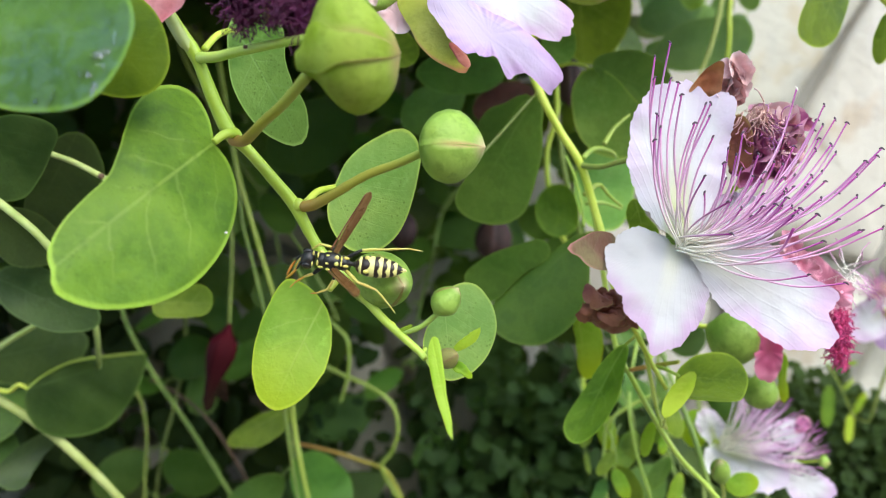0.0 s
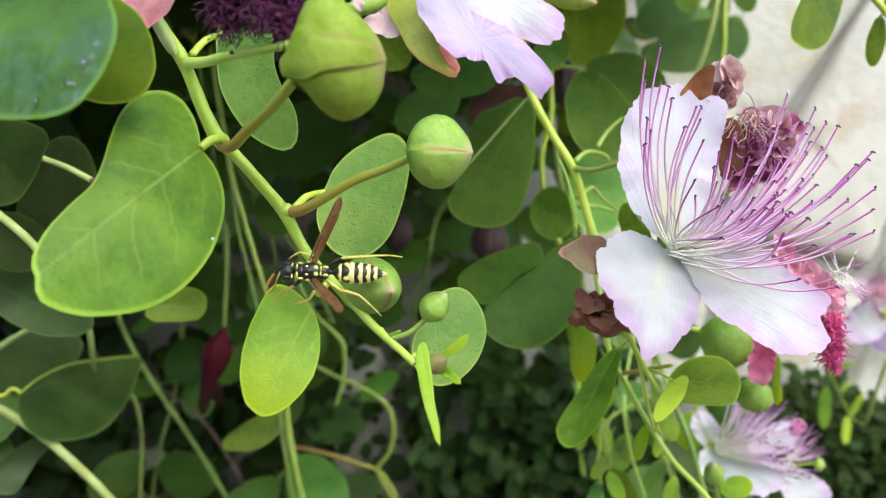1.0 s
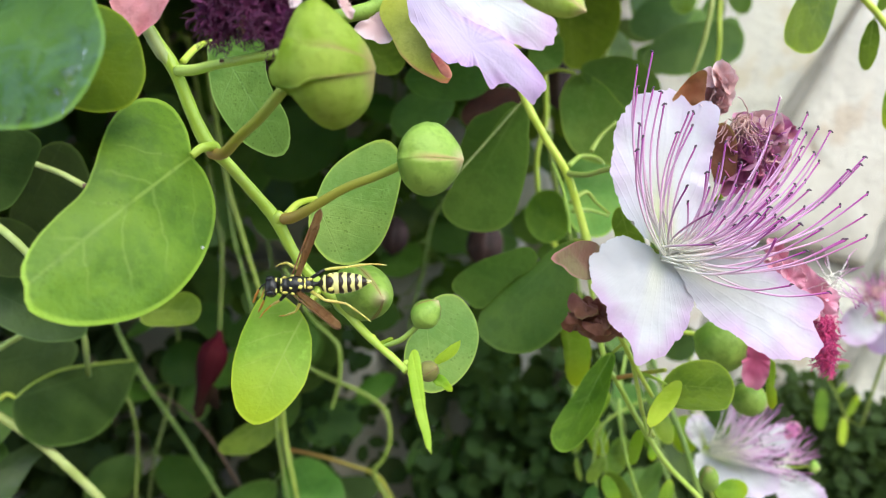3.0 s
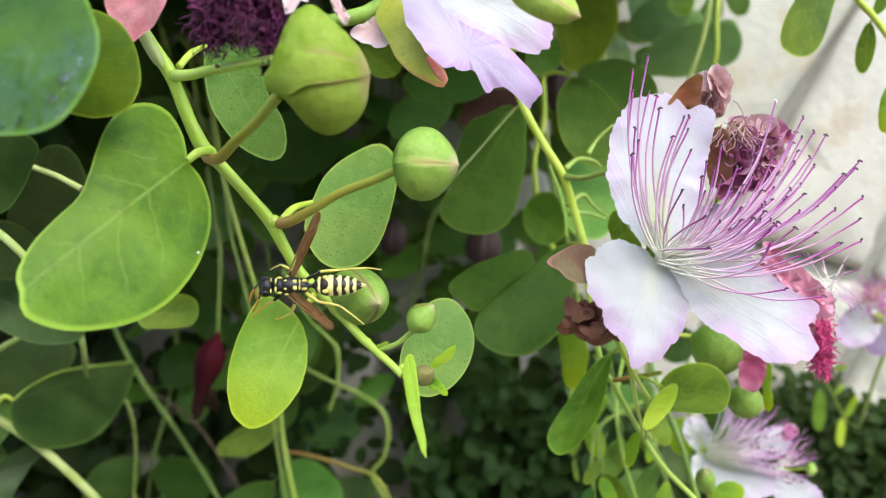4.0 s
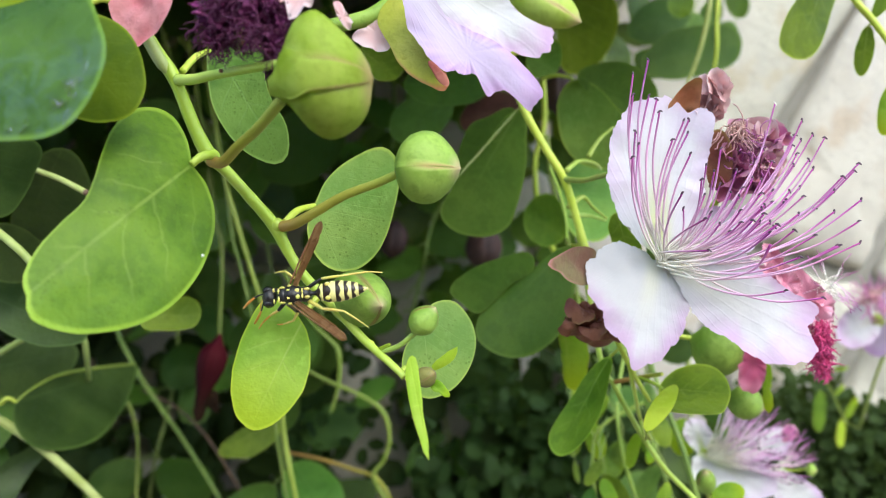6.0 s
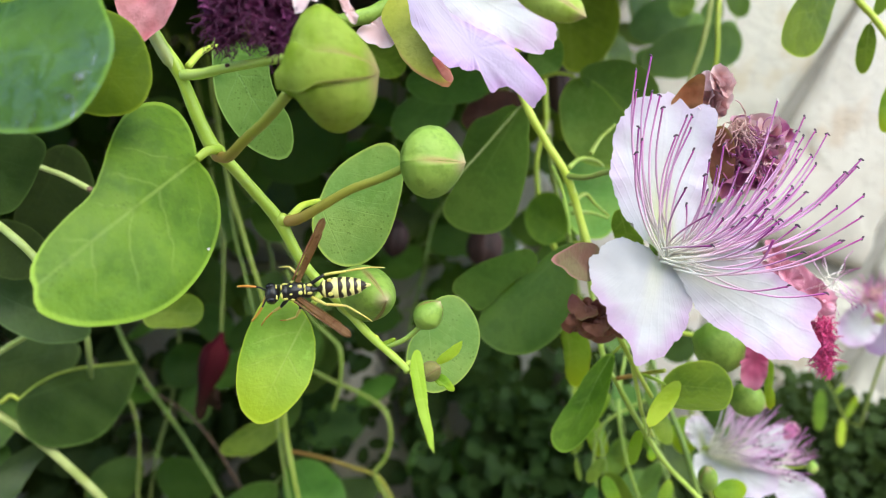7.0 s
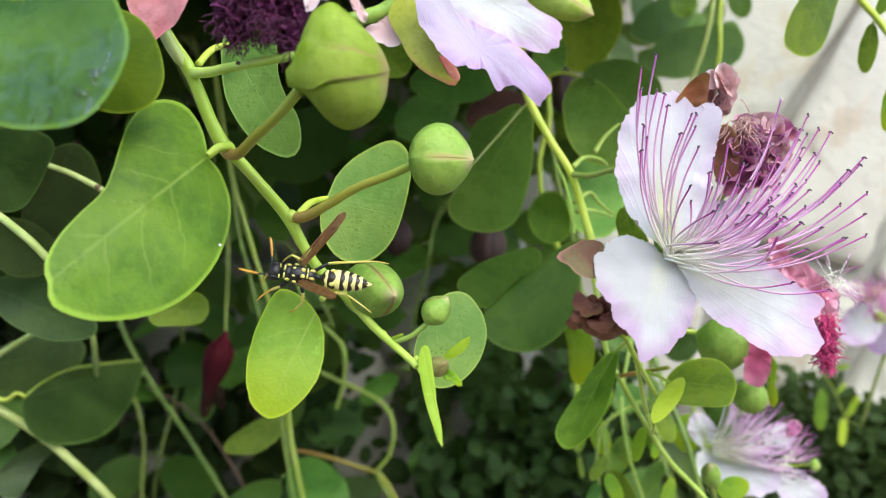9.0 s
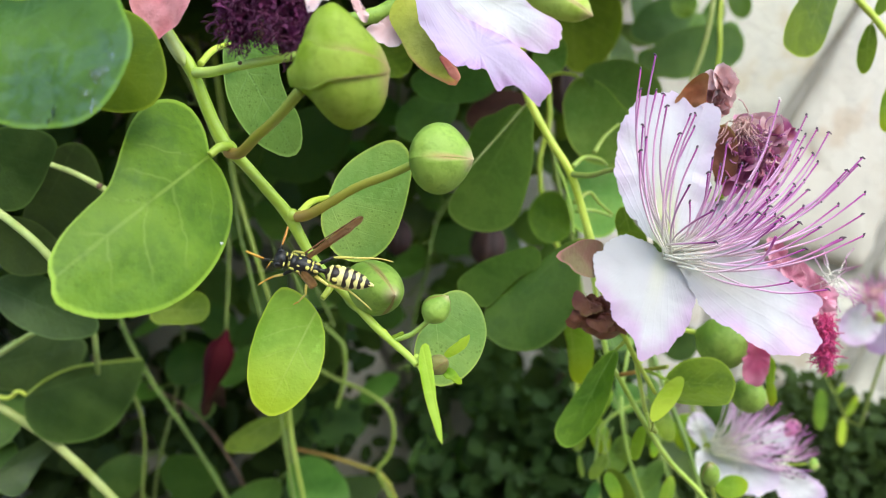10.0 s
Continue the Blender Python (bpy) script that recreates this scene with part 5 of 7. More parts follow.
leaf(low, ((77.33, 118.00, -52.43), (73.53, 120.00, -63.46), (-0.384, -0.923, -0.035), (0.613, 0.000), [0.488, 0.475, 0.374, 0.306, 0.301, 0.346, 0.472, 0.520, 0.449, 0.368, 0.361, 0.423]), LEAF_YOUNG, seed=76.0)

for k in range(20):
    c = Vector((54.17, 105.00, -59.65)) + Vector((rng.uniform(-16, 15), rng.uniform(-16, 40), rng.uniform(-16, 20)))
    d = Vector((rng.gauss(0, 0.5), rng.gauss(-0.2, 0.3), -1)).normalized() * rng.uniform(3.0, 7.0)
    q = [0.5, 0.37, 0.26, 0.23, 0.26, 0.37, 0.5, 0.37, 0.26, 0.23, 0.26, 0.37]
    leaf(low, (tuple(c - d), tuple(c + d), (rng.gauss(0, 0.5), -1, rng.gauss(0.2, 0.4)), (0.5, 0.0), q), (LEAF, LEAF, LEAF_YOUNG, LEAF_MID)[k % 4], [tuple(c - d + Vector((rng.uniform(-5, 5), 9, 11))), tuple(c - d + Vector((0, 4, 5))), tuple(c - d)], 0.45, STEM_DULL, seed=300.0 + k, seg=28, rings=6, cup=rng.uniform(-0.1, 0.2))
stem("stem", [(62.24, 132.00, -22.04), (54.44, 120.00, -45.78), (54.74, 115.00, -62.19), (59.93, 115.00, -79.51)], [1.09, 1.09, 1.09, 0.94], STEM_MID, low)
stem("stem", [(68.23, 120.00, -45.78), (49.18, 122.00, -56.84), (47.96, 125.00, -73.74), (50.35, 128.00, -92.85)], [1.09, 1.09, 1.09, 0.94], STEM_MID, low)

# far lilac flower at the wall's foot, out of focus
far = thing("caper_branch", (190.39, 200.00, -60.43), "distant caper sprig with a faded lilac flower", "caper branch")
stem("stem", [(202.72, 190.00, 43.21), (193.67, 190.00, -2.04), (183.46, 188.00, -26.76), (178.31, 195.00, -45.73), (176.93, 210.00, -76.68)], [1.72, 1.56, 1.56, 1.40, 1.17], STEM_DULL, far)
flower = bud(far, (176.67, 192.00, -30.51), (171.10, 188.00, -26.76), 5.0, SEPAL, name="flower", label="faded lilac flower")
for k, shape in enumerate((
        ((174.44, 190.00, -26.92), (158.73, 188.00, -35.75), (-0.075, -0.935, 0.346), (0.488, 0.000), [0.622, 0.595, 0.488, 0.414, 0.382, 0.376, 0.428, 0.588, 0.697, 0.526, 0.449, 0.437, 0.477, 0.550]),
        ((175.57, 190.00, -27.45), (173.50, 192.00, -42.00), (-0.493, -0.870, -0.001), (0.532, 0.000), [0.560, 0.554, 0.443, 0.394, 0.390, 0.414, 0.503, 0.641, 0.466, 0.369, 0.337, 0.350, 0.397, 0.494]),
        ((175.57, 190.00, -26.92), (187.96, 188.00, -17.76), (-0.307, -0.928, 0.213), (0.580, 0.000), [0.560, 0.546, 0.541, 0.499, 0.493, 0.508, 0.545, 0.580, 0.558, 0.597, 0.682, 0.617, 0.577, 0.592]))):
    part("petal", blade(*shape, cup=0.2, ruffle=0.02, frill=0.03, thick=0.2, seed=80.0 + k, lumps=0.02), PETAL_LILAC if k else PETAL, flower)
part("filament_tuft", tangle((167.87, 182.00, -19.63), (5.0, 3.0, 4.0), 60, 10.0, 0.5, 15, 0.0, 0.4), WITHERED_ROSE, flower)
for base, tip, mat_ in (((195.67, 262.00, -83.42), (193.57, 260.00, -97.34), LEAF_LIME), ((197.61, 262.00, -83.42), (201.84, 260.00, -72.52), LEAF_YOUNG), ((184.85, 250.00, -57.50), (191.89, 248.00, -56.39), LEAF), ((181.83, 255.00, -68.32), (180.74, 255.00, -88.47), LEAF), ((186.46, 250.00, -69.59), (190.76, 250.00, -64.75), LEAF_YOUNG)):
    leaf(far, (base, tip, (0.1, -1, 0.15), (0.5, 0.0), [0.5, 0.3, 0.19, 0.165, 0.19, 0.3, 0.5, 0.3, 0.19, 0.165, 0.19, 0.3]), mat_, seed=base[0], seg=28, rings=5)
stem("side_shoot", [(176.93, 210.00, -76.68), (194.77, 258.00, -82.57), (186.73, 255.00, -67.78), (176.25, 250.00, -53.47)], [0.62, 0.70, 0.70, 0.62], STEM_MID, far)

# sprig at the upper right before the bright stone
sprig = thing("caper_branch", (104.76, 66.00, 58.34), "thin caper sprig with oval leaves before pale stone", "caper branch")
stem("stem", [(93.64, 85.00, 117.20), (96.78, 74.00, 80.91), (99.91, 66.00, 62.78), (104.92, 65.00, 55.56), (110.55, 64.00, 46.77), (124.17, 66.00, 29.24)], [1.72, 1.72, 1.72, 1.64, 1.56, 1.40], STEM, sprig)
leaf(sprig, ((95.87, 70.00, 69.43), (87.63, 68.00, 46.90), (0.519, -0.847, -0.115), (0.577, 0.000), [0.425, 0.372, 0.320, 0.274, 0.258, 0.280, 0.353, 0.546, 0.577, 0.412, 0.349, 0.340, 0.381, 0.501, 0.635, 0.509], 0.1, 0, 0), LEAF, [(97.49, 71.00, 75.46), (96.96, 70.50, 72.44), (95.87, 70.00, 69.29)], 1.1, label="smooth green leaf before the pale wall", seed=82.0)
leaf(sprig, ((104.21, 66.00, 54.88), (104.12, 69.00, 42.91), (-0.456, -0.864, -0.213), (0.522, 0.000), [0.478, 0.294, 0.198, 0.168, 0.172, 0.213, 0.313, 0.511, 0.303, 0.216, 0.187, 0.188, 0.227, 0.346]), LEAF, [(105.16, 65.20, 55.34), (104.77, 65.50, 55.15), (104.21, 66.00, 54.74)], 0.9, seed=83.0)
leaf(sprig, ((110.31, 66.00, 40.33), (108.63, 68.00, 28.14), (-0.472, -0.878, -0.079), (0.532, 0.000), [0.469, 0.386, 0.263, 0.224, 0.228, 0.294, 0.532, 0.318, 0.198, 0.169, 0.183, 0.265]), LEAF_YOUNG, [(115.26, 65.00, 41.50), (112.79, 65.50, 41.61), (110.31, 66.00, 40.19)], 0.9, seed=84.0)
leaf(sprig, ((105.06, 65.00, 56.66), (108.06, 62.00, 65.30), (-0.431, -0.888, -0.159), (0.467, 0.000), [0.533, 0.247, 0.161, 0.143, 0.165, 0.258, 0.486, 0.331, 0.221, 0.193, 0.213, 0.296]), LEAF, seed=85.0)

# ---- stems and leaves at the side and behind ----
left = thing("caper_branch", (-137.49, 106.00, -46.55), "shaded caper branch with pale stems and dull leaves", "caper branch")
stem("stem", [(-174.20, 106.00, -36.20), (-150.39, 106.00, -41.83), (-139.79, 105.00, -45.30), (-129.28, 104.00, -50.73), (-119.37, 104.00, -57.34), (-111.59, 105.00, -64.55), (-102.90, 106.00, -73.49), (-93.64, 110.00, -86.59)], [2.5, 2.5, 2.5, 2.55, 2.6, 2.6, 2.5, 2.3], STEM_PALE, left, "pale lime stem")
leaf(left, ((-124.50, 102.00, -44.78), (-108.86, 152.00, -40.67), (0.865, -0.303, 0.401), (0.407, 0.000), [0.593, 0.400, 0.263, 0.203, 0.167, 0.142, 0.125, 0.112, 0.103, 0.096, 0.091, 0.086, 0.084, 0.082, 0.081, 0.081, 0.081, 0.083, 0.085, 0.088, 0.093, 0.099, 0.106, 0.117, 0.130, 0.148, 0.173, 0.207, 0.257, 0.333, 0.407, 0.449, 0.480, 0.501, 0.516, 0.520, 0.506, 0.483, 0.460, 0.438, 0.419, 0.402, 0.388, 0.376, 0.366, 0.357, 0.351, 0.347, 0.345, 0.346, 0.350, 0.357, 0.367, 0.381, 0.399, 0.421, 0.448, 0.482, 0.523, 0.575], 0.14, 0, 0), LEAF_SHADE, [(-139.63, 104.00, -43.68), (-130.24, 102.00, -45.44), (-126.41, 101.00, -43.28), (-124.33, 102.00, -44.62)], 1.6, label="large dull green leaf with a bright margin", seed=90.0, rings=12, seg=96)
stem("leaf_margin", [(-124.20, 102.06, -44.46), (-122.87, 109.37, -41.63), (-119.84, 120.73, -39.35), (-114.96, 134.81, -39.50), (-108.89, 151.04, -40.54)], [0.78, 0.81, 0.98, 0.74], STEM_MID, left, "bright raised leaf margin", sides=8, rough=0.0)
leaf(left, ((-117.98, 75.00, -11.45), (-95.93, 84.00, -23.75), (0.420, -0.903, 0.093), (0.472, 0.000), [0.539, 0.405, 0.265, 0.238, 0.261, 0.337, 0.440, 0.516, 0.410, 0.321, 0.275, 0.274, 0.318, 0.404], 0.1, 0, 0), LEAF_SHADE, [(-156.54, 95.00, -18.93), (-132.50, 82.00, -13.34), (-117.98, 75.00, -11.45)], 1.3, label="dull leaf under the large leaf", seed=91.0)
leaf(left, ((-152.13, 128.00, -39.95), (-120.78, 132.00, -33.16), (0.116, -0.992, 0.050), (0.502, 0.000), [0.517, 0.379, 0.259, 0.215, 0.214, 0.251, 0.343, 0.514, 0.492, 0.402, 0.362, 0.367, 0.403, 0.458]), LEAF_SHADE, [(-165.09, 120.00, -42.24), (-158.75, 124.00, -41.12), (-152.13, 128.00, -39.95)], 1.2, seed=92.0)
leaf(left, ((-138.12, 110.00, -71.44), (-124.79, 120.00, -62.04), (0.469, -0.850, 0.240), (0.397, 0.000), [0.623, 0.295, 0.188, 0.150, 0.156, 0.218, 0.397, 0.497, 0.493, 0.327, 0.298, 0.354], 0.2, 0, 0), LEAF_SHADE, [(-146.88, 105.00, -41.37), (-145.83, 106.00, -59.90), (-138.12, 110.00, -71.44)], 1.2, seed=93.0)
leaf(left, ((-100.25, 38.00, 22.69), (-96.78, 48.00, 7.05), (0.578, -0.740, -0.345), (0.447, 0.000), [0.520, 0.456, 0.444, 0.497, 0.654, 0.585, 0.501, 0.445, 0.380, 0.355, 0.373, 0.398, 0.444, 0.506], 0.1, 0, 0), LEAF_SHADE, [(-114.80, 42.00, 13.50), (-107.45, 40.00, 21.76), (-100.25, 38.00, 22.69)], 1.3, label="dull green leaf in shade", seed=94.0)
stem("side_shoot", [(-174.20, 106.00, -36.20), (-157.24, 90.00, 35.54), (-119.55, 62.00, 25.54), (-102.68, 56.00, 21.45), (-93.78, 54.00, 17.97), (-87.62, 52.00, 15.84), (-81.57, 50.00, 13.00), (-78.01, 50.00, 10.97)], [2.0, 1.8, 1.5, 1.4, 1.3, 1.3, 1.4, 1.3], STEM_PALE, left)
stem("side_shoot", [(-174.20, 106.00, -36.20), (-154.38, 86.00, 30.31), (-109.53, 44.00, 13.04), (-89.93, 33.00, 2.31), (-84.23, 32.00, -2.51), (-81.22, 34.00, -7.17), (-81.57, 42.00, -12.36)], [2.0, 1.8, 1.7, 1.7, 1.7, 1.5, 1.3], STEM_PALE, left)
stem("side_shoot", [(-146.88, 105.00, -41.37), (-122.04, 102.00, -26.08), (-109.86, 104.00, -21.34), (-106.96, 106.00, -25.20), (-109.03, 114.00, -34.33), (-129.24, 162.00, -57.60)], [1.56, 1.56, 1.72, 1.72, 1.64, 1.40], STEM_PALE, left)
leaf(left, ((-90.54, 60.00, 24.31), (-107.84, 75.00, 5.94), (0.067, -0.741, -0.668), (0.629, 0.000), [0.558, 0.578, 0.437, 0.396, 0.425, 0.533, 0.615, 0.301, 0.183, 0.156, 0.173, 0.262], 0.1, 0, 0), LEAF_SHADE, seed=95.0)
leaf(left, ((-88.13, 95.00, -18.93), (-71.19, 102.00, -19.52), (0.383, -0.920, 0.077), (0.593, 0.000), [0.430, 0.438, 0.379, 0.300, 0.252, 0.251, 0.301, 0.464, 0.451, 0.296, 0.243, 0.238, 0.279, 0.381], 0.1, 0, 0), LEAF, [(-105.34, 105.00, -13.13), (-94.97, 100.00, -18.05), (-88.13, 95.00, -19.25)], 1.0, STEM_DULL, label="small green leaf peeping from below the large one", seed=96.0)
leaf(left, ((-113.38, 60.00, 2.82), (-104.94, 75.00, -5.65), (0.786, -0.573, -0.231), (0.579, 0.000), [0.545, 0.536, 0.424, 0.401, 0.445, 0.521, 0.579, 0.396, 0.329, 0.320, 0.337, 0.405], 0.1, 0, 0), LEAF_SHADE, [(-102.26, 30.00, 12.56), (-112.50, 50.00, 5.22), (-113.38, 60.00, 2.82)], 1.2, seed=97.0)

for at in ((-80.53, 49.40, 12.57),):
    bm = bmesh.new()
    ball(bm, V(at), (0.75 * MM, 0.7 * MM, 0.7 * MM), rings=8, sides=12)
    part("leaf_scar", bm, BROWN, left)
hanging = thing("caper_branch", (-79.52, 154.00, 4.22), "thin hanging caper stems with a dark red fruit", "caper branch")
stem("stem", [(-96.30, 170.00, 80.81), (-84.48, 160.00, 22.76), (-82.26, 158.00, 9.37), (-80.15, 157.00, 3.25), (-79.75, 157.00, -7.91), (-80.63, 158.00, -24.23), (-81.04, 158.00, -33.60)], [1.56, 1.48, 1.48, 2.03, 1.33, 1.33, 1.25], STEM_DULL, hanging)
bud(hanging, (-80.63, 158.00, -30.75), (-88.15, 154.00, -59.03), 10.18, FRUIT_RED, name="fruit", label="wrinkled dark red fruit drying at its end", profile=(0.14, 0.4, 0.9, 1.0, 0.92, 0.75, 0.55, 0.4, 0.3, 0.15))
part("dry_tip", blade((-83.31, 156.00, -50.35), (-87.15, 154.00, -61.04), (0.249, -0.964, 0.091), (0.469, 0.000), [0.587, 0.187, 0.134, 0.447, 0.397, 0.411, 0.496, 0.481, 0.393, 0.348, 0.314, 0.310, 0.358, 0.489], cup=0.4, ruffle=0.05, frill=0.1, thick=0.5, seed=87.0, lumps=0.06), DRY_DARK, hanging, "dry brown flower remains")
stem("stem", [(-78.54, 132.00, 63.17), (-70.41, 126.00, 23.71), (-65.73, 124.00, 8.26), (-61.78, 124.00, -5.21), (-58.28, 126.00, -17.92), (-54.46, 132.00, -36.86), (-53.81, 138.00, -60.45), (-50.97, 138.00, -77.50), (-46.58, 140.00, -99.08)], [1.72, 1.56, 1.56, 1.48, 1.40, 1.48, 1.64, 1.79, 1.87], STEM_MID, hanging, sub=6)
stem("stem", [(-75.63, 145.00, 25.47), (-71.92, 142.00, 4.04), (-68.46, 142.00, -9.42), (-65.19, 142.00, -22.89), (-59.71, 146.00, -50.54), (-57.81, 150.00, -71.07), (-55.02, 154.00, -92.17)], [0.94, 1.09, 1.17, 1.17, 1.25, 1.17, 0.94], STEM_DULL, hanging)
stem("stem", [(-140.92, 200.00, -9.10), (-135.09, 200.00, -33.60), (-122.68, 198.00, -55.43), (-107.60, 198.00, -77.46), (-93.09, 200.00, -102.43), (-80.75, 202.00, -126.52)], [1.72, 1.79, 1.87, 1.79, 1.72, 1.72], STEM_DULL, hanging)
stem("stem", [(-130.26, 215.00, -60.74), (-115.28, 214.00, -68.34), (-101.91, 214.00, -81.23), (-87.82, 216.00, -105.44), (-77.70, 220.00, -128.43)], [0.94, 1.01, 1.17, 1.17, 1.09], BROWN, hanging)
stem("stem", [(-120.69, 170.00, -54.94), (-117.08, 170.00, -61.30), (-114.96, 170.00, -74.03), (-116.93, 174.00, -90.06), (-118.13, 176.00, -112.29)], [1.25, 1.56, 1.17, 1.17, 1.09], STEM_DULL, hanging)
stem("stem", [(-65.46, 196.00, -44.95), (-56.58, 198.00, -49.63), (-45.13, 199.00, -55.59), (-33.60, 200.00, -60.90), (-24.73, 200.00, -67.90), (-22.40, 200.00, -77.93), (-24.81, 201.00, -87.53), (-29.11, 202.00, -94.83), (-22.20, 204.00, -108.39)], [1.79, 1.72, 1.64, 1.64, 2.11, 1.64, 1.56, 1.56, 1.48], STEM_MID, hanging, sub=6)
stem("stem", [(-68.27, 210.00, -86.30), (-53.53, 208.00, -88.66), (-38.00, 208.00, -93.44), (-27.72, 208.00, -97.74), (-20.19, 210.00, -111.54)], [1.25, 1.48, 1.64, 1.72, 1.56], STALK, hanging)
stem("stem", [(-60.24, 170.00, -8.27), (-50.69, 170.00, -26.30), (-43.27, 170.00, -33.73), (-39.45, 170.00, -39.03), (-39.72, 172.00, -51.03), (-43.05, 176.00, -62.53)], [1.40, 1.33, 1.33, 1.72, 1.33, 1.25], STEM_MID, hanging)
leaf(hanging, ((-69.14, 255.00, -82.75), (-38.54, 265.00, -79.31), (0.281, -0.934, 0.220), (0.488, -0.147), [0.501, 0.548, 0.389, 0.323, 0.319, 0.372, 0.493, 0.514, 0.476, 0.407, 0.360, 0.359, 0.385, 0.434]), LEAF_DARK, seed=100.0, cup=0.1)
leaf(hanging, ((-62.52, 240.00, -114.84), (-30.84, 246.00, -111.39), (0.147, -0.945, 0.291), (0.514, 0.000), [0.500, 0.296, 0.195, 0.165, 0.169, 0.210, 0.320, 0.514, 0.433, 0.366, 0.327, 0.335, 0.387, 0.446]), LEAF_DARK, seed=101.0, cup=0.1)
leaf(hanging, ((-61.94, 170.00, -63.84), (-83.50, 166.00, -75.55), (0.100, -0.983, 0.152), (0.479, 0.000), [0.528, 0.408, 0.342, 0.304, 0.301, 0.349, 0.436, 0.503, 0.261, 0.173, 0.145, 0.146, 0.176, 0.271]), LEAF, seed=102.0, cup=0.1)
leaf(hanging, ((-45.79, 222.00, -29.62), (-71.48, 226.00, -65.19), (-0.007, -0.994, -0.107), (0.493, 0.000), [0.463, 0.416, 0.331, 0.276, 0.259, 0.272, 0.335, 0.493, 0.410, 0.337, 0.300, 0.282, 0.301, 0.362]), LEAF_DARK, seed=103.0, cup=0.1)

behind = thing("caper_branch", (32.64, 140.00, 26.92), "caper branch in the shade behind the flower", "caper branch")
stem("stem", [(34.04, 160.00, 121.18), (34.94, 154.00, 76.50), (34.84, 150.00, 59.59), (35.11, 149.00, 43.59), (31.96, 149.00, 30.77), (32.75, 149.00, 15.98), (34.72, 149.00, 6.12), (40.36, 154.00, -3.82), (44.59, 162.00, -24.57), (50.06, 170.00, -67.66)], [1.72, 2.03, 1.86, 2.00, 1.70, 2.00, 2.47, 1.72, 1.56, 1.25], STEM, behind, sub=6)
stem("stem", [(34.74, 140.00, 38.37), (37.03, 140.00, 21.19), (41.92, 142.00, 4.04), (46.39, 148.00, -15.53), (51.40, 154.00, -39.96)], [1.72, 1.64, 1.56, 1.40, 1.25], STEM_DULL, behind)
stem("stem", [(63.84, 170.00, 127.48), (61.95, 166.00, 92.29), (59.02, 166.00, 69.27), (54.30, 170.00, 51.12)], [2.03, 1.87, 1.72, 1.56], STEM_PALE, behind)
stem("stem", [(101.39, 170.00, 125.36), (99.45, 168.00, 92.92), (95.66, 168.00, 73.95), (91.42, 170.00, 61.72)], [1.56, 1.56, 1.40, 1.09], STEM_PALE, behind)
stem("stem", [(108.76, 174.00, 127.03), (103.77, 172.00, 92.03), (103.34, 172.00, 74.95), (102.31, 174.00, 64.70)], [1.56, 1.56, 1.40, 1.09], STEM, behind)
leaf(behind, ((23.95, 102.00, 55.93), (33.54, 106.00, 52.73), (0.249, -0.895, -0.371), (0.496, 0.000), [0.519, 0.546, 0.587, 0.675, 0.696, 0.589, 0.542, 0.496, 0.451, 0.448, 0.426, 0.395, 0.408, 0.454]), LEAF_PALE, seed=110.0, cup=0.1, label="")
leaf(behind, ((-11.95, 115.00, 50.41), (14.85, 120.00, 51.44), (0.187, -0.962, -0.198), (0.495, 0.000), [0.518, 0.402, 0.300, 0.257, 0.260, 0.306, 0.396, 0.518, 0.406, 0.291, 0.245, 0.245, 0.290, 0.400]), LEAF_MID, seed=111.0, cup=0.1, label="")
leaf(behind, ((5.52, 122.00, 40.27), (24.25, 126.00, 47.24), (0.233, -0.970, -0.069), (0.481, 0.000), [0.543, 0.424, 0.319, 0.279, 0.272, 0.303, 0.392, 0.516, 0.490, 0.388, 0.326, 0.310, 0.338, 0.442]), LEAF_RED, seed=112.0, cup=0.1, label="dark red old leaf")
leaf(behind, ((39.09, 132.00, 3.89), (27.46, 136.00, 11.47), (-0.282, -0.957, 0.072), (0.539, 0.000), [0.519, 0.452, 0.421, 0.427, 0.460, 0.517, 0.547, 0.571, 0.543, 0.561, 0.634, 0.697, 0.674, 0.601]), LEAF, seed=113.0, cup=0.1, label="")
leaf(behind, ((36.65, 110.00, 10.35), (51.48, 116.00, 24.52), (0.147, -0.957, 0.252), (0.479, 0.000), [0.655, 0.658, 0.550, 0.462, 0.404, 0.397, 0.431, 0.517, 0.703, 0.759, 0.605, 0.499, 0.475, 0.531]), LEAF_PALE, seed=114.0, cup=0.1, label="")
leaf(behind, ((41.23, 140.00, 88.00), (43.94, 145.00, 60.47), (-0.156, -0.969, -0.191), (0.461, 0.190), [0.543, 0.449, 0.397, 0.387, 0.417, 0.456, 0.495, 0.528, 0.542, 0.408, 0.343, 0.346, 0.424, 0.580]), LEAF, seed=115.0, cup=0.1, label="")
leaf(behind, ((78.28, 190.00, 72.63), (120.39, 200.00, 88.89), (0.248, -0.967, -0.048), (0.547, 0.000), [0.497, 0.300, 0.218, 0.193, 0.204, 0.254, 0.368, 0.532, 0.388, 0.284, 0.250, 0.263, 0.337, 0.469]), LEAF_DARK, seed=116.0, cup=0.1, label="")
leaf(behind, ((76.06, 200.00, 88.89), (103.27, 205.00, 104.45), (0.199, -0.980, -0.032), (0.500, 0.000), [0.495, 0.372, 0.268, 0.231, 0.236, 0.284, 0.378, 0.500, 0.439, 0.373, 0.335, 0.337, 0.369, 0.444]), LEAF_DARK, seed=117.0, cup=0.1, label="")
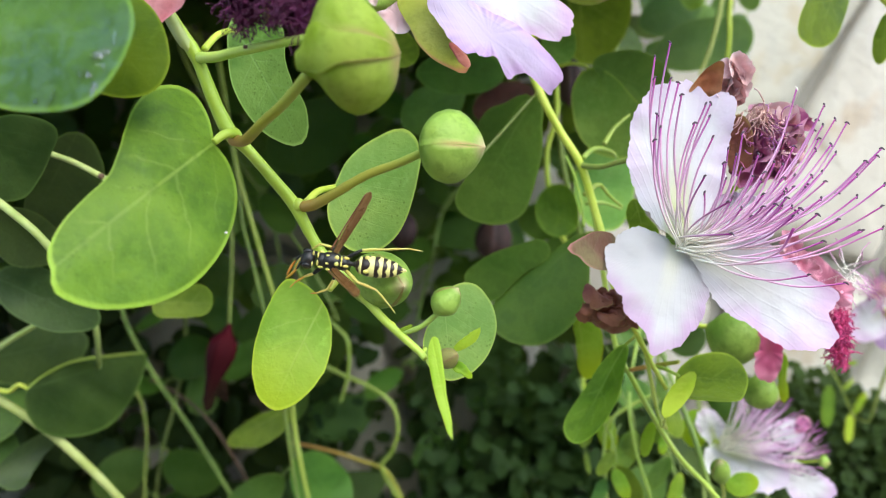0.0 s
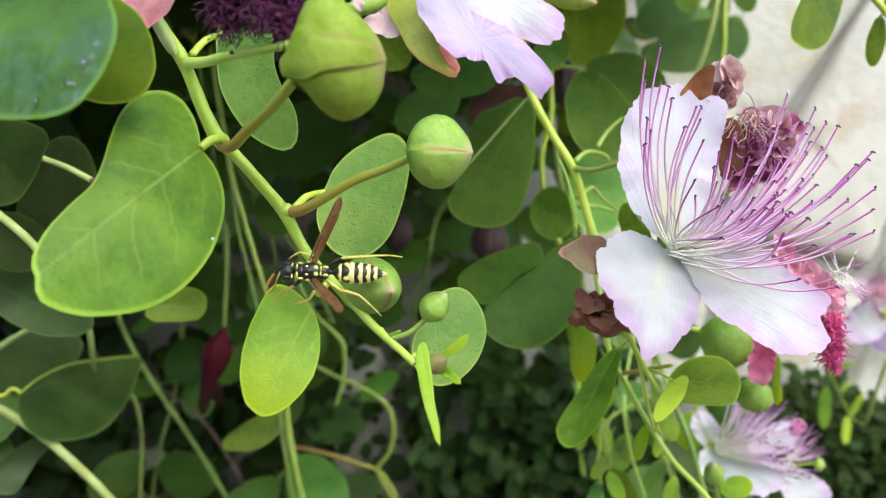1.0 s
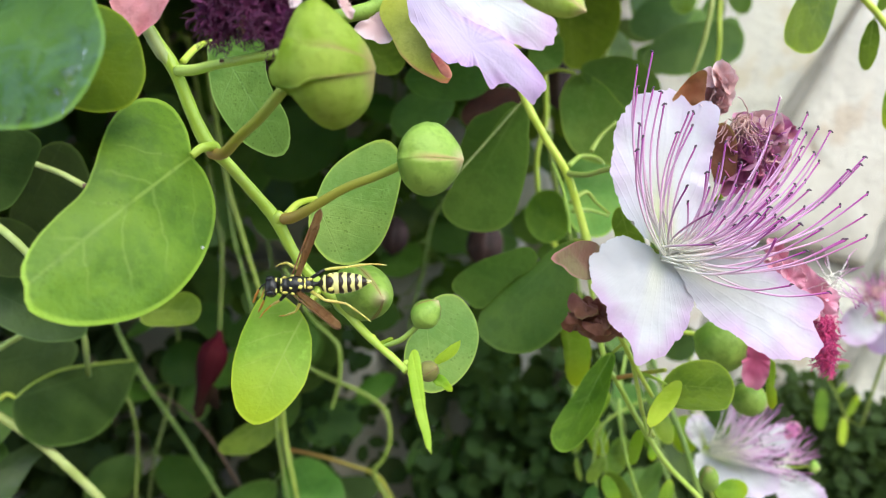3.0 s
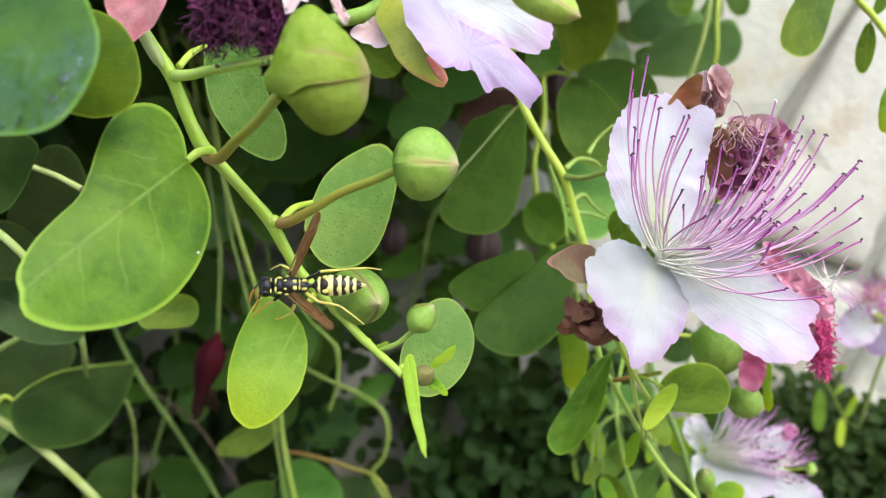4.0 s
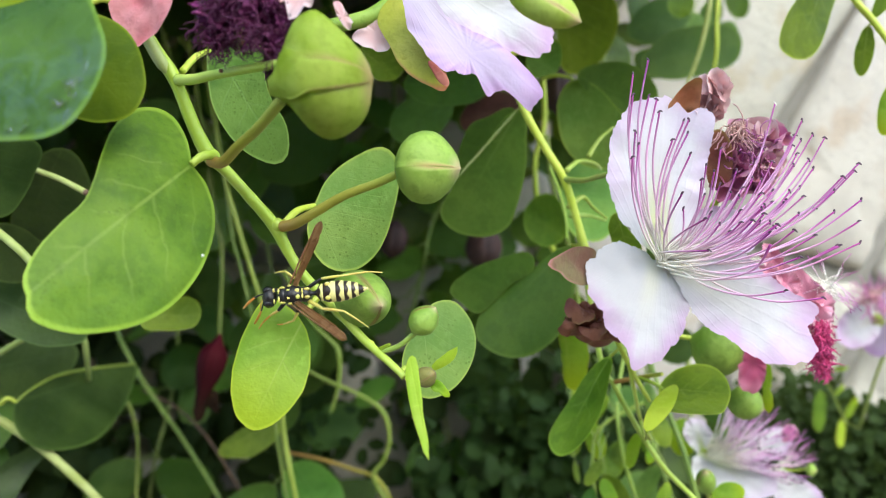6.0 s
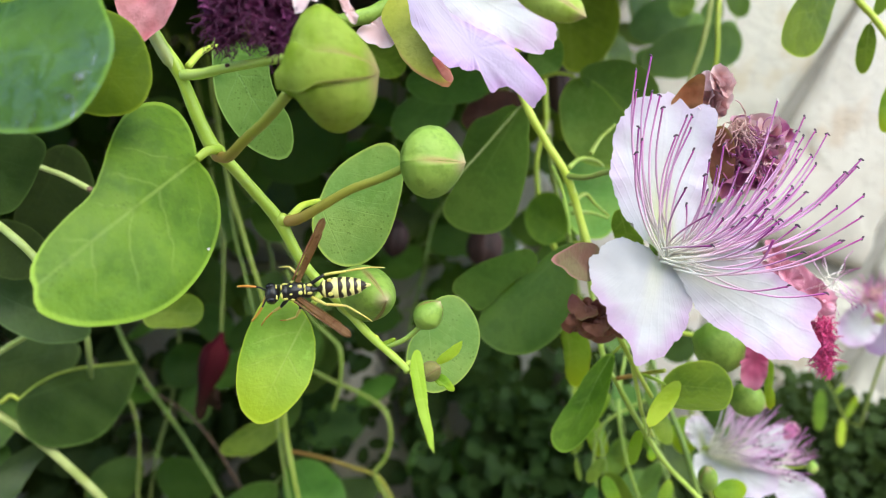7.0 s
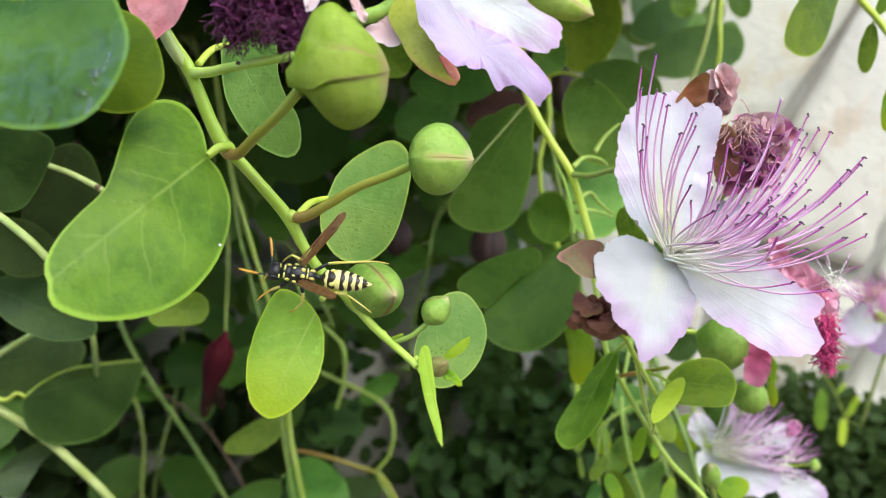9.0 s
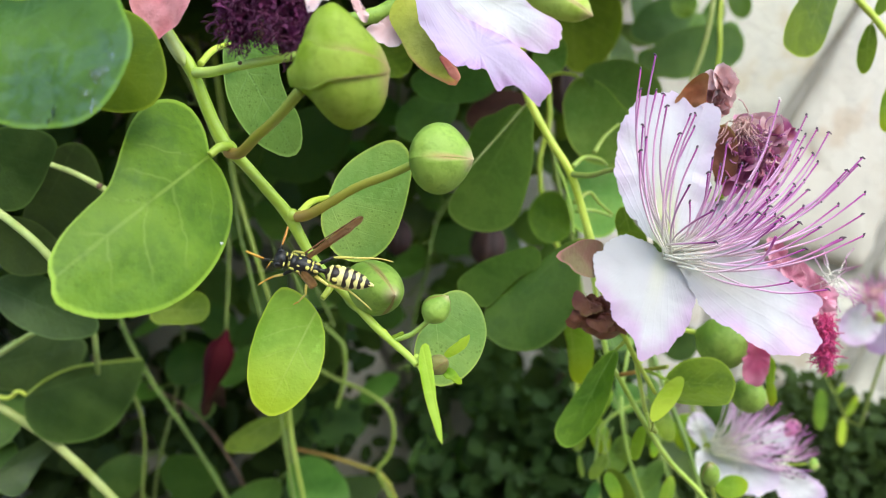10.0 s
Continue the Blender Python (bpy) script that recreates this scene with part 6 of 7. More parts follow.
leaf(behind, ((-20.36, 70.00, 49.63), (-12.18, 75.00, 43.63), (0.271, -0.888, -0.371), (0.484, 0.000), [0.516, 0.558, 0.534, 0.485, 0.491, 0.515, 0.547, 0.540, 0.419, 0.348, 0.317, 0.326, 0.362, 0.420]), LEAF, seed=118.0, cup=0.1, label="")
leaf(behind, ((-18.94, 155.00, 40.50), (3.28, 160.00, 57.62), (0.232, -0.973, -0.017), (0.460, 0.000), [0.488, 0.356, 0.267, 0.240, 0.253, 0.308, 0.381, 0.460, 0.435, 0.408, 0.358, 0.346, 0.380, 0.446]), LEAF_MID, seed=119.0, cup=0.1, label="")
leaf(behind, ((-62.33, 160.00, 28.91), (-38.38, 165.00, 50.27), (0.253, -0.966, -0.058), (0.415, 0.000), [0.558, 0.475, 0.395, 0.371, 0.388, 0.423, 0.513, 0.555, 0.489, 0.439, 0.404, 0.413, 0.454, 0.530]), LEAF_DARK, seed=120.0, cup=0.1, label="")
for base, tip, w in (((17.73, 200.00, 9.57), (15.31, 198.00, -9.04), 15.0), ((-20.49, 215.00, 12.44), (-22.80, 213.00, -4.61), 12.0), ((42.63, 170.00, 69.15), (42.63, 170.00, 50.06), 10.0)):
    bud(behind, base, tip, w, FRUIT_DARK, name="fruit", label="dark shrivelled fruit", profile=POD)


# ---- hanging shoots that fill the shade ----
ROUND = ([0.5, 0.49, 0.46, 0.42, 0.4, 0.42, 0.46, 0.42, 0.4, 0.42, 0.46, 0.49], [0.52, 0.46, 0.38, 0.34, 0.35, 0.42, 0.48, 0.42, 0.35, 0.34, 0.38, 0.46], [0.52, 0.43, 0.33, 0.29, 0.31, 0.39, 0.5, 0.39, 0.31, 0.29, 0.33, 0.43])


def hanging_shoot(seed, top, length, lean, size, mats):
    r = random.Random(seed)
    ob = thing("caper_shoot", top, "leafy caper shoot hanging in the shade before the wall", "caper shoot", "shoots before the wall")
    p = Vector(top)
    d = Vector((lean, 0, -1)).normalized()
    pts = [p.copy()]
    n = int(length / 24)
    for _ in range(n):
        d = (d + Vector((r.gauss(0, 0.16), r.gauss(0, 0.1), r.gauss(0, 0.05)))).normalized()
        d.z = min(d.z, -0.45)
        p = p + d * 24
        p.y = min(max(p.y, 90), 288)
        pts.append(p.copy())
    stem("stem", pts, [2.4, 2.1, 1.6, 1.0], STEM_DULL, ob, sides=7, sub=3, rough=0.0)
    for i in range(1, len(pts)):
        for side in (-1, 1):
            if r.random() < 0.12:
                continue
            q = pts[i] + (pts[i - 1] - pts[i]) * r.random() * 0.6
            s = size * r.uniform(0.7, 1.2)
            out = Vector((side * r.uniform(0.4, 1.0), r.uniform(-0.9, 0.25), r.uniform(-0.6, 0.3))).normalized()
            b = q + out * r.uniform(4, 8)
            tip_at = b + (out + Vector((0, -0.15, r.uniform(-0.9, -0.1)))).normalized() * s
            tip_at.y = min(tip_at.y, 300)
            f = Vector((r.gauss(0, 0.45), -1, r.gauss(0.35, 0.45)))
            shape = (tuple(b), tuple(tip_at), tuple(f), (0.48, 0.0), r.choice(ROUND))
            leaf(ob, shape, mats[r.randrange(len(mats))], [tuple(q), tuple((q + b) * 0.5 + Vector((0, 0, 1))), tuple(b)], 0.9, STEM_DULL, cup=r.uniform(-0.12, 0.15), bend=r.uniform(-0.1, 0.05), rings=4, seg=24, seed=r.uniform(0, 50), lumps=0.02)
    return ob


# loose leaves of the shaded branch, high up before the stone and deeper between the stems
r = random.Random(91)
for base, tip, mat_ in (((79.74, 205.00, 108.74), (86.84, 205.00, 87.44), LEAF_MID),
        ((99.18, 215.00, 109.56), (92.28, 212.00, 91.70), LEAF_DARK),
        ((112.08, 225.00, 105.23), (99.94, 222.00, 85.69), LEAF_MID),
        ((78.56, 200.00, 80.31), (91.98, 198.00, 72.87), LEAF_MID),
        ((123.83, 230.00, 113.07), (115.55, 228.00, 96.01), LEAF_DARK),
        ((133.28, 235.00, 103.05), (120.68, 232.00, 84.30), LEAF_MID),
        ((67.14, 190.00, 85.77), (71.21, 188.00, 69.51), LEAF_MID),
        ((127.12, 225.00, 117.77), (133.02, 224.00, 102.43), LEAF_MID),
        ((97.65, 190.00, 103.85), (93.13, 190.00, 92.55), LEAF),
        ((-73.84, 215.00, 25.49), (-88.98, 217.00, 13.39), LEAF_MID),
        ((-97.41, 230.00, 10.09), (-85.49, 228.00, -3.88), LEAF_MID),
        ((-12.05, 225.00, 35.02), (-4.48, 222.00, 16.07), LEAF_MID),
        ((-21.71, 240.00, 18.22), (-15.10, 238.00, -0.08), LEAF_DARK),
        ((-44.01, 230.00, 48.23), (-36.17, 228.00, 35.32), LEAF_MID)):
    f = (r.gauss(0, 0.3), -1, r.gauss(0.25, 0.3))
    d = Vector(tip) - Vector(base)
    leaf(behind, (base, tip, f, (0.48, 0.0), r.choice(ROUND)), mat_, [tuple(Vector(base) - d * 0.7 + Vector((r.uniform(-3, 3), 12, 9))), tuple(Vector(base) - d * 0.25 + Vector((0, 4, 3))), base], 0.9, STEM_DULL, cup=0.1, rings=6, seg=32, seed=r.uniform(0, 50), lumps=0.02)


# shoot leaves, mostly in colours darkened in place of background shade
SHADE_TONES = (LEAF_DARK, LEAF_MID, LEAF_DARK, LEAF_DARK, LEAF_SHADE)
hanging_shoot(1, (-250, 150, 190), 300, 0.1, 30, SHADE_TONES)
hanging_shoot(2, (-200, 180, 200), 330, 0.05, 30, SHADE_TONES)
hanging_shoot(3, (-160, 215, 190), 330, 0.1, 30, SHADE_TONES)
hanging_shoot(4, (-118, 170, 190), 260, -0.05, 27, SHADE_TONES)
hanging_shoot(6, (-60, 250, 200), 240, 0.1, 24, SHADE_TONES)
hanging_shoot(7, (-30, 270, 200), 200, 0.05, 22, SHADE_TONES)
hanging_shoot(8, (0, 255, 200), 216, -0.05, 22, SHADE_TONES)
hanging_shoot(9, (26, 265, 200), 240, 0.0, 20, SHADE_TONES)
hanging_shoot(10, (48, 235, 195), 264, 0.05, 20, SHADE_TONES)
hanging_shoot(11, (74, 265, 190), 330, 0.02, 24, SHADE_TONES)
hanging_shoot(12, (104, 250, 185), 130, 0.0, 24, SHADE_TONES)
hanging_shoot(14, (80, 205, 0), 150, 0.15, 22, SHADE_TONES)
hanging_shoot(16, (-170, 130, -20), 150, 0.1, 26, SHADE_TONES)
hanging_shoot(17, (-205, 255, 180), 330, 0.1, 30, SHADE_TONES)
hanging_shoot(18, (-130, 268, 180), 330, 0.05, 30, SHADE_TONES)
hanging_shoot(19, (110, 230, -40), 110, 0.1, 18, SHADE_TONES)
hanging_shoot(20, (135, 250, -70), 90, 0.25, 18, SHADE_TONES)

# unseen crown added above, where the shoots hang, to shade the background
def leaf_mass(name, count, pick, seed, mat, label, category, squash=0.7):
    r = random.Random(seed)
    bm = bmesh.new()
    uvs = (bm.loops.layers.uv.new("blade"), bm.loops.layers.uv.new("rim"))
    for _ in range(count):
        spot = pick(r)
        if spot is None:
            continue
        c, s = Vector(spot[:3]), spot[3]
        f = Vector((r.gauss(0, 0.55), -1, r.gauss(0.4, 0.6))).normalized()
        a = Matrix.Rotation(r.uniform(0, 6.28), 3, f) @ f.orthogonal().normalized()
        b = f.cross(a)
        q = [(1.0, 0.0), (0.72, 0.62), (0.1, 0.95), (-0.6, 0.72), (-0.95, 0.12), (-0.9, -0.3), (-0.4, -0.85), (0.35, -0.9), (0.85, -0.5)]
        mid_v = bm.verts.new(V(c - f * s * 0.12))
        rim_v = [bm.verts.new(V(c + a * s * u + b * s * squash * v + f * s * r.uniform(-0.08, 0.08))) for u, v in q]
        for k in range(9):
            fc = bm.faces.new((mid_v, rim_v[k], rim_v[(k + 1) % 9]))
            for lp, (u, v, e) in zip(fc.loops, ((0, 0, 0.0), (*q[k], 0.93), (*q[(k + 1) % 9], 0.93))):
                lp[uvs[0]].uv = (0.5 + 0.5 * u, 0.4 * v)
                lp[uvs[1]].uv = (e, 0)
    return tagged(part(name, bm, mat), label, category, kind="stuff")


def shade_crown_spot(r):
    x, y = r.uniform(-330, 92), r.uniform(25, 300)
    z = 0.33 * (y + 130) + r.uniform(14, 110)
    return None if x > 60 and y < 120 else (x, y, z, r.uniform(11, 20))


def low_spot(r):
    x, z = r.uniform(80, 330), r.uniform(-230, -62)
    edge = -66 - 8 * math.sin(x * 0.06) - (0 if x > 150 else 22)
    return (x, r.uniform(264, 297), z, r.uniform(1.7, 4.4)) if z < edge - r.uniform(0, 22) else None


leaf_mass("foliage", 2600, shade_crown_spot, 31, LEAF_DARK, "unseen leafy crown added above to shade the background", "foliage")
# sun reaches these weeds, so their shade is carried by the leaf colour
leaf_mass("foliage", 13000, low_spot, 32, LEAF_DEEP_SHADE, "dense small-leaved weeds at the wall's foot, coloured dark for shade", "foliage")

# small leaves close by the wall, too many to count
GAP = (2.0, -86.0)


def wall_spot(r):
    x, z = r.uniform(-300, 110), r.uniform(-200, 190)
    if (x > 70 and z > -60 - (x - 70) * 0.3) or (-60 < x < 60 and r.random() < 0.5):
        return None
    if r.random() < 1.25 - math.dist((x, z), GAP) / 22:
        return None
    if -120 < x < -72 and -48 < z < 14 and r.random() < 0.85:
        return None
    if -58 < x < -14 and z < -22 and r.random() < 0.9:
        return None
    return (x, r.uniform(262, 296), z, r.uniform(4, 8) if x > 60 else r.uniform(6, 15))


def high_wall_spot(r):
    spot = wall_spot(r)
    return spot if spot and spot[2] > -30 else None


def low_wall_spot(r):
    spot = wall_spot(r)
    return spot if spot and spot[2] <= -30 else None


def nook_spot(r):
    x, z = r.uniform(-80, 95), r.uniform(-200, -38)
    if -58 < x < -14 and r.random() < 0.85:
        return None
    if r.random() < 1.25 - math.dist((x, z), GAP) / 22:
        return None
    return (x, r.uniform(240, 297), z, r.uniform(2.4, 6)) if z < -58 + 12 * math.sin(x * 0.09) or r.random() < 0.2 else None


# leaf colour stands in for deep shade in the nook and low down
leaf_mass("foliage", 3600, nook_spot, 34, LEAF_DEEP_SHADE, "small leaves by the wall, coloured dark for deep shade", "foliage")
leaf_mass("foliage", 1700, low_wall_spot, 33, LEAF_DEEP_SHADE, "dense leaves low on the wall, coloured dark for shade", "foliage")
leaf_mass("foliage", 1700, high_wall_spot, 35, LEAF_DARK, "dense leaves clinging to the wall, coloured darker for shade", "foliage")

# ---- wall and ground ----
STONE, tr, bs = material("limestone", 0.85)
c1 = mix(tr, step(tr, noisy(tr, 9, 5), 0.35, 0.65), (0.47, 0.435, 0.36), (0.57, 0.535, 0.455))
c1 = mix(tr, mathn(tr, "MULTIPLY", step(tr, noisy(tr, 38, 6, 0.65), 0.5, 0.68), 0.6), c1, (0.42, 0.395, 0.345))
c1 = mix(tr, mathn(tr, "MULTIPLY", step(tr, noisy(tr, 24, 4, 0.6), 0.54, 0.64), 0.7), c1, (0.46, 0.37, 0.26))
put(tr, bs.inputs["Base Color"], own_tint(tr, c1, 0.06))
bump(tr, bs, mathn(tr, "ADD", noisy(tr, 60, 6, 0.65), mathn(tr, "MULTIPLY", noisy(tr, 400, 4), 0.3)), 0.6, 0.0035)
MORTAR = skin_material("mortar_grey", (0.27, 0.255, 0.225), (0.36, 0.34, 0.3), 0.95, 40, (0.12, 0.12, 0.09), 0.5)
EARTH = skin_material("dry_earth", (0.16, 0.12, 0.085), (0.26, 0.21, 0.15), 0.95, 3, (0.08, 0.08, 0.04), 0.5)

SEEDS = [(141.78, 305.00, 78.43), (214.06, 305.00, 34.14), (279.57, 305.00, 2.77), (195.61, 305.00, -51.98), (244.82, 305.00, -79.66), (338.00, 305.00, 62.00)]
r = random.Random(4)
for i in range(-5, 6):
    for j in range(-4, 5):
        q = Vector((i * 74 + (j % 2) * 37 + r.uniform(-20, 20), 305, j * 62 + r.uniform(-18, 18)))
        if all((q - Vector(s)).length > 70 for s in SEEDS) and (q - Vector((224, 305, 140))).length > 108:
            SEEDS.append(tuple(q))


def stone(k):
    """One rough stone: the patch of wall nearest to its seed, shrunk for the joint, with worn edges."""
    c = SEEDS[k]
    poly = [(c[0] + a, c[2] + b) for a, b in ((-140, -140), (140, -140), (140, 140), (-140, 140))]
    for s in SEEDS:
        if s is c or abs(s[0] - c[0]) > 290 or abs(s[2] - c[2]) > 290:
            continue
        mx, mz, nx, nz = (c[0] + s[0]) / 2, (c[2] + s[2]) / 2, s[0] - c[0], s[2] - c[2]
        out = []
        for p, q in zip(poly, poly[1:] + poly[:1]):
            dp, dq = (p[0] - mx) * nx + (p[1] - mz) * nz, (q[0] - mx) * nx + (q[1] - mz) * nz
            if dp <= 0:
                out.append(p)
            if dp * dq < 0:
                t = dp / (dp - dq)
                out.append((p[0] + (q[0] - p[0]) * t, p[1] + (q[1] - p[1]) * t))
        poly = out
    fine = []
    for p, q in zip(poly, poly[1:] + poly[:1]):
        steps = max(2, int(math.dist(p, q) / 9))
        fine += [(p[0] + (q[0] - p[0]) * t / steps, p[1] + (q[1] - p[1]) * t / steps) for t in range(steps)]
    bm = bmesh.new()
    loops = []
    proud = r.uniform(0, 3)
    for shrink, depth in ((4.5, 20), (4.8, 4), (6.5, 0.5), (10.0, -1.5), (22.0, -3.5)):
        loop = []
        for x, z in fine:
            v = Vector((c[0] - x, c[2] - z))
            v = v * min(1.0, shrink / v.length)
            w = 4.0 * noise.noise(Vector((x * 0.05, z * 0.05, k))) + 1.6 * noise.noise(Vector((x * 0.17, z * 0.17, k)))
            loop.append(bm.verts.new(V((x + v.x + w, 305 + depth - proud + 2.5 * noise.noise(Vector((x, z, depth * 3)) * 0.06), z + v.y + w))))
        loops.append(loop)
    for a, b in zip(loops, loops[1:]):
        for j in range(len(fine)):
            bm.faces.new((a[j], a[(j + 1) % len(fine)], b[(j + 1) % len(fine)], b[j]))
    mid_v = bm.verts.new(V((c[0], 305 - 4.5 - proud, c[2])))
    for j in range(len(fine)):
        bm.faces.new((loops[-1][j], loops[-1][(j + 1) % len(fine)], mid_v))
    bmesh.ops.recalc_face_normals(bm, faces=bm.faces[:])
    return bm


def slab(lo, hi):
    bm = bmesh.new()
    bmesh.ops.create_cube(bm, size=1.0, matrix=Matrix.Translation([(a + b) / 2 for a, b in zip(lo, hi)]) @ Matrix.Diagonal((*[b - a for a, b in zip(lo, hi)], 1)))
    return bm


wall = tagged(part("wall_north", slab((-2.2, 0.3105, -0.05), (2.2, 0.62, 2.0)), MORTAR, flat=True), "pale limestone rubble wall with grey joints", "wall", kind="structure")
for k in range(len(SEEDS)):
    part("stone", stone(k), STONE, wall)
# added out of view behind the camera to cut light from the low sky
tagged(part("wall_south", slab((-6, -3.4, -0.05), (6, -3.1, 2.3)), MORTAR, flat=True), "unseen plain grey wall added behind the camera to block low sky", "wall", kind="structure")
bm = bmesh.new()
bmesh.ops.create_grid(bm, x_segments=40, y_segments=40, size=60)
for v in bm.verts:
    v.co.z = -0.02 + (0.02 * noise.noise(v.co * 0.8) if v.co.length < 50 else 0)
tagged(part("ground", bm, EARTH), "dry brown earth with scattered weeds", "ground", kind="structure")

# ---- the wasp ----
BLACK, tr, bs = material("wasp_black", 0.32)
put(tr, bs.inputs["Base Color"], mix(tr, step(tr, noisy(tr, 1500, 3), 0.3, 0.7), (0.008, 0.007, 0.007), (0.022, 0.018, 0.016)))
bump(tr, bs, noisy(tr, 7000, 3), 0.5, 0.0001)
YELLOW = skin_material("wasp_yellow", (0.72, 0.62, 0.12), (0.82, 0.74, 0.25), 0.38, 900, None, relief=0.3)
LEG = skin_material("wasp_leg_yellow", (0.66, 0.54, 0.1), (0.78, 0.68, 0.2), 0.4, 700, None)
ORANGE = skin_material("wasp_orange", (0.62, 0.27, 0.035), (0.72, 0.38, 0.06), 0.45, 700, None)
VEIN = skin_material("wasp_wing_vein", (0.16, 0.07, 0.025), (0.24, 0.11, 0.04), 0.4, 700, None)
EYE = skin_material("wasp_eye", (0.006, 0.006, 0.007), (0.014, 0.011, 0.012), 0.2, 2500)
WING, tr, bs = material("wasp_wing", 0.28)
wing_col = mix(tr, step(tr, noisy(tr, 420, 4), 0.35, 0.7), (0.3, 0.15, 0.065), (0.52, 0.33, 0.17))
put(tr, bs.inputs["Base Color"], mix(tr, step(tr, noisy(tr, 900, 2, 0.5, None, 0.4), 0.55, 0.66), wing_col, (0.16, 0.07, 0.03)))
bump(tr, bs, noisy(tr, 1400, 3), 0.4, 0.0002)
thin(WING, tr, bs, (0.6, 0.36, 0.14), 0.45)
BAND, tr, bs = material("wasp_banded", 0.33)
along, across, _ = layer(tr, "blade")
wave = mathn(tr, "MULTIPLY", mathn(tr, "ABSOLUTE", mathn(tr, "SINE", mathn(tr, "MULTIPLY", across, 18.85))), 0.22)
edge_at = mathn(tr, "SUBTRACT", along, wave)
put(tr, bs.inputs["Base Color"], mix(tr, step(tr, edge_at, 0.4, 0.45), (0.026, 0.014, 0.009), (0.8, 0.73, 0.27)))
bump(tr, bs, noisy(tr, 5000, 2), 0.3, 0.0001)

wasp = new("paper_wasp")
wasp.empty_display_size = 0.004
PLACE[wasp.name] = Vector((0, 0, 0))
tagged(wasp, "black and yellow paper wasp clinging to the stem and leaf", "wasp")


def w3(x, y, z):
    return Vector((x, y, z)) * MM


def revolve(start, end, radii, flat=0.9, segs=24, rings=10):
    """A turned piece of the body between two places along it."""
    bm = bmesh.new()
    uv = bm.loops.layers.uv.new("blade")
    rows = []
    for i in range(rings + 1):
        s = i / rings
        k = s * (len(radii) - 1)
        q = min(int(k), len(radii) - 2)
        rad = radii[q] + (radii[q + 1] - radii[q]) * (k - q)
        c = Vector(start) + (Vector(end) - Vector(start)) * s
        rows.append([bm.verts.new(w3(c.x, c.y + rad * math.cos(a), c.z + flat * rad * math.sin(a))) for a in (2 * math.pi * j / segs for j in range(segs))])
    for i in range(rings):
        for j in range(segs):
            f = bm.faces.new((rows[i][j], rows[i][(j + 1) % segs], rows[i + 1][(j + 1) % segs], rows[i + 1][j]))
            for lp, (a, b) in zip(f.loops, ((i, j), (i, j + 1), (i + 1, j + 1), (i + 1, j))):
                lp[uv].uv = (a / rings, b / segs)
    for row, a in ((rows[0], 0.0), (rows[-1], 1.0)):
        f = bm.faces.new(row)
        for lp in f.loops:
            lp[uv].uv = (a, 0.5)
    bmesh.ops.recalc_face_normals(bm, faces=bm.faces[:])
    return bm


def lump(name, spec, mat, parent, label="", subdivide=None):
    """Rounded pieces joined into one: (centre, size) in millimetres."""
    bm = bmesh.new()
    for c, s in spec:
        ball(bm, w3(*c), tuple(q * MM for q in s))
    return part(name, bm, mat, parent, label)


thorax = lump("thorax", (((3.2, 0, 0), (1.9, 1.55, 1.45)), ((4.7, 0, 0.05), (0.85, 1.35, 1.15)), ((1.5, 0, -0.1), (1.1, 1.2, 1.15))), BLACK, wasp)
for x, y, z, sx, sy, sz in ((5.25, 0.6, 0.8, 0.16, 0.5, 0.3), (5.25, -0.6, 0.8, 0.16, 0.5, 0.3), (4.75, 1.15, 0.6, 0.42, 0.2, 0.3), (4.75, -1.15, 0.6, 0.42, 0.2, 0.3), (2.35, 0.52, 1.2, 0.34, 0.34, 0.22), (2.4, -0.48, 1.2, 0.36, 0.32, 0.22), (1.68, 0.4, 1.02, 0.15, 0.42, 0.24), (1.68, -0.42, 1.02, 0.15, 0.4, 0.24),
                         (1.0, 0.62, 0.72, 0.46, 0.24, 0.32), (1.0, -0.62, 0.72, 0.46, 0.24, 0.32), (3.6, 1.35, 0.55, 0.35, 0.22, 0.3), (3.6, -1.35, 0.55, 0.35, 0.22, 0.3), (3.75, 0.62, 1.24, 0.26, 0.16, 0.12), (3.75, -0.62, 1.24, 0.26, 0.16, 0.12), (2.6, 1.45, 0.1, 0.4, 0.25, 0.4), (2.6, -1.45, 0.1, 0.4, 0.25, 0.4)):
    lump("yellow_mark", (((x, y, z), (sx, sy, sz)),), YELLOW, thorax)
part("waist", revolve((0.6, 0, 0.0), (-0.5, 0, -0.05), [0.55, 0.32, 0.35, 0.6]), BLACK, wasp)
abdomen = part("abdomen", revolve((-0.3, 0, -0.05), (-7.8, 0, -0.4), [0.35, 1.08, 1.4, 1.45, 1.4, 1.22, 0.95, 0.6, 0.18], 0.86, 28, 24), BLACK, wasp)
for a, b, r0, r1 in ((-0.4, -1.45, 0.48, 1.36), (-1.4, -3.35, 1.3, 1.62), (-3.25, -4.6, 1.55, 1.6), (-4.5, -5.75, 1.48, 1.4), (-5.65, -6.8, 1.28, 1.08), (-6.7, -8.25, 0.95, 0.25)):
    k = -0.05 - 0.04 * -a
    part("segment", revolve((a, 0, k), (b, 0, k - 0.05), [r0, r0 + (r1 - r0) * 0.45 + 0.08, r0 + (r1 - r0) * 0.75 + 0.08, r1 + 0.03, r1 - 0.06], 0.86, 36, 12), BAND, abdomen)
for s in (-1, 1):
    lump("yellow_mark", (((-2.15, s * 1.05, 0.82), (0.42, 0.34, 0.3)),), YELLOW, abdomen)
head = lump("head", (((6.7, 0, -0.1), (1.05, 1.5, 1.35)), ((7.3, 0, -0.7), (0.7, 0.95, 1.0))), BLACK, wasp)
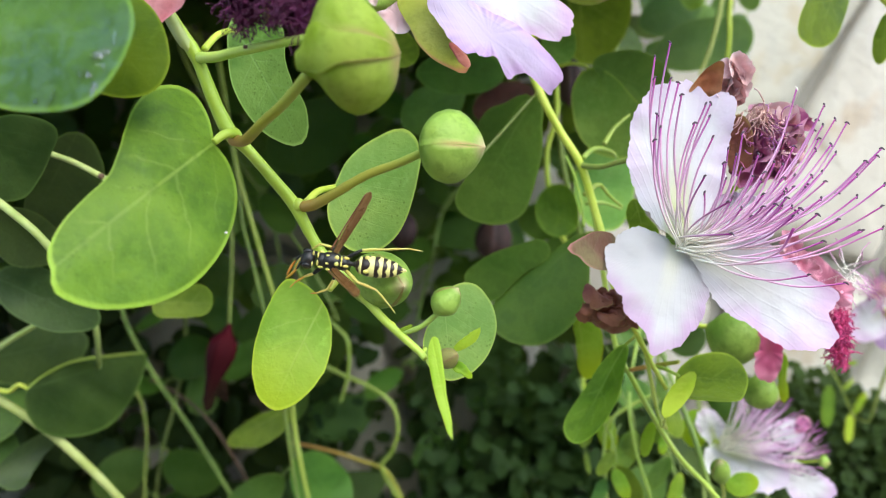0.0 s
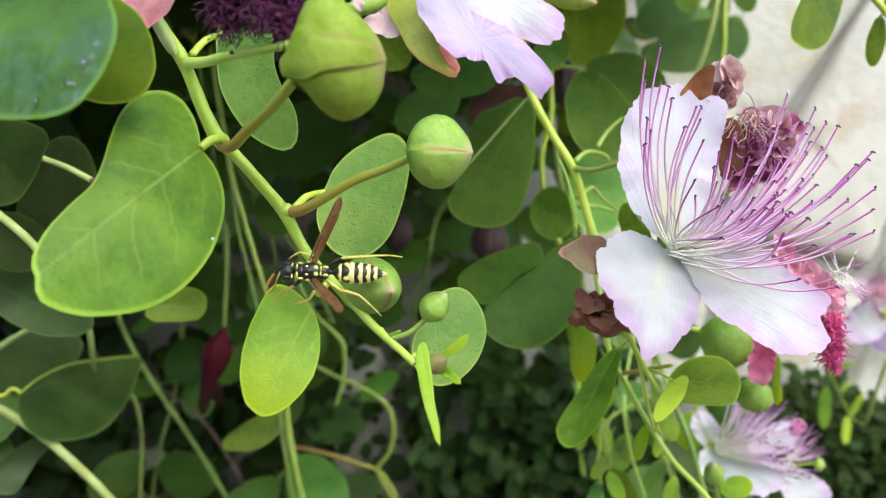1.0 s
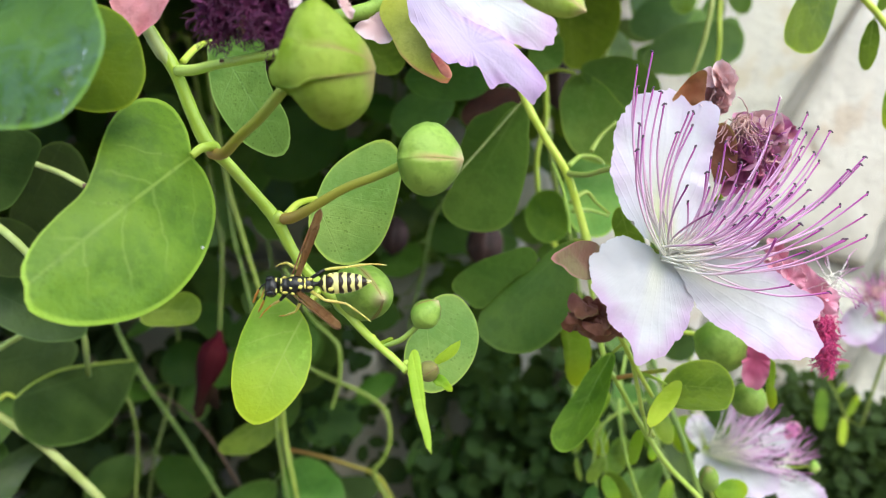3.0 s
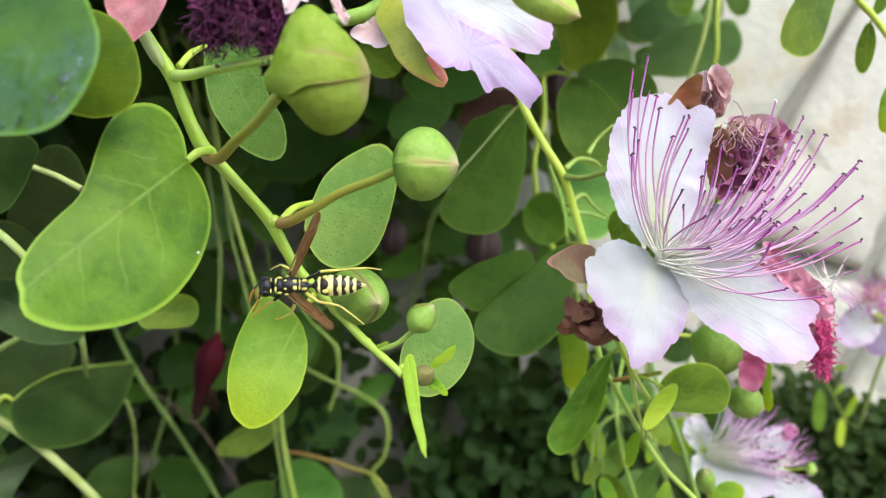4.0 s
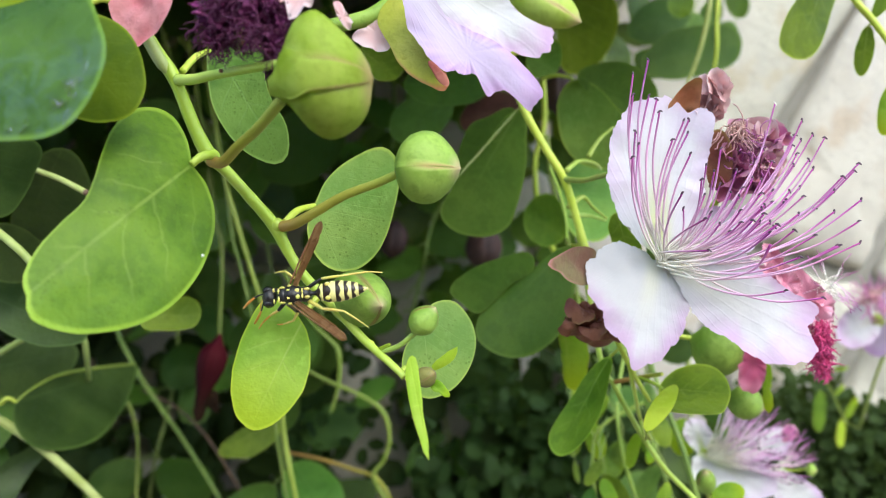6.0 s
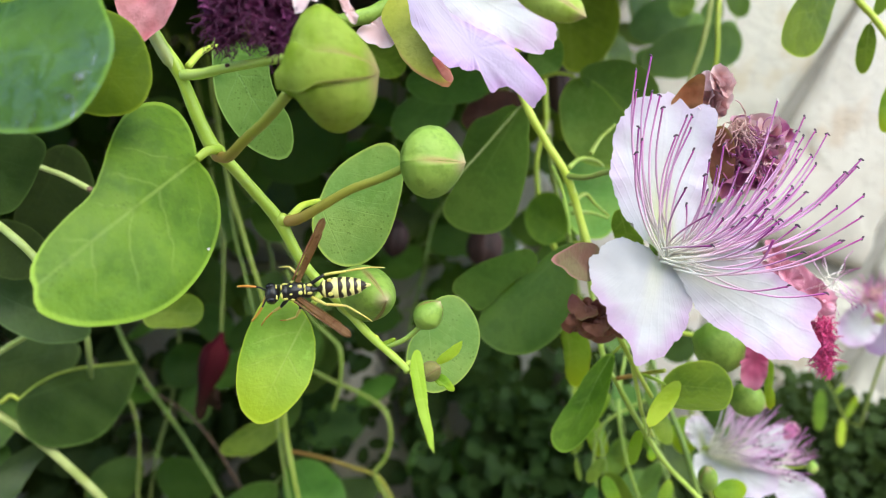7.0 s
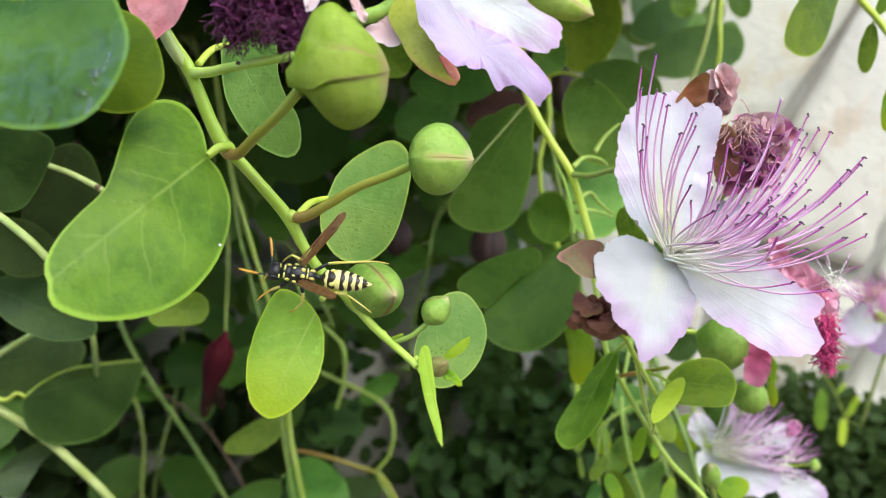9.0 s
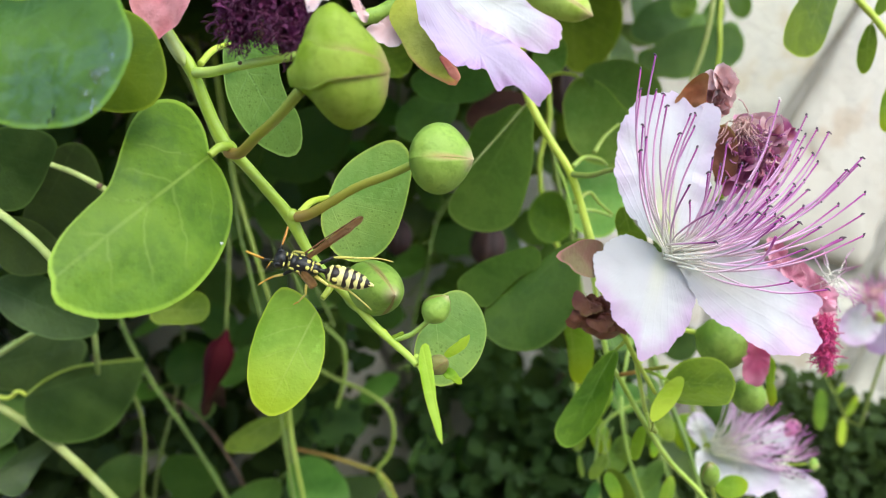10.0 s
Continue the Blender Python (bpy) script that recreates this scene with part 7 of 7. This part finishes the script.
for s in (-1, 1):
    lump("compound_eye", (((6.9, s * 1.05, 0.05), (0.82, 0.62, 1.05)),), EYE, head)
    lump("yellow_mark", (((6.0, s * 0.85, 0.75), (0.14, 0.36, 0.2)),), YELLOW, head)
    lump("mandible", (((7.5, s * 0.4, -1.35), (0.35, 0.3, 0.45)),), ORANGE, head)
lump("yellow_mark", (((7.45, 0, 0.25), (0.16, 0.6, 0.16)),), YELLOW, head)


def limb(points, widths, mats, names, label=""):
    """A jointed leg: the first joint carries the next ones."""
    first = None
    for i in range(len(points) - 1):
        a, b = w3(*points[i]), w3(*points[i + 1])
        bm = tube(bmesh.new(), [a, (a + b) / 2 + w3(0, 0, 0.12), b], [widths[i] * 0.5 * MM, widths[i] * 0.56 * MM, widths[i + 1] * 0.5 * MM], 8, 4)
        if first is None:
            first = part(names[0], bm, mats[0], wasp, label, origin=a)
        else:
            part(names[i], bm, mats[i], first)
    return first


LEGS = ("leg", "tibia", "tarsus", "foot")
legs = [limb(p, (0.56, 0.44, 0.32, 0.22, 0.14), m, LEGS, "black and yellow jointed leg") for p, m in (
    (((1.0, -1.0, -0.6), (-1.2, -2.3, -0.5), (-4.6, -2.7, -0.9), (-8.2, -3.2, -1.8), (-10.4, -3.1, -2.6)), (BLACK, LEG, LEG, LEG)),
    (((1.0, 1.0, -0.6), (-1.2, 2.3, -0.4), (-4.3, 2.6, -1.0), (-6.6, 3.9, -2.4), (-8.2, 5.0, -3.2)), (LEG, LEG, LEG, LEG)),
    (((2.6, 1.2, -0.8), (2.4, 2.6, -0.9), (2.9, 4.1, -2.0), (4.4, 5.0, -3.0), (5.4, 5.3, -3.4)), (BLACK, LEG, LEG, ORANGE)),
    (((2.6, -1.2, -0.8), (3.4, -2.3, -1.2), (5.4, -2.5, -1.8), (6.4, -1.6, -3.0), (6.8, -1.0, -3.8)), (BLACK, LEG, LEG, LEG)),
    (((4.6, 0.9, -0.9), (5.8, 2.0, -1.2), (7.2, 2.5, -2.0), (8.6, 3.4, -3.0), (9.3, 4.2, -3.4)), (BLACK, LEG, ORANGE, ORANGE)),
    (((4.6, -0.8, -0.9), (6.2, -1.5, -1.8), (7.8, -1.0, -2.8), (8.7, 0.2, -3.4), (9.0, 1.2, -3.7)), (BLACK, LEG, LEG, ORANGE)))]


def antenna(side):
    a = w3(7.6, side * 0.55, 0.2)
    bm = tube(bmesh.new(), [a, a + w3(0.8, side * 0.25, 0.2), a + w3(1.6, side * 0.35, 0.1)], [0.12 * MM, 0.13 * MM, 0.14 * MM], 7, 4)
    ob = part("antenna", bm, BLACK, wasp, origin=a)
    bm = tube(bmesh.new(), [a + w3(1.6, side * 0.35, 0.1), a + w3(2.9, side * 0.35, -0.1), a + w3(4.6, side * 0.2, -0.5)], [0.15 * MM, 0.22 * MM, 0.16 * MM], 7, 4)
    part("flagellum", bm, ORANGE, ob, "orange antenna tip")
    return ob


feelers = [antenna(1), antenna(-1)]


def wing(side):
    """A wing folded lengthwise into a narrow brown blade, rooted at the thorax and pointing outwards along its side."""
    a = w3(2.9, side * 1.3, 0.9)
    e = a + w3(0, side * 10.6, 0)
    n, count = 22, 5
    bm = bmesh.new()
    for sheet, (lift, wide, shift) in enumerate(((0.1, 1.0, 0.0), (-0.12, 0.72, -0.35))):
        rows = []
        for i in range(n + 1):
            s = i / n
            w = wide * (0.45 + 1.0 * s ** 0.7) * math.sqrt(max(0.06, 1 - (max(0.0, s - 0.86) / 0.14) ** 2))
            c = a + (e - a) * s * (1.0 if sheet == 0 else 0.82)
            rows.append([bm.verts.new(c + w3(w * (j / count - 0.5) + shift, 0, lift + 0.35 * s + 0.16 * math.sin(j * 2.3 + sheet))) for j in range(count + 1)])
        for i in range(n):
            for j in range(count):
                bm.faces.new((rows[i][j], rows[i][j + 1], rows[i + 1][j + 1], rows[i + 1][j]))
    bmesh.ops.solidify(bm, geom=bm.faces[:], thickness=0.05 * MM)
    ob = part("wing", bm, WING, wasp, "smoky brown folded wing", origin=a)
    bm = tube(bmesh.new(), [a + w3(0.6, 0, 0.2), a + w3(0.62, side * 5, 0.35), a + w3(0.45, side * 10.0, 0.5)], [0.16 * MM, 0.13 * MM, 0.06 * MM], 6, 5)
    part("wing_vein", bm, VEIN, ob)
    return ob


wings = [wing(-1), wing(1)]

# ---- how the wasp moves ----
PATH = [
        (0.0, (-17.55, -8.00, -5.58), 173.3),
        (0.5, (-18.43, -8.00, -5.76), 177.5),
        (1.0, (-18.79, -8.00, -5.98), 178.9),
        (1.5, (-19.28, -8.00, -6.11), 179.7),
        (2.0, (-19.48, -8.00, -6.43), 182.6),
        (2.5, (-19.67, -8.00, -6.76), 184.0),
        (4.0, (-19.99, -8.00, -6.18), 180.9),
        (4.5, (-20.00, -8.00, -6.60), 181.9),
        (5.0, (-20.12, -8.00, -6.86), 184.0),
        (5.5, (-19.99, -8.00, -6.82), 185.0),
        (7.0, (-20.45, -8.00, -7.24), 185.4),
        (7.5, (-20.69, -8.00, -7.20), 184.1),
        (8.0, (-21.00, -8.00, -6.82), 179.3),
        (8.5, (-21.54, -8.00, -6.10), 175.3),
        (9.0, (-21.50, -8.00, -6.01), 172.2),
        (9.5, (-21.32, -8.00, -5.74), 168.2),
        (10.0, (-21.01, -8.00, -5.24), 164.2),
    ]
# time, upper wing sweep and lift, lower wing sweep and lift, two feelers' turns and drops (degrees)
POSES = (
    (0.0, 65, 12, 44, 48, 40, -38, 55, -30), (0.5, 66, 12, 46, 44, 40, -36, 50, -30), (1.0, 67, 12, 48, 40, 42, -36, 48, -30), (1.5, 67, 12, 46, 36, 42, -36, 30, -25),
    (2.0, 66, 12, 44, 30, 50, -40, 40, -35), (2.5, 66, 12, 44, 26, 52, -40, 44, -35), (4.0, 65, 12, 42, 28, 55, -40, 50, -38), (4.5, 64, 12, 42, 24, 55, -36, 48, -38),
    (5.0, 63, 12, 42, 24, 52, -36, 46, -38), (5.5, 61, 12, 42, 20, 50, -36, 42, -36), (7.0, 60, 12, 41, 10, 45, -20, -12, 0), (7.5, 60, 12, 40, 14, 30, -12, -20, 4),
    (8.0, 59, 12, 35, 22, 12, 0, -38, 8), (8.5, 58, 12, 30, 34, -4, 6, -66, 12), (9.0, 57, 12, 29, 42, -4, 6, -78, 12), (9.5, 54, 12, 36, 50, -6, 6, -84, 12), (10.0, 50, 12, 50, 58, -5, 6, -92, 12))


# leg, the place its foot holds, and the foot as built on the body
CLINGING = ((legs[0], (-9.69, -5.40, -3.85), (-10.4, -3.1, -2.6)), (legs[1], (-12.24, -5.40, -12.38), (-8.2, 5.0, -3.2)),
            (legs[2], (-26.84, -5.00, -12.46), (5.4, 5.3, -3.4)), (legs[3], (-27.02, -4.50, -3.88), (6.8, -1.0, -3.8)))


def motions():
    rows = []
    for t, at, heading in PATH:
        f = Vector((math.cos(radians(heading)), 0, math.sin(radians(heading))))
        up = Vector((0, -1, 0.22 if t < 7.9 else 0.34))
        f = (f + Vector((0, -0.05, 0))).normalized()
        up = (up - f * up.dot(f)).normalized()
        left_side = up.cross(f)
        m = Matrix((f, left_side, up)).transposed().to_4x4()
        rows.append((t, Matrix.Translation(V(at)) @ m))
    walk(wasp, rows)
    # the clinging feet stay on bud and leaf while the body shifts
    for ob, foot, reach in CLINGING:
        track = []
        for t, m in rows:
            want = m.inverted() @ V(foot) - ob.location
            have = w3(*reach) - ob.location
            track.append((t, Matrix.Translation(ob.location) @ have.rotation_difference(want).to_matrix().to_4x4()))
        walk(ob, track)
    for i, ob in enumerate(wings):
        side = (-1, 1)[i]
        rows = []
        for t, *v in POSES:
            sweep, lift = v[2 * i], v[2 * i + 1]
            m = Matrix.Rotation(radians(side * (90 - sweep)), 4, "Z")
            rows.append((t, Matrix.Translation(ob.location) @ m @ Matrix.Rotation(radians(side * lift), 4, "X")))
        walk(ob, rows)
    for i, ob in enumerate(feelers):
        rows = []
        for t, *v in POSES:
            turn, drop = v[4 + 2 * i], v[5 + 2 * i]
            rows.append((t, Matrix.Translation(ob.location) @ Matrix.Rotation(radians(turn), 4, "Z") @ Matrix.Rotation(radians(-drop), 4, "Y")))
        walk(ob, rows)


motions()
